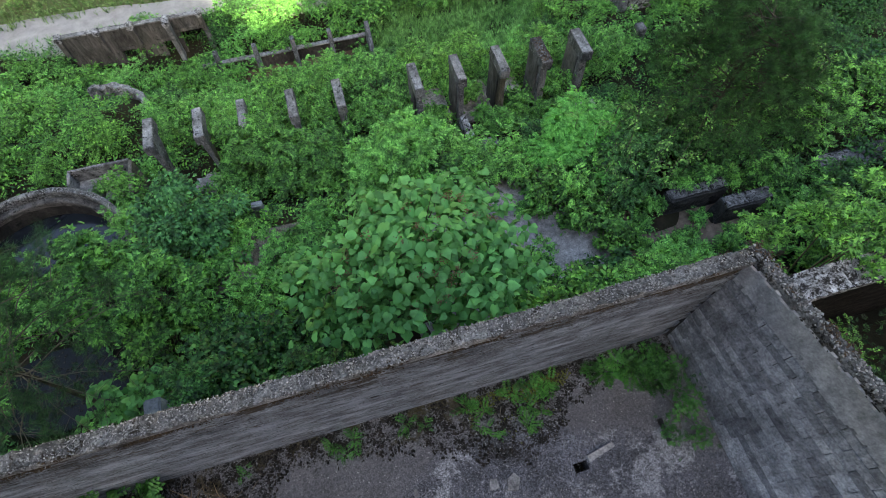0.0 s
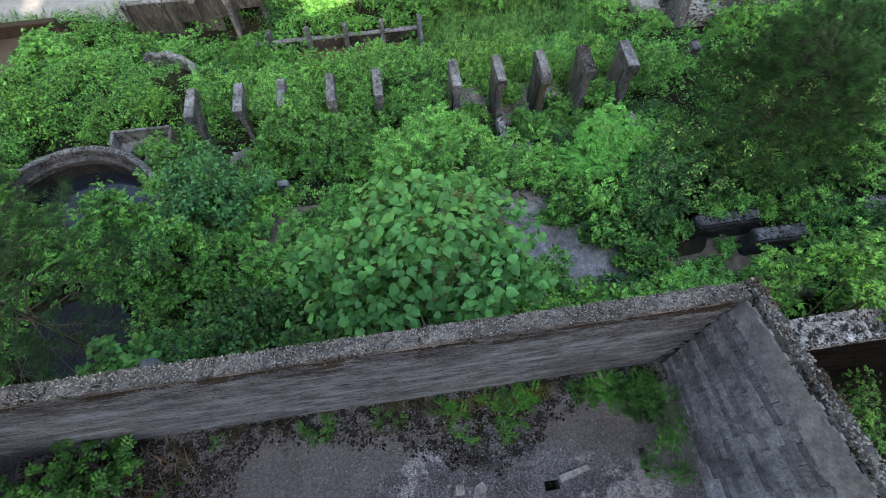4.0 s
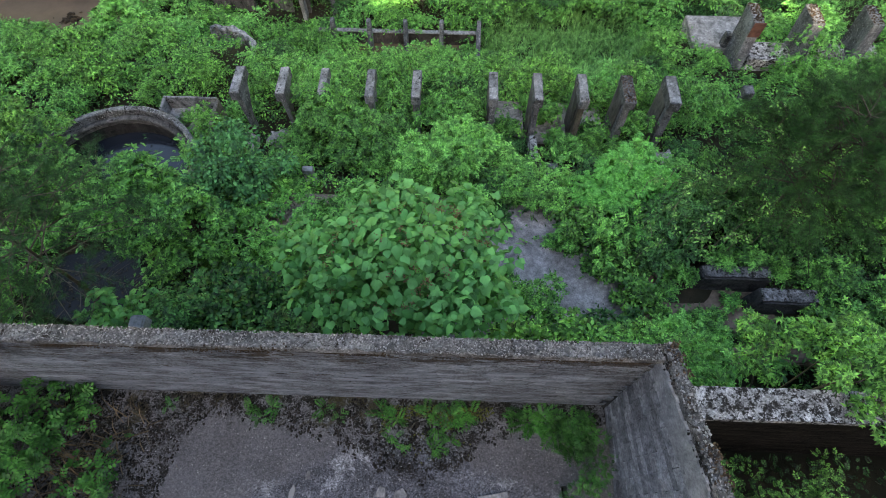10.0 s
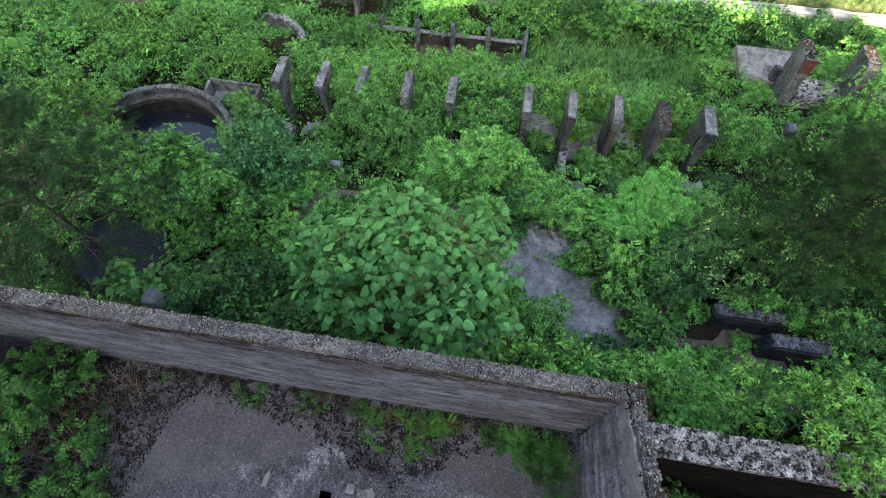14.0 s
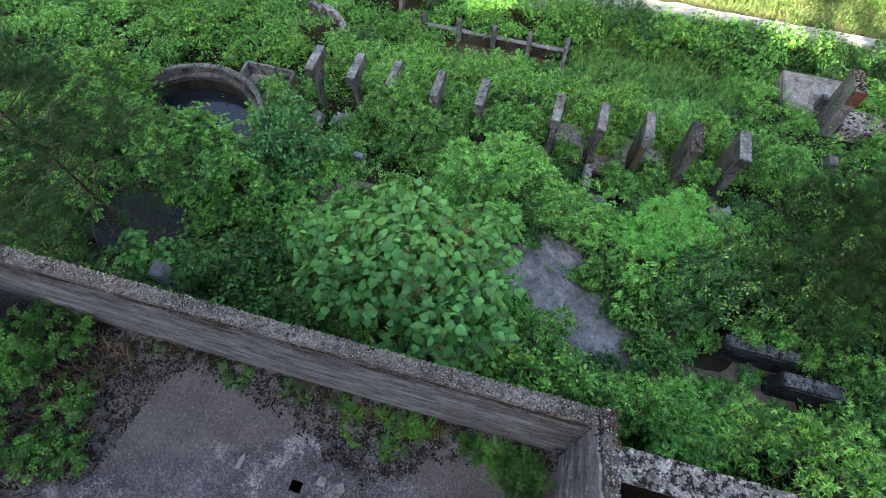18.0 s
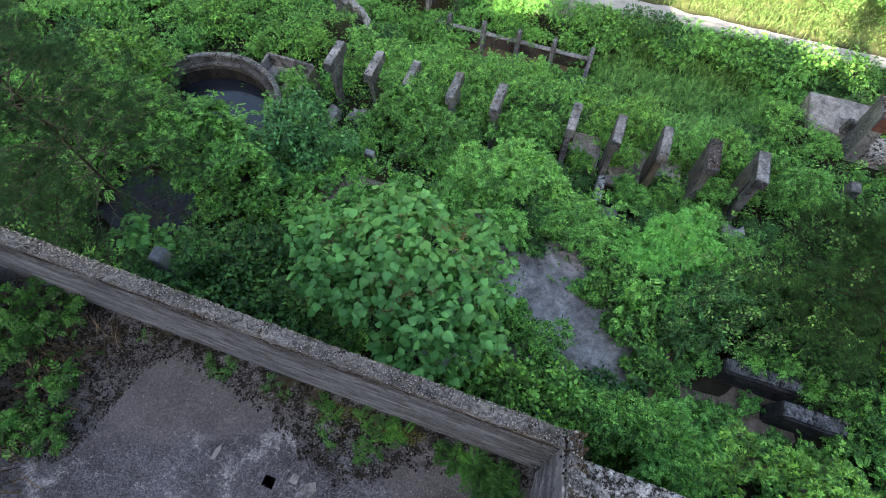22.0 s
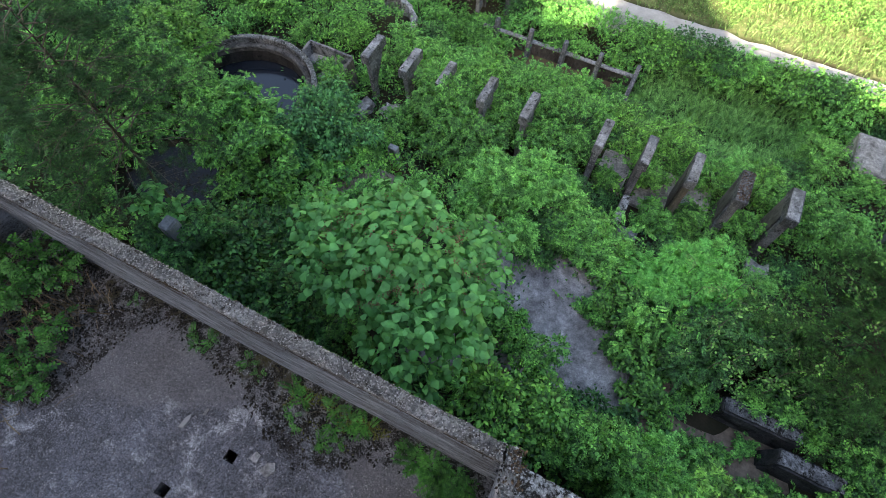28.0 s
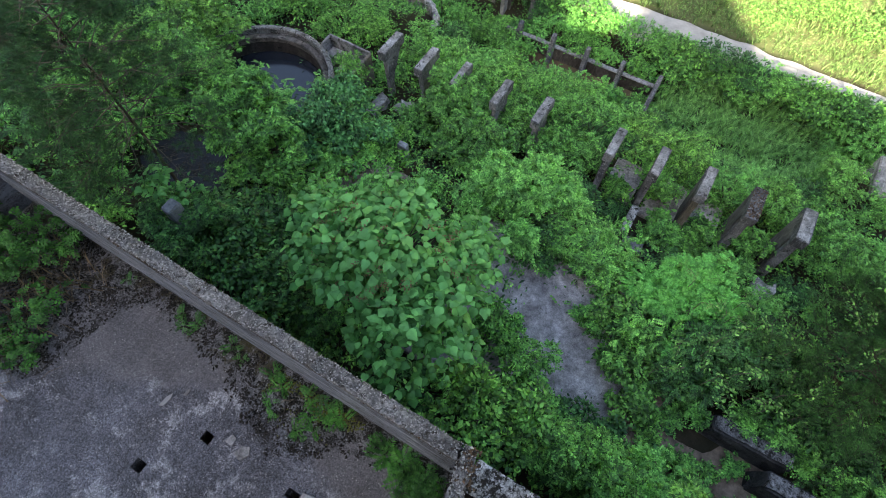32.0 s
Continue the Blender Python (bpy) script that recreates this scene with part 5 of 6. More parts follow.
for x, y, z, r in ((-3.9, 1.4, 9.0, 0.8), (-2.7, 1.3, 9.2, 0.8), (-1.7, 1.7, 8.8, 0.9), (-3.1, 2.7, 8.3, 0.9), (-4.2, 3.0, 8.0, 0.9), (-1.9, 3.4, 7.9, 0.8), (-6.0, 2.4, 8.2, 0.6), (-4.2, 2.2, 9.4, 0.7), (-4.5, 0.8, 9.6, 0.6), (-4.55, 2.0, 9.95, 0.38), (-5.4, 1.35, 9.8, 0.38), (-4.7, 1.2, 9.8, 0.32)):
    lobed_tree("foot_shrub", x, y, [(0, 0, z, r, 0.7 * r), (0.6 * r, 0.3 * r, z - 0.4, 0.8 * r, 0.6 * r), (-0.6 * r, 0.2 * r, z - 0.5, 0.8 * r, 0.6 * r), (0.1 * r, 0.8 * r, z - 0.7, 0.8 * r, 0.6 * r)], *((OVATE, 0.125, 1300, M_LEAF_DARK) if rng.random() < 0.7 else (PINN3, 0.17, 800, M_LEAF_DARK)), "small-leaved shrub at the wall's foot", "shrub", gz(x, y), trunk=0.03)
for x, y, z, r in ((-4.5, 12.4, 4.0, 0.6), (-3.75, 11.9, 5.5, 0.75), (-4.2, 13.2, 5.2, 0.6), (-3.0, 12.9, 4.6, 0.7), (-1.3, 12.8, 4.5, 0.75), (0.5, 12.7, 4.5, 0.8), (1.5, 12.9, 4.3, 0.8), (-4.9, 14.6, 4.4, 0.9), (-2.6, 14.7, 4.3, 0.9), (-0.6, 14.8, 4.5, 0.9), (1.4, 14.9, 4.5, 0.9), (3.4, 15.1, 4.2, 0.8), (5.2, 15.2, 4.0, 0.9), (7.1, 14.9, 4.2, 0.9), (8.6, 14.6, 4.3, 0.9), (10.4, 13.6, 4.4, 0.9), (-6.4, 14.9, 4.4, 0.9), (4.9, 13.4, 3.7, 0.4), (6.7, 12.5, 3.7, 0.45), (3.4, 12.7, 3.6, 0.35), (8.3, 12.6, 4.2, 0.55), (5.3, 12.3, 3.5, 0.3), (5.5, 11.3, 4.1, 0.5), (6.6, 11.5, 4.0, 0.45), (7.9, 11.4, 4.0, 0.5)):
    kind = (PINN3, 0.18, 800, M_LEAF) if rng.random() < 0.6 else (LOCUST, 0.21, 420, M_LEAF_LIGHT)
    lobed_tree("pier_shrub", x, y, [(0, 0, z - 0.3, r, 0.7 * r), (0.6 * r, 0.2 * r, z - 0.7, 0.8 * r, 0.6 * r), (-0.6 * r, 0.1 * r, z - 0.7, 0.8 * r, 0.6 * r)], *kind, "bright leafy shrub growing between the piers", "shrub", gz(x, y), trunk=0.03)
for x, y, z, r in ((-13.6, 6.6, 6.8, 1.2), (-11.2, 6.2, 6.4, 1.0), (-14.5, 9.9, 5.6, 1.1), (-12.4, 7.6, 5.2, 0.9), (-9.0, 6.6, 6.6, 0.9), (-12.7, 6.7, 6.6, 1.0), (-10.2, 6.9, 6.1, 0.7), (-14.2, 8.0, 6.0, 0.9), (-13.1, 7.7, 5.6, 0.8)):
    lobed_tree("leafy_shrub", x, y, [(0, 0, z, r, 0.7 * r), (0.7 * r, 0.2 * r, z - 0.4, 0.8 * r, 0.6 * r), (-0.7 * r, 0.2 * r, z - 0.5, 0.8 * r, 0.6 * r), (0.1 * r, -0.8 * r, z - 0.6, 0.8 * r, 0.6 * r)], PALM, 0.15, 1700, M_LEAF_MID if x < -12 else M_LEAF, "mid-green shrub with pointed leaves beside the tank", "shrub", gz(x, y), trunk=0.03)
lobed_tree("overhanging_shrub", -10.6, 6.2, [(0, 0.6, 7.2, 0.8, 0.6), (-0.8, 1.0, 6.7, 0.8, 0.6), (0.5, 1.1, 6.9, 0.6, 0.5), (-1.6, 0.8, 6.4, 0.8, 0.6), (-0.2, -0.3, 7.0, 0.8, 0.6), (-2.3, 1.2, 6.2, 0.7, 0.6), (-2.9, 1.5, 6.3, 0.8, 0.6), (-1.4, 1.7, 6.1, 0.6, 0.45)],
           ROUND3, 0.15, 3000, M_LEAF, "mid-green shrub leaning over the round tank", "shrub", gz(-10.6, 6.2), trunk=0.04)
lobed_tree("shrub", 5.1, 1.6, [(0, 0, 8.9, 0.8, 0.7), (0.7, 0.2, 8.5, 0.7, 0.6), (-0.6, 0.1, 8.6, 0.7, 0.6), (0.2, 0.5, 7.8, 0.7, 0.5), (1.2, 0.3, 7.9, 0.6, 0.5)],
           ROUND3, 0.15, 3200, M_LEAF, "leafy shrub crowding the outer corner of the wall", "shrub", gz(5.1, 1.75))
lobed_tree("shrub", 3.2, 1.3, [(0, 0, 9.4, 0.7, 0.7), (0.7, 0.2, 9.0, 0.7, 0.7), (-0.6, 0.3, 9.0, 0.7, 0.7), (0.3, 0.7, 8.6, 0.7, 0.7)],
           OVATE, 0.11, 3400, M_LEAF, "shrub with small rounded leaves at the wall's foot", "shrub", gz(3.2, 1.3))
lobed_tree("shrub", 7.1, 6.2, [(0, -0.4, 7.2, 0.75, 0.6), (0.8, 0.1, 7.3, 0.8, 0.6), (-0.7, -0.2, 6.9, 0.7, 0.5), (0.2, -0.8, 6.9, 0.65, 0.5), (1.5, 0.2, 7.2, 0.65, 0.5), (1.2, 1.1, 7.1, 0.8, 0.6)],
           LOCUST, 0.2, 2600, M_LEAF_DARK, "tangled dark shrub with small oval leaflets", "shrub", gz(7.2, 5.7))
lobed_tree("light_shrub", -3.4, 4.6, [(0, 0, 7.8, 0.6, 0.6), (0.4, 0.3, 7.4, 0.5, 0.5), (-0.4, 0.2, 7.4, 0.5, 0.5), (0.1, -0.4, 7.2, 0.5, 0.5)], LOCUST, 0.17, 700, M_LEAF_LIGHT, "light green shrub with small leaflets", "shrub", gz(-3.4, 4.6), trunk=0.03)
for x, y, z, r in ((-2.9, 6.4, 6.75, 0.35), (-3.7, 6.9, 6.75, 0.35), (-2.2, 6.2, 6.7, 0.3), (-4.7, 6.2, 6.7, 0.35), (-3.3, 5.8, 6.7, 0.3), (-4.2, 7.3, 6.75, 0.3), (-1.9, 7.0, 6.7, 0.32)):
    lobed_tree("paving_weed", x, y, [(0, 0, z, r, 0.5 * r), (0.7 * r, 0.2 * r, z - 0.12, 0.7 * r, 0.4 * r), (-0.7 * r, 0.1 * r, z - 0.12, 0.7 * r, 0.4 * r)], ROUND3, 0.12, int(700 * r), M_LEAF_LIGHT, "light green weed growing through the broken paving", "weed", 6.2, trunk=0.012)
lobed_tree("light_shrub", 7.5, 2.5, [(0, 0, 7.2, 0.5, 0.4), (0.4, 0.2, 6.9, 0.4, 0.4), (-0.5, 0.1, 7.3, 0.5, 0.5), (-1.0, -0.2, 7.4, 0.5, 0.5)], PINN3, 0.15, 1100, M_LEAF_LIGHT, "fresh green shrub beside the muddy pit", "shrub", gz(7.5, 2.5), trunk=0.03)
lobed_tree("light_shrub", 6.5, 1.4, [(0, 0, 8.6, 0.7, 0.6), (0.6, 0.3, 8.2, 0.6, 0.5), (-0.6, 0.3, 8.6, 0.6, 0.5), (0.1, 0.8, 7.8, 0.7, 0.5)], PINN3, 0.13, 1900, M_LEAF_LIGHT, "leafy shrub behind the lichened wall", "shrub", gz(6.5, 1.4), trunk=0.03)
lobed_tree("light_shrub", 11.2, 1.9, [(0, 0, 7.7, 0.8, 0.6), (0.8, 0.3, 7.6, 0.7, 0.5), (-0.7, 0.1, 7.4, 0.6, 0.5), (0.2, -0.7, 8.0, 0.8, 0.6), (1.4, -0.3, 8.0, 0.8, 0.6)], NARROW, 0.13, 2200, M_LEAF_MID, "fresh shrub with long leaves over the pit", "shrub", gz(11.2, 1.9), trunk=0.03, bark=M_TWIG)
for x, y, z, r in ((4.75, 6.15, 7.0, 0.5), (5.7, 5.5, 7.0, 0.55), (4.45, 5.75, 6.8, 0.28), (5.35, 4.95, 6.8, 0.28), (6.35, 4.35, 6.9, 0.33), (6.95, 5.0, 7.0, 0.38), (3.5, 3.4, 7.5, 0.65), (4.2, 2.3, 7.2, 0.6), (2.7, 7.3, 6.9, 0.4), (3.5, 7.2, 6.9, 0.35), (4.3, 7.0, 6.9, 0.4), (5.9, 4.8, 6.9, 0.42), (6.2, 3.9, 6.9, 0.4), (5.6, 5.9, 7.0, 0.5), (6.3, 5.6, 7.1, 0.5), (5.2, 2.9, 7.0, 0.5), (6.1, 3.0, 6.9, 0.4)):
    lobed_tree("slab_shrub", x, y, [(0, 0, z, r, 0.6 * r), (0.7 * r, -0.2 * r, z - 0.3, 0.7 * r, 0.5 * r), (-0.6 * r, 0.3 * r, z - 0.3, 0.7 * r, 0.5 * r)], *((OVATE, 0.105, 1150, M_LEAF_MID if rng.random() < 0.6 else M_LEAF_DARK) if x > 4.7 else (PINN3, 0.18, 560, M_LEAF)), "shrub creeping over the edge of the slab", "shrub", gz(x, y), trunk=0.025)
for x, y, z, r in ((10.95, 3.75, 7.0, 0.35), (11.2, 4.5, 7.4, 0.5), (12.3, 3.6, 7.2, 0.6), (7.75, 3.3, 6.9, 0.28), (6.7, 4.1, 6.75, 0.18), (6.9, 3.5, 6.75, 0.2), (7.2, 4.3, 6.75, 0.16), (6.6, 4.9, 6.75, 0.16), (8.1, 2.85, 6.95, 0.32), (9.2, 2.95, 6.9, 0.25), (8.9, 3.95, 6.8, 0.16), (10.5, 3.1, 6.9, 0.3), (7.7, 4.6, 7.0, 0.26), (10.1, 4.75, 7.2, 0.24), (9.6, 3.3, 6.75, 0.14), (8.4, 3.55, 6.75, 0.13), (8.7, 5.0, 7.2, 0.22), (9.4, 5.05, 7.3, 0.25)):
    lobed_tree("pit_weed", x, y, [(0, 0, z, r, 0.5 * r), (0.7 * r, 0.2 * r, z - 0.15, 0.7 * r, 0.4 * r), (-0.7 * r, 0.1 * r, z - 0.15, 0.7 * r, 0.4 * r)], PINN3, 0.15, int(420 * r / 0.4), M_LEAF, "weed growing beside the fallen beams", "weed", 6.25, trunk=0.015)
lobed_tree("tall_bush", -16.0, 20.6, [(0, 0, 1.6, 1.2, 0.9), (1.0, 0.2, 1.2, 1.0, 0.8), (-1.0, 0.1, 1.2, 1.0, 0.8), (0.3, 0.9, 1.3, 1.0, 0.8), (0.6, -0.8, 0.6, 1.0, 0.7), (-0.7, -0.7, 0.5, 0.9, 0.7)],
           NARROW, 0.3, 1500, M_LEAF_LIGHT, "tall light green bush with slender leaves by the pond", "bush", gz(-16.0, 20.6), up=1.0)
for x, y, z, r in ((-8.5, 11.3, 4.0, 0.45), (-8.75, 12.0, 4.2, 0.5), (-15.4, 15.6, 2.9, 1.0), (-13.2, 16.2, 2.9, 1.0), (-17.6, 16.8, 2.6, 1.1), (-11.3, 15.4, 3.0, 0.9), (-19.4, 15.2, 2.8, 1.1)):
    lobed_tree("leafy_shrub", x, y, [(0, 0, z, r, 0.7 * r), (0.8 * r, 0.2 * r, z - 0.3, 0.8 * r, 0.6 * r), (-0.8 * r, 0.2 * r, z - 0.3, 0.8 * r, 0.6 * r), (0.1 * r, -0.8 * r, z - 0.5, 0.8 * r, 0.6 * r)], PINN3, 0.14, int(1500 * r), M_LEAF, "lush mid-green shrub on the slope behind the tank", "shrub", gz(x, y), trunk=0.03)
lobed_tree("broad_leaf_shrub", -5.55, 1.95, [(0, 0, 10.35, 0.32, 0.22), (0.3, -0.1, 10.05, 0.3, 0.2), (-0.35, 0.0, 10.15, 0.3, 0.2), (0.1, 0.35, 9.9, 0.3, 0.2)],
           HEART, 0.15, 150, M_LEAF_BIG, "sparse shrub with pale rounded leaves", "shrub", gz(-5.55, 1.95), up=1.3, trunk=0.02)
lobed_tree("sumac", -8.8, 1.8, [(0, 0, 10.4, 0.7, 0.5), (0.8, 0.0, 10.0, 0.6, 0.45), (-0.8, 0.1, 10.2, 0.7, 0.45), (0.3, 0.7, 9.8, 0.6, 0.45), (-1.6, 0.2, 10.0, 0.7, 0.45), (0.9, -0.6, 9.6, 0.6, 0.4)],
           FERN, 0.27, 520, M_LEAF_DARK, "dark green sumac with long feathered leaves", "shrub", gz(-8.8, 1.8))


def pine(x, y, base, top, reach, label, n_limbs, tufts, size, bark=M_BARK, start=0.32, needle=M_NEEDLE):
    """A sparse pine: a trunk, whorls of drooping limbs with side twigs, and tufts of needles along them."""
    root = tagged(new("pine_tree"), label, "tree")
    root.location = (x, y, base)
    H = top - base
    limbs = [([(0, 0, -0.3), (0.1, 0.05, H * 0.5), (0.05, 0.0, H)], [0.06, 0.04, 0.01])]
    at, ahead = [], []
    for i in range(n_limbs):
        f = start + (1 - start) * (i + rng.random()) / n_limbs
        a = i * 2.4 + rng.uniform(-0.4, 0.4)
        r = reach * (1.15 - 0.75 * (f - start) / (1 - start)) * rng.uniform(0.75, 1.1)
        o = Vector((0.08, 0.03, H * f))
        tip = o + Vector((math.cos(a) * r, math.sin(a) * r, rng.uniform(-0.1, 0.35) * r * 0.6))
        mid = o.lerp(tip, 0.5) + Vector((0, 0, 0.12 * r))
        limbs.append(([o, mid, tip], [0.016, 0.010, 0.003]))
        for k in range(8):
            g = 0.25 + 0.75 * (k + rng.random()) / 8
            p = o.lerp(mid, g * 2) if g < 0.5 else mid.lerp(tip, g * 2 - 1)
            b = a + rng.choice([-1, 1]) * rng.uniform(0.5, 1.1)
            q = p + Vector((math.cos(b), math.sin(b), rng.uniform(-0.1, 0.35))) * r * rng.uniform(0.2, 0.42)
            limbs.append(([p, p.lerp(q, 0.5) + Vector((0, 0, 0.03)), q], [0.005, 0.0035, 0.0015]))
            for s in np.linspace(0.6, 1.0, tufts):
                at.append(p.lerp(q, float(s)) + Vector(rng.normal(size=3)) * 0.05)
                ahead.append((q - p).normalized() + Vector(rng.normal(size=3)) * 0.35)
        for s in np.linspace(0.75, 1.0, 6):
            c = mid.lerp(tip, float(s) * 2 - 1)
            at.append(c + Vector(rng.normal(size=3)) * 0.05)
            ahead.append((tip - mid).normalized() + Vector(rng.normal(size=3)) * 0.5)
    at, ahead = np.array([tuple(p) for p in at]), np.array([tuple(p) for p in ahead])
    up = np.array([(0, 0, 1.0)]) + rng.normal(size=(len(at), 3)) * 0.3
    half = len(at) // 2
    va, fa = scatter(needle_tuft(rng, 18), at[:half], ahead[:half], up[:half], size * rng.uniform(0.7, 1.2, half))
    vb, fb = scatter(needle_tuft(rng, 18), at[half:], ahead[half:], up[half:], size * rng.uniform(0.7, 1.2, len(at) - half))
    part("needles", big_mesh("needles", np.concatenate([va, vb]), np.concatenate([fa, fb + len(va)]), needle), root)
    part("trunk", tubes_mesh("trunk", limbs[:1], M_BARK, 8), root)
    part("branchwork", tubes_mesh("branchwork", limbs[1:], bark, 4), root)


pine(-7.1, 2.75, gz(-7.1, 2.75), 14.3, 2.15, "sparse young pine with bare pale twigs", 62, 10, 0.17, M_TWIG, start=0.5, needle=M_NEEDLE_DARK)
pine(10.9, 7.2, gz(10.9, 7.2), 10.6, 2.5, "soft dark pine with feathery needles", 76, 13, 0.19)
pine(13.6, 9.5, gz(13.6, 9.5), 9.4, 2.3, "dark pine crowded by shrubs", 44, 10, 0.2)

def sprays(name, spots, template, size, per, leaf, label):
    """Thin creeper sprays: short runs of leaves along a curved stem, over the shrubs below."""
    for x, y, z in spots:
        root = tagged(new(name), label, "creeper", "creeper sprays")
        root.location = (x, y, z)
        a = rng.uniform(0, 6.28)
        p, q = Vector((0, 0, 0)), Vector((math.cos(a), math.sin(a), rng.uniform(-0.2, 0.4))) * rng.uniform(0.3, 0.6)
        at = np.array([tuple(p.lerp(q, rng.random()) + Vector(rng.normal(size=3)) * 0.07) for k in range(per)])
        ahead = np.array(q.normalized()) + rng.normal(size=(per, 3)) * 0.7
        v, f = scatter(template, at, ahead, np.array([(0, 0, 1.0)]) + rng.normal(size=(per, 3)) * 0.4, size * rng.uniform(0.6, 1.2, per))
        part("foliage", big_mesh("foliage", v, f, leaf), root)
        part("stem", tubes_mesh("stem", [([p - Vector((0, 0, 0.5)), p, p.lerp(q, 0.5) + Vector((0, 0, 0.1)), q], [0.01, 0.008, 0.006, 0.003])], M_TWIG, 4), root)


M_LEAF_PALE = leaf_mat("pale_leaf", (0.06, 0.17, 0.03), (0.19, 0.40, 0.10), vary=0.1)
sprays("creeper", [(rng.uniform(6.2, 10.5), rng.uniform(4.9, 7.5), rng.uniform(7.2, 8.4)) for _ in range(46)], OVATE, 0.085, 22, M_LEAF_PALE, "pale leafy creeper trailing over dark shrubs")
sprays("creeper", [(rng.uniform(9.2, 12.5), rng.uniform(5.6, 8.6), rng.uniform(8.3, 10.0)) for _ in range(20)], OVATE, 0.085, 22, M_LEAF_PALE, "pale creeper climbing through the pine")
for x, y, r in ((-3.4, 28.3, 0.9), (1.2, 28.0, 1.1), (3.3, 28.2, 1.3), (5.2, 28.9, 1.3), (6.6, 28.2, 1.1), (8.3, 28.7, 1.0), (10.3, 28.9, 0.95), (12.0, 29.0, 0.9), (13.4, 29.3, 0.9), (15.0, 29.2, 1.0), (17.0, 29.0, 1.0), (-6.0, 29.2, 0.8), (10.8, 27.9, 1.0), (13.8, 27.8, 1.0)):
    z = gz(x, y) + (1.35 if x > 8 else 1.0) * r
    lobed_tree("verge_bush", x, y, [(0, 0, z, r, 0.7 * r), (0.8 * r, 0.1, z - 0.2, 0.8 * r, 0.6 * r), (-0.8 * r, 0.1, z - 0.3, 0.8 * r, 0.6 * r), (0.1, -0.7 * r, z - 0.4, 0.8 * r, 0.6 * r)], *((OVATE, 0.19, 800, M_LEAF) if rng.random() < 0.5 else (PINN3, 0.28, 480, M_LEAF_LIGHT) if rng.random() < 0.6 else (DIAMOND, 0.2, 1500, M_LEAF_DARK)), "rounded green bush on the road's verge", "bush", gz(x, y), trunk=0.03)

# shrubs in the pit beyond the east wall and in the room's corner
for x, y, z in ((-8.4, 25.1, -3.9), (-7.2, 25.2, -3.6), (-6.2, 24.9, -3.6), (-13.2, 27.4, -4.35), (-11.9, 27.3, -4.45), (-10.6, 27.2, -4.45), (-9.6, 27.2, -4.5), (-7.8, 27.3, -4.3), (-6.9, 27.0, -4.1), (-5.2, 24.2, -4.2), (-3.7, 23.9, -4.45), (-2.7, 23.8, -4.45), (-0.9, 24.3, -4.2), (0.3, 24.4, -4.15), (1.4, 24.3, -4.15), (2.0, 24.7, -4.2), (-9.6, 26.1, -4.15), (-8.2, 26.4, -4.25), (-10.8, 26.1, -4.15), (-12.0, 26.2, -4.2), (-13.4, 26.6, -3.9), (-14.6, 27.0, -3.5), (-15.9, 27.2, -2.6), (-17.2, 26.6, -1.9), (-17.6, 24.9, -1.7), (-17.3, 23.4, -1.6)):
    r = rng.uniform(0.65, 0.9)
    lobed_tree("wall_shrub", x, y, [(0, 0, z, r, 0.6 * r), (0.8 * r, 0.1, z - 0.2, 0.7 * r, 0.5 * r), (-0.8 * r, -0.1, z - 0.2, 0.7 * r, 0.5 * r)], PINN3, 0.19, 520, M_LEAF if rng.random() < 0.5 else M_LEAF_LIGHT, "light shrub growing against the buttressed wall", "shrub", gz(x, y), trunk=0.03)
for x, y, r in ((6.5, 35.0, 1.1), (9.2, 36.5, 1.5), (12.4, 36.0, 1.4), (15.5, 35.2, 1.6), (18.5, 36.5, 1.7), (21.5, 35.6, 1.5), (13.8, 38.6, 1.6), (3.0, 36.4, 1.2), (-12, 36.5, 1.3), (-18, 35.8, 1.2)):
    z = gz(x, y) + 0.7 * r
    lobed_tree("meadow_bush", x, y, [(0, 0, z, r, 0.6 * r), (0.8 * r, 0.1, z - 0.2, 0.8 * r, 0.5 * r), (-0.8 * r, 0.1, z - 0.3, 0.8 * r, 0.5 * r), (0.1, -0.7 * r, z - 0.4, 0.8 * r, 0.5 * r)], DIAMOND, 0.17, 1900, M_BUSH_SUN, "low sunlit bush in the meadow", "bush", gz(x, y), trunk=0.03)

# shrubs in the pit beyond the east wall and in the room's corner
for x, y, s in ((4.5, -1.1, 0.8), (5.8, -0.8, 1.1), (7.2, -1.1, 1.4), (4.5, -2.5, 1.0), (5.8, -2.4, 1.2), (4.8, -3.6, 1.2), (6.5, -1.7, 1.2), (7.8, -2.2, 1.4), (5.2, -1.6, 0.8), (6.8, -3.2, 1.2)):
    z = 8.2
    lobed_tree("pit_shrub", x, y, [(0, 0, z + 1.5 * s, 0.36 * s, 0.25 * s), (0.5 * s, 0.1, z + 1.1 * s, 0.36 * s, 0.25 * s), (-0.45 * s, 0.1, z + 0.9 * s, 0.36 * s, 0.25 * s), (0.1, -0.5 * s, z + 0.7 * s, 0.4 * s, 0.25 * s)], PINN3, 0.105, 640, M_LEAF_DARK if x < 5 else M_LEAF_MID, "shrub growing in the dark pit beside the wall", "shrub", z, trunk=0.015, bark=M_TWIG)
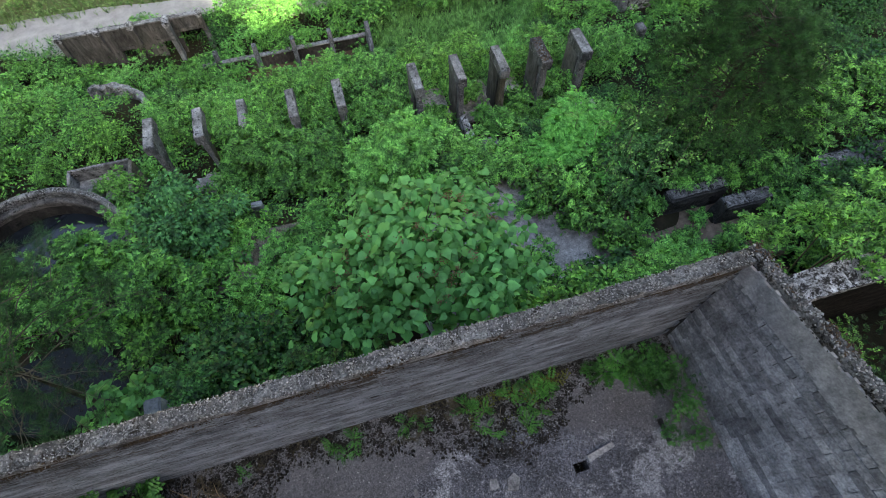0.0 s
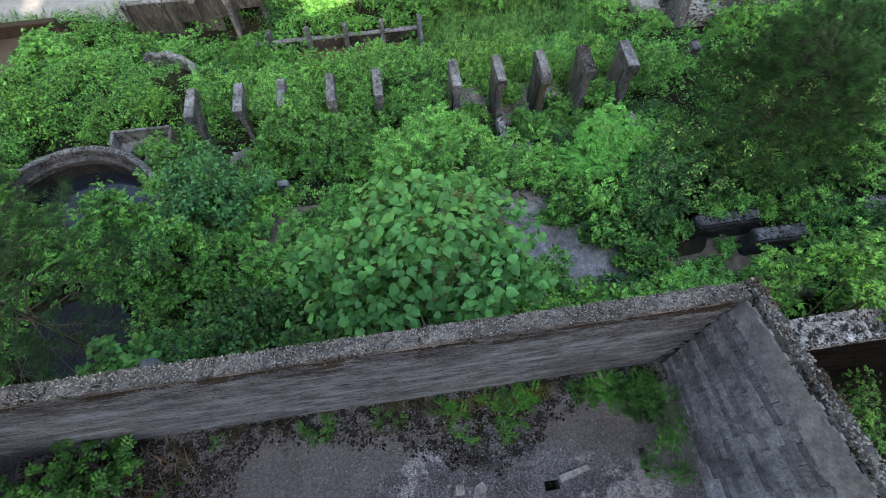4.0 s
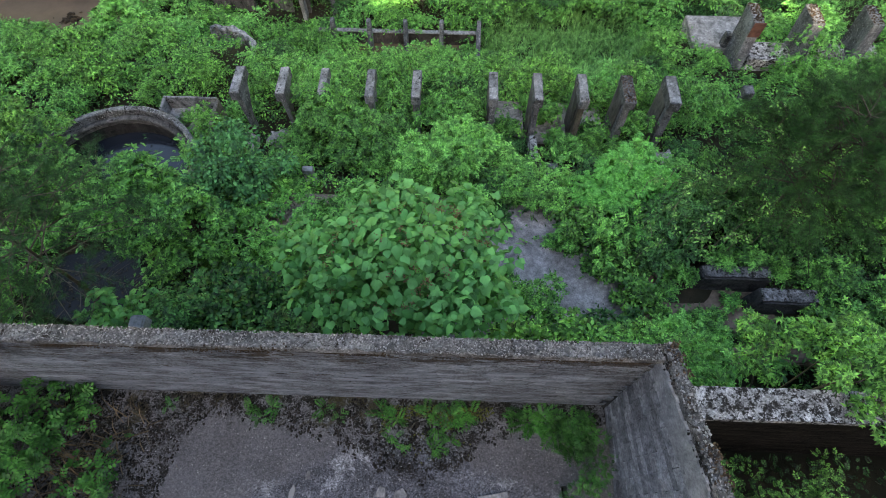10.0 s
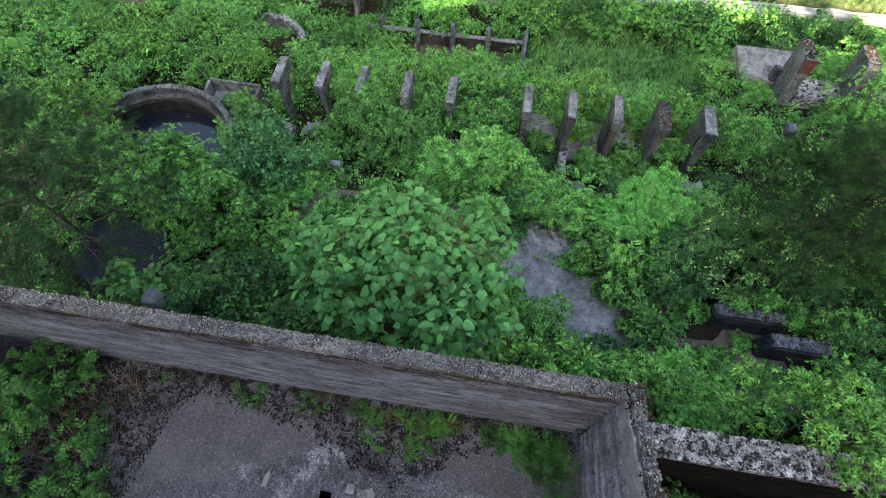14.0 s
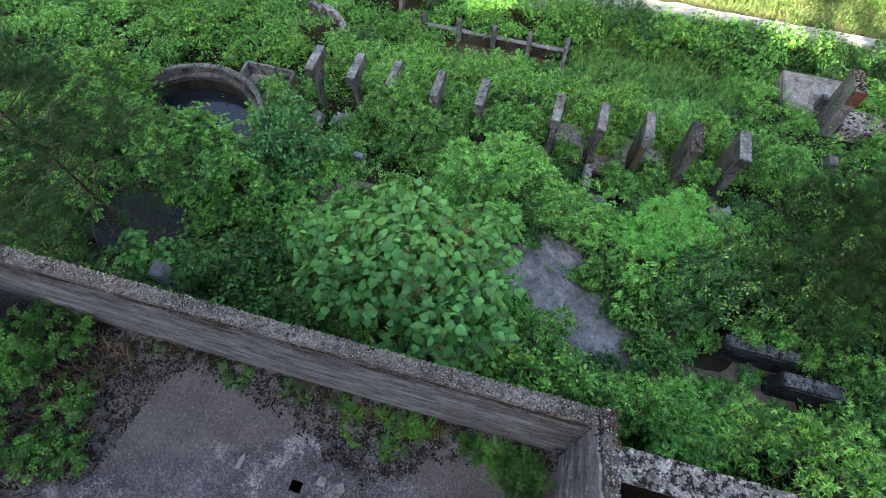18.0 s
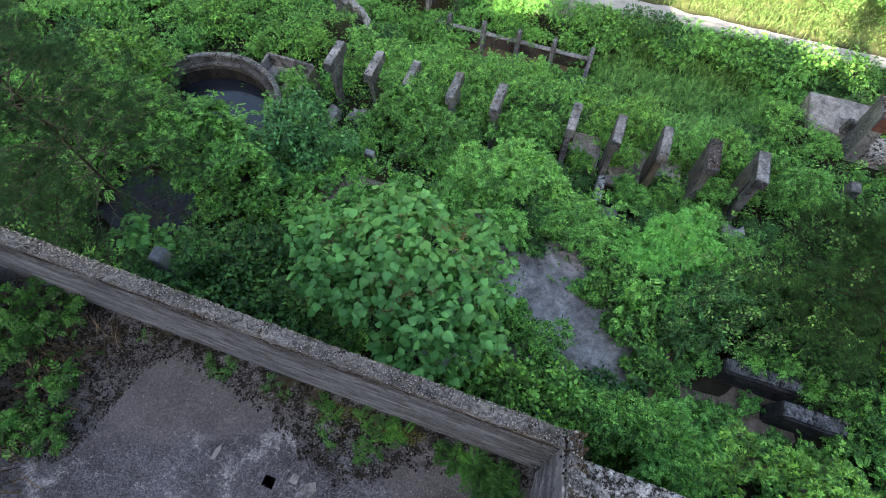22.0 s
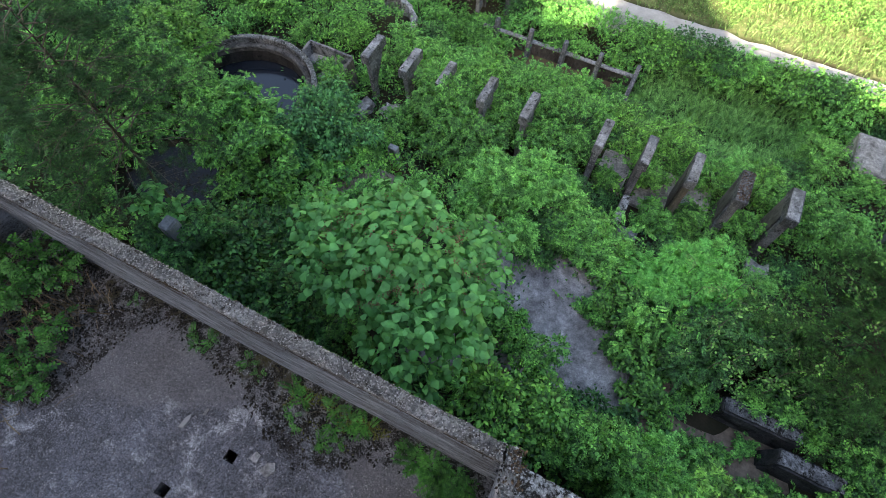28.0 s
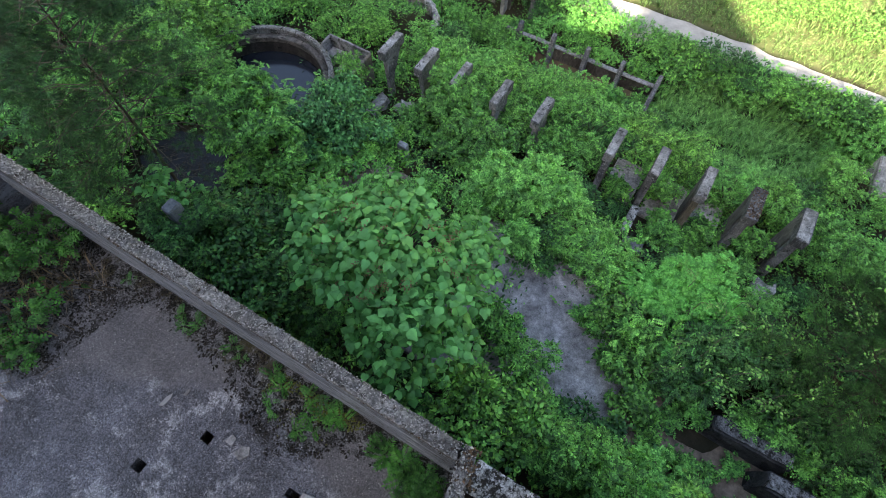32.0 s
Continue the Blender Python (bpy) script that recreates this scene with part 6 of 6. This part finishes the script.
lobed_tree("room_shrub", -4.35, -0.95, [(0, 0, 12.75, 0.4, 0.28), (0.75, -0.35, 12.5, 0.32, 0.22), (-0.6, 0.3, 12.8, 0.42, 0.3), (0.15, 0.55, 12.6, 0.38, 0.25), (-0.4, -0.7, 12.75, 0.45, 0.3), (0.5, -0.9, 12.6, 0.4, 0.28), (1.05, -0.85, 12.4, 0.28, 0.2), (-0.8, -1.3, 12.8, 0.45, 0.3), (0.3, -1.5, 12.7, 0.42, 0.3), (-0.3, -2.1, 12.7, 0.45, 0.3), (-0.6, -2.8, 12.75, 0.45, 0.3), (0.15, -2.7, 12.6, 0.35, 0.25), (-0.7, -3.5, 12.8, 0.5, 0.3)],
           ROUND3, 0.15, 1900, M_FERN, "green shrub spreading over the floor", "shrub", FLOOR_Z, trunk=0.015, up=1.2)
lobed_tree("corner_shrub", 3.1, -1.05, [(0, 0, 12.45, 0.24, 0.2), (0.1, 0.35, 12.5, 0.24, 0.18), (-0.1, -0.3, 12.38, 0.22, 0.16), (0.05, 0.65, 12.42, 0.24, 0.18), (0.14, -0.5, 12.33, 0.16, 0.13), (-0.3, 0.55, 12.3, 0.14, 0.1)],
           PINN3, 0.055, 900, M_FERN, "small-leaved weed growing along the east wall", "weed", FLOOR_Z, trunk=0.008, up=1.2)


def fern(x, y, r, n, label="green fern growing from the wall's foot"):
    root = tagged(new("fern"), label, "fern", "ferns along the wall")
    root.location = (x, y, FLOOR_Z)
    a = np.arange(n) * 2.4 + rng.uniform(-0.4, 0.4, n)
    ahead = np.stack([np.cos(a), np.sin(a) - 0.35, rng.uniform(0.3, 0.8, n)], -1)
    v, f = scatter(FERN, rng.normal(size=(n, 3)) * (0.03, 0.03, 0.0), ahead, np.array([(0, 0, 1.0)]).repeat(n, 0), r * rng.uniform(0.75, 1.15, n))
    part("fronds", big_mesh("fronds", v, f, M_FERN), root)


for x, y, r, n in ((-2.9, -0.2, 0.09, 6), (-1.7, -0.22, 0.12, 6), (-1.35, -0.2, 0.13, 7), (-1.5, -0.38, 0.08, 6), (-0.6, -0.2, 0.12, 6), (-0.35, -0.3, 0.08, 6), (0.25, -0.2, 0.14, 8), (0.5, -0.3, 0.15, 7), (0.42, -0.55, 0.1, 6), (0.62, -0.72, 0.09, 6), (0.95, -0.22, 0.17, 9), (1.12, -0.42, 0.13, 7), (1.3, -0.26, 0.16, 7), (1.5, -0.2, 0.17, 7), (1.05, -0.68, 0.12, 7), (1.28, -0.6, 0.1, 6), (2.2, -0.22, 0.15, 8), (2.4, -0.3, 0.19, 9), (2.62, -0.24, 0.2, 9), (2.8, -0.4, 0.22, 11), (3.05, -0.3, 0.22, 10), (3.15, -0.55, 0.2, 8), (2.95, -0.6, 0.16, 8)):
    fern(x, y, r * 1.3, n + 1)

# dry twigs trailing on the floor
limbs = []
for k in range(12):
    p = Vector((rng.uniform(-3.6, -3.0), rng.uniform(-2.4, -1.5), FLOOR_Z + 0.02))
    d = Vector((rng.uniform(-0.2, 1.0), rng.uniform(-0.5, 0.5), rng.uniform(0, 0.15))) * rng.uniform(0.2, 0.7)
    limbs.append(([p, p + d * 0.5 + Vector((0, 0, 0.05)), p + d], [0.004, 0.003, 0.002]))
for k in range(14):
    p = Vector((rng.uniform(0.0, 1.0), rng.uniform(-0.5, -0.2), FLOOR_Z + 0.02))
    d = Vector(rng.normal(size=3)) * 0.2
    limbs.append(([p, p + d * 0.5, Vector((p.x + d.x, p.y + d.y, FLOOR_Z + 0.02))], [0.005, 0.004, 0.003]))
tagged(new("dry_twigs", tubes_mesh("dry_twigs", limbs, M_TWIG, 4)), "dry brown twigs lying on the floor", "twigs", kind="stuff")
n = 620
at = np.stack([rng.normal(-3.85, 0.4, n), rng.uniform(-3.2, -0.3, n), np.full(n, FLOOR_Z)], -1)
a = rng.uniform(0, 6.28, n)
v, f = scatter(BLADE, at, np.stack([np.cos(a) * 0.6, np.sin(a) * 0.6, np.full(n, 0.7)], -1), np.array([(0, 0, 1.0)]).repeat(n, 0), rng.uniform(0.25, 0.5, n))
tagged(new("grass_tuft", big_mesh("grass_tuft", v, f, M_DRY)), "dry grass tuft on the room's floor", "grass", kind="stuff")


# ---- shrubs that cover the hillside ----
CLEAR = [(-10.0, 20.9, 0.7), (-11.3, 21.5, 0.7), (-9.3, 19.7, 0.7), (7.9, 4.2, 0.9), (9.0, 4.1, 0.9), (10.0, 3.9, 0.9), (8.6, 3.1, 0.7), (3.8, 4.8, 1.6), (2.5, 6.3, 0.7), (5.0, 3.6, 1.3), (-4.0, 6.4, 0.6), (-2.4, 6.9, 0.75), (-3.4, 6.0, 0.6), (8.7, 3.75, 0.6), (10.2, 3.5, 0.45), (-11.4, 9.25, 3.2), (-9.0, 3.8, 1.6), (-7.9, 3.4, 0.7), (14.9, 17.2, 0.6), (-9.3, 12.1, 0.9), (3.5, 13.4, 0.5), (5.4, 12.9, 1.1), (4.4, 11.6, 0.8), (7.2, 11.6, 0.7), (5.6, 11.6, 0.6), (13.4, 19.3, 1.5), (14.2, 17.4, 0.5),
         (-6.7, 11.2, 0.4), (4.7, 10.1, 0.5), (9.4, 10.8, 0.7), (-0.2, 2.6, 0.9), (-9.5, 18.2, 0.55), (-10.9, 27.2, 1.2), (-8.3, 27.3, 1.0), (-12.8, 27.5, 0.9)]
LOW = [(16.0, 15.8, 1.7), (18.6, 15.8, 1.6), (14.3, 15.9, 1.2), (-3.6, 7.5, 0.9), (-11.0, 18.6, 1.6), (-6.6, 12.0, 1.0), (12.4, 17.3, 1.4), (11.4, 18.6, 1.2), (13.0, 15.9, 1.0), (12.9, 21.2, 1.2), (-8.9, 4.0, 2.0), (5.6, 3.4, 1.0), (9.2, 3.2, 1.5), (8.8, 5.2, 0.9), (10.4, 4.6, 0.9)]
KINDS = [("shrub", "leafy green shrub on the terraced hillside", [plant_meshes(rng, 1.0, 1.25, ROUND3, 0.165, 560, M_LEAF) for _ in range(3)], [plant_meshes(rng, 1.0, 1.25, PINN3, 0.125, 680, M_LEAF) for _ in range(3)]),
         ("sapling_shrub", "bright green shrub with feathery leaves", [plant_meshes(rng, 1.0, 1.3, LOCUST, 0.235, 270, M_LEAF_LIGHT) for _ in range(2)], [plant_meshes(rng, 1.0, 1.3, PINN3, 0.125, 640, M_LEAF_LIGHT) for _ in range(3)]),
         ("dark_shrub", "dark green shrub with small oval leaves", [plant_meshes(rng, 1.0, 1.2, DIAMOND, 0.11, 4200, M_LEAF_DARK, lobes=12) for _ in range(2)], [plant_meshes(rng, 1.0, 1.2, DIAMOND, 0.10, 3000, M_LEAF_DARK, lobes=12) for _ in range(2)]),
         ("weed_clump", "tall green weeds among the ruins", [plant_meshes(rng, 0.9, 1.1, DIAMOND, 0.12, 3600, M_LEAF, lobes=14) for _ in range(2)], [plant_meshes(rng, 0.9, 1.1, DIAMOND, 0.10, 2900, M_LEAF, lobes=14) for _ in range(2)])]
placed = 0
for y0, wide in [(v, 0) for v in np.arange(0.7, 16.0, 1.75)] + [(v, 1) for v in np.arange(1.5, 29.6, 2.3)]:
    for x0 in np.arange(-34, 34, 1.95 if wide else 1.9):
        x, y = x0 + rng.uniform(-0.7, 0.7), y0 + rng.uniform(-0.6, 0.6)
        if (wide == (abs(x) < 13.5 and y < 15.5)) or abs(x) > min(13.5 + 0.85 * y, 33) or y > 26 and abs(x) > 26:
            continue
        if any((x - a) ** 2 + (y - b) ** 2 < c * c for a, b, c in CLEAR):
            continue
        low = any((x - a) ** 2 + (y - b) ** 2 < c * c for a, b, c in LOW)
        if 3.2 < x < 12.5 and 18.5 < y < 27.5 or x < -16.9 and 22.6 < y < 27.4 or -5.4 < x < 3.2 and 24.3 < y < 26.4 or x < -12.5 and y > 28.3:
            continue
        k = int(np.clip(1.5 + 2.4 * noise.noise(Vector((x * 0.23, y * 0.23, 4.0))) + rng.normal() * 0.8 + (0.5 if x < -14 else 0.0), 0, 3))
        if x < -9 and y > 12:
            k = int(rng.choice([0, 0, 1, 3, 3]))
        if x > 10.5 and 3 < y < 13:
            k = 2 if rng.random() < 0.75 else 0
        if 6.2 < x < 10.6 and 4.6 < y < 8.4:
            k = 2
        name, label, fine, coarse = KINDS[k]
        meshes = fine if y < 8 and abs(x) < 13 else coarse
        s = rng.uniform(0.75, 1.3) * (0.45 if low else 1.45 if wide else 0.75 if 11.2 < y < 14.5 else 1.0)
        if placed < 390:
            make_plant(name, meshes[placed % len(meshes)], x, y, gz(x, y) - 0.05, rng.uniform(0, 6), s, label, "shrub", "hillside shrubs", tall=rng.uniform(0.8, 1.25) * (0.85 if wide else 1.0))
        placed += 1


for x, y in ((10.4, 14.7), (11.2, 14.3), (12.0, 14.8), (12.9, 14.3), (13.8, 14.8), (14.8, 14.4), (15.8, 14.0), (11.6, 15.7), (12.8, 15.6), (10.2, 15.9), (16.9, 14.0), (11.0, 16.8), (11.5, 17.7), (12.3, 16.9), (13.1, 17.2), (11.4, 18.9), (12.6, 17.7), (11.3, 19.9)):
    name, label, fine, coarse = KINDS[int(rng.integers(0, 2)) if rng.random() < 0.7 else 3]
    make_plant(name, coarse[0], x, y, gz(x, y) - 0.15, rng.uniform(0, 6), rng.uniform(0.75, 1.0), label, "shrub", "hillside shrubs", tall=0.8)

for x, y, s in ((15.4, 16.5, 0.75), (16.4, 16.8, 0.9), (17.4, 16.8, 1.1), (18.4, 16.8, 1.15), (19.4, 16.8, 1.15), (17.6, 18.9, 1.0), (15.4, 19.1, 0.8), (16.0, 16.2, 0.8), (17.2, 16.3, 0.85), (18.6, 16.2, 0.9), (14.9, 16.0, 0.6), (14.2, 16.4, 0.5), (19.9, 16.4, 0.9)):
    name, label, fine, coarse = KINDS[int(rng.integers(0, 2)) if rng.random() < 0.8 else 3]
    make_plant(name, coarse[0], x, y, gz(x, y) - 0.1, rng.uniform(0, 6), s, label, "shrub", "hillside shrubs", tall=0.9)


# ---- low growth ----
def carpet(name, x0, x1, y0, y1, per_m2, template, size, leaf, label, category, lift=0.25, avoid=True, keep_fn=None, up=0.9, aim=0.3):
    n = int((x1 - x0) * (y1 - y0) * per_m2)
    p = np.stack([rng.uniform(x0, x1, n), rng.uniform(y0, y1, n)], -1)
    keep = np.ones(n, bool)
    if avoid:
        for a, b, c in CLEAR:
            keep &= (p[:, 0] - a) ** 2 + (p[:, 1] - b) ** 2 > (c * 0.92) ** 2 * rng.uniform(0.6, 1.3, n)
    if keep_fn is not None:
        keep &= keep_fn(p[:, 0], p[:, 1])
    p = p[keep]
    n = len(p)
    hump = np.array([noise.noise(Vector((a * 0.8, b * 0.8, 9.0))) for a, b in p])
    z = ground_z(p[:, 0], p[:, 1]) + np.abs(rng.normal(0, lift, n)) + lift * 1.2 * np.clip(hump + 0.2, 0, 1)
    a = rng.uniform(0, 6.28, n)
    ahead = np.stack([np.cos(a), np.sin(a), np.full(n, aim) + rng.normal(0, 0.2, n)], -1)
    face = np.array([(0, 0, up)]) + rng.normal(size=(n, 3)) * 0.5
    v, f = scatter(template, np.column_stack([p, z]), ahead, face, size * rng.uniform(0.6, 1.4, n))
    return tagged(new(name, big_mesh(name, v, f, leaf)), label, category, kind="stuff")


def grass_tuft(n):
    """Blades that arch outward from one root; x points up when the tuft is laid with its aim upward."""
    vs, fs = [], []
    for i in range(n):
        a, lean, s = rng.uniform(0, 6.28), rng.uniform(0.15, 0.75), rng.uniform(0.6, 1.1)
        c, d = math.cos(a), math.sin(a)
        o = len(vs)
        for t, w in ((0.0, 0.014), (0.5, 0.02), (0.85, 0.012)):
            out = lean * s * t * t
            up = s * (t - 0.25 * lean * t * t)
            vs += [(up, out * c - w * d, out * d + w * c), (up, out * c + w * d, out * d - w * c)]
        out = lean * s * 1.15
        vs.append((s * (0.9 - 0.35 * lean), out * c, out * d))
        fs += [(o, o + 1, o + 3), (o, o + 3, o + 2), (o + 2, o + 3, o + 5), (o + 2, o + 5, o + 4), (o + 4, o + 5, o + 6)]
    return np.array(vs), np.array(fs)


def hill(x, y):
    return (np.abs(x) < np.minimum(13.5 + 0.85 * y, 33)) & ~((x < -17.4) & (y > 23.5) & (y < 27.3)) & ~((x > -9.5) & (x < 2.5) & (y > 24.7) & (y < 26.2)) & (y < 30.6)


carpet("undergrowth", -33, 33, 0.3, 30.4, 38, DIAMOND, 0.135, M_LEAF, "mixed low leafy undergrowth covering the hillside", "undergrowth", 0.3, keep_fn=hill)
# The dark leaf colour stands in for shade between the shrubs.
carpet("dark_undergrowth", -33, 33, 0.3, 30.4, 34, DIAMOND, 0.17, M_LEAF_DARK, "low leafy undergrowth, coloured dark for the shade in the gaps", "undergrowth", 0.22, keep_fn=hill)
carpet("pit_undergrowth", 3.8, 13, -4.2, -0.2, 70, PINN3, 0.11, M_LEAF_PIT, "weeds covering the bottom of the pit, coloured dark for its shade", "undergrowth", 0.3, avoid=False)
carpet("fern_undergrowth", -16, 18, 0.3, 24, 5, PINN3, 0.3, M_LEAF, "feathered low plants between the shrubs", "undergrowth", 0.3, keep_fn=hill)
TUFT = grass_tuft(18)
SMALL_TUFT = grass_tuft(8)
carpet("tall_grass", 2.8, 13.5, 17.5, 29.5, 19, TUFT, 0.78, M_GRASS, "tall arching green grass on the lower slope", "grass", 0.05, avoid=False, keep_fn=lambda x, y: ((x - 5.1) ** 2 + (y - 24.4) ** 2 > 0.2) & ((x - 6.9) ** 2 + (y - 24.0) ** 2 > 0.25) & ((x - 8.5) ** 2 + (y - 24.0) ** 2 > 0.2) & ((x < 11.2) | (y > 21.0)), aim=6.0)
carpet("litter", -12, 17, 0.3, 14, 6, DIAMOND, 0.07, M_DRY, "fallen brown leaves on bare ground", "leaf litter", 0.02, avoid=False)
carpet("verge_grass", -32, 32, 28.6, 30.9, 12, SMALL_TUFT, 0.5, M_GRASS, "green grass on the road's near verge", "grass", 0.05, avoid=False, aim=6.0)
carpet("meadow_grass", -28, 28, 32.2, 39, 13, SMALL_TUFT, 0.55, M_GRASS_SUN, "sunlit yellow-green meadow beyond the road", "grass", 0.05, avoid=False, aim=6.0, keep_fn=lambda x, y: (y < 34.6) | (x > 1))
carpet("meadow_herbs", -28, 28, 32.6, 41, 50, DIAMOND, 0.17, M_GRASS_SUN, "sunlit leafy herbs in the meadow", "herbs", 0.25, avoid=False, keep_fn=lambda x, y: (y < 34.6) | (x > 1))

# ---- unseen wooded ridge, added behind to shade the ruins and dapple the meadow ----
pts, way = [], []
for k in range(130):
    x, y = rng.uniform(-80, 60), rng.uniform(-54, -50)
    if rng.random() > (1.0 if x < -8 else 0.0 if x < 1 else 0.45 if x < 7 else 0.12):
        continue
    h = rng.uniform(5, 9) if x < -9 else rng.uniform(2, 5)
    b = gz(x, y)
    m = 60
    f = rng.random(m)
    a = rng.uniform(0, 6.28, m)
    r = (1 - f) * h * 0.33 + 0.3
    pts.append(np.stack([x + np.cos(a) * r, y + np.sin(a) * r, b + h * (0.1 + 0.9 * f)], -1))
    way.append(np.stack([np.cos(a), np.sin(a), np.full(m, -0.3)], -1))
pts, way = np.concatenate(pts), np.concatenate(way)
v, f = scatter(OVATE, pts, way, np.array([(0, 0, 1.0)]).repeat(len(pts), 0), rng.uniform(1.2, 2.4, len(pts)))
tagged(new("ridge_wood", big_mesh("ridge_wood", v, f, M_LEAF_DARK)), "unseen wood added on the crest of the hill behind to cast shade", "wood", kind="stuff")

# ---- blocks of the room's walls ----
def block_mesh(w, h, d, seed, material=M_WALL, worn=0.006):
    return bm_mesh("block", box_bm(-w / 2, w / 2, -d / 2, d / 2, -h / 2, h / 2, worn, worn * 0.6, 0, seed), material)


COURSE, LONG = 0.139, 0.40
east_blocks = [block_mesh(LONG - 0.004, COURSE - 0.006, 0.06, i) for i in range(5)]
east_half = block_mesh(LONG / 2 - 0.004, COURSE - 0.006, 0.06, 9)


def lay_block(me, y, z, loose):
    """One block on the twisted face, turned and tilted to lie along it."""
    turn = math.degrees(math.atan2(east_x(y - 0.2, z) - east_x(y + 0.2, z), 0.4))
    tilt = math.degrees(math.atan2(east_x(y, z + 0.1) - east_x(y, z - 0.1), 0.2))
    m = pose(east_x(y, z) + 0.03 + loose * rng.uniform(-0.008, 0.006), y, z) @ pose(0, 0, 0, 0, tilt, 0) @ pose(0, 0, 0, 0, 0, 90 + turn + loose * rng.uniform(-0.9, 0.9)) @ pose(0, 0, 0, 0, loose * rng.uniform(-0.6, 0.6), 0)
    part("block", me, wall_e, m=m)


count = 0
for c in range(19):
    z = FLOOR_Z + 0.075 + c * COURSE
    y = -0.06 - (LONG / 2 if c % 2 else 0)
    if c % 2:
        lay_block(east_half, -0.06 - LONG / 4, z, 0.0)
    while y > -5.2:
        lay_block(east_blocks[count % 5], y - LONG / 2, z, 1.0)
        y -= LONG
        count += 1
BOARD = 0.186
board_meshes = [block_mesh(0.45 - 0.005, BOARD - 0.006, 0.03, 20 + i, M_WALL_N, 0.004) for i in range(5)]
for c in range(14):
    z = FLOOR_Z + 0.1 + c * BOARD
    x = -5.45 + (0.225 if c % 2 else 0.0)
    while x < 3.2:
        part("board_face", board_meshes[count % 5], wall_n, m=pose(x + 0.225, -0.008 - 0.085 * (z - FLOOR_Z) / 2.8 + rng.uniform(-0.0015, 0.001), z, 1.74, 0, 0))
        x += 0.45
        count += 1
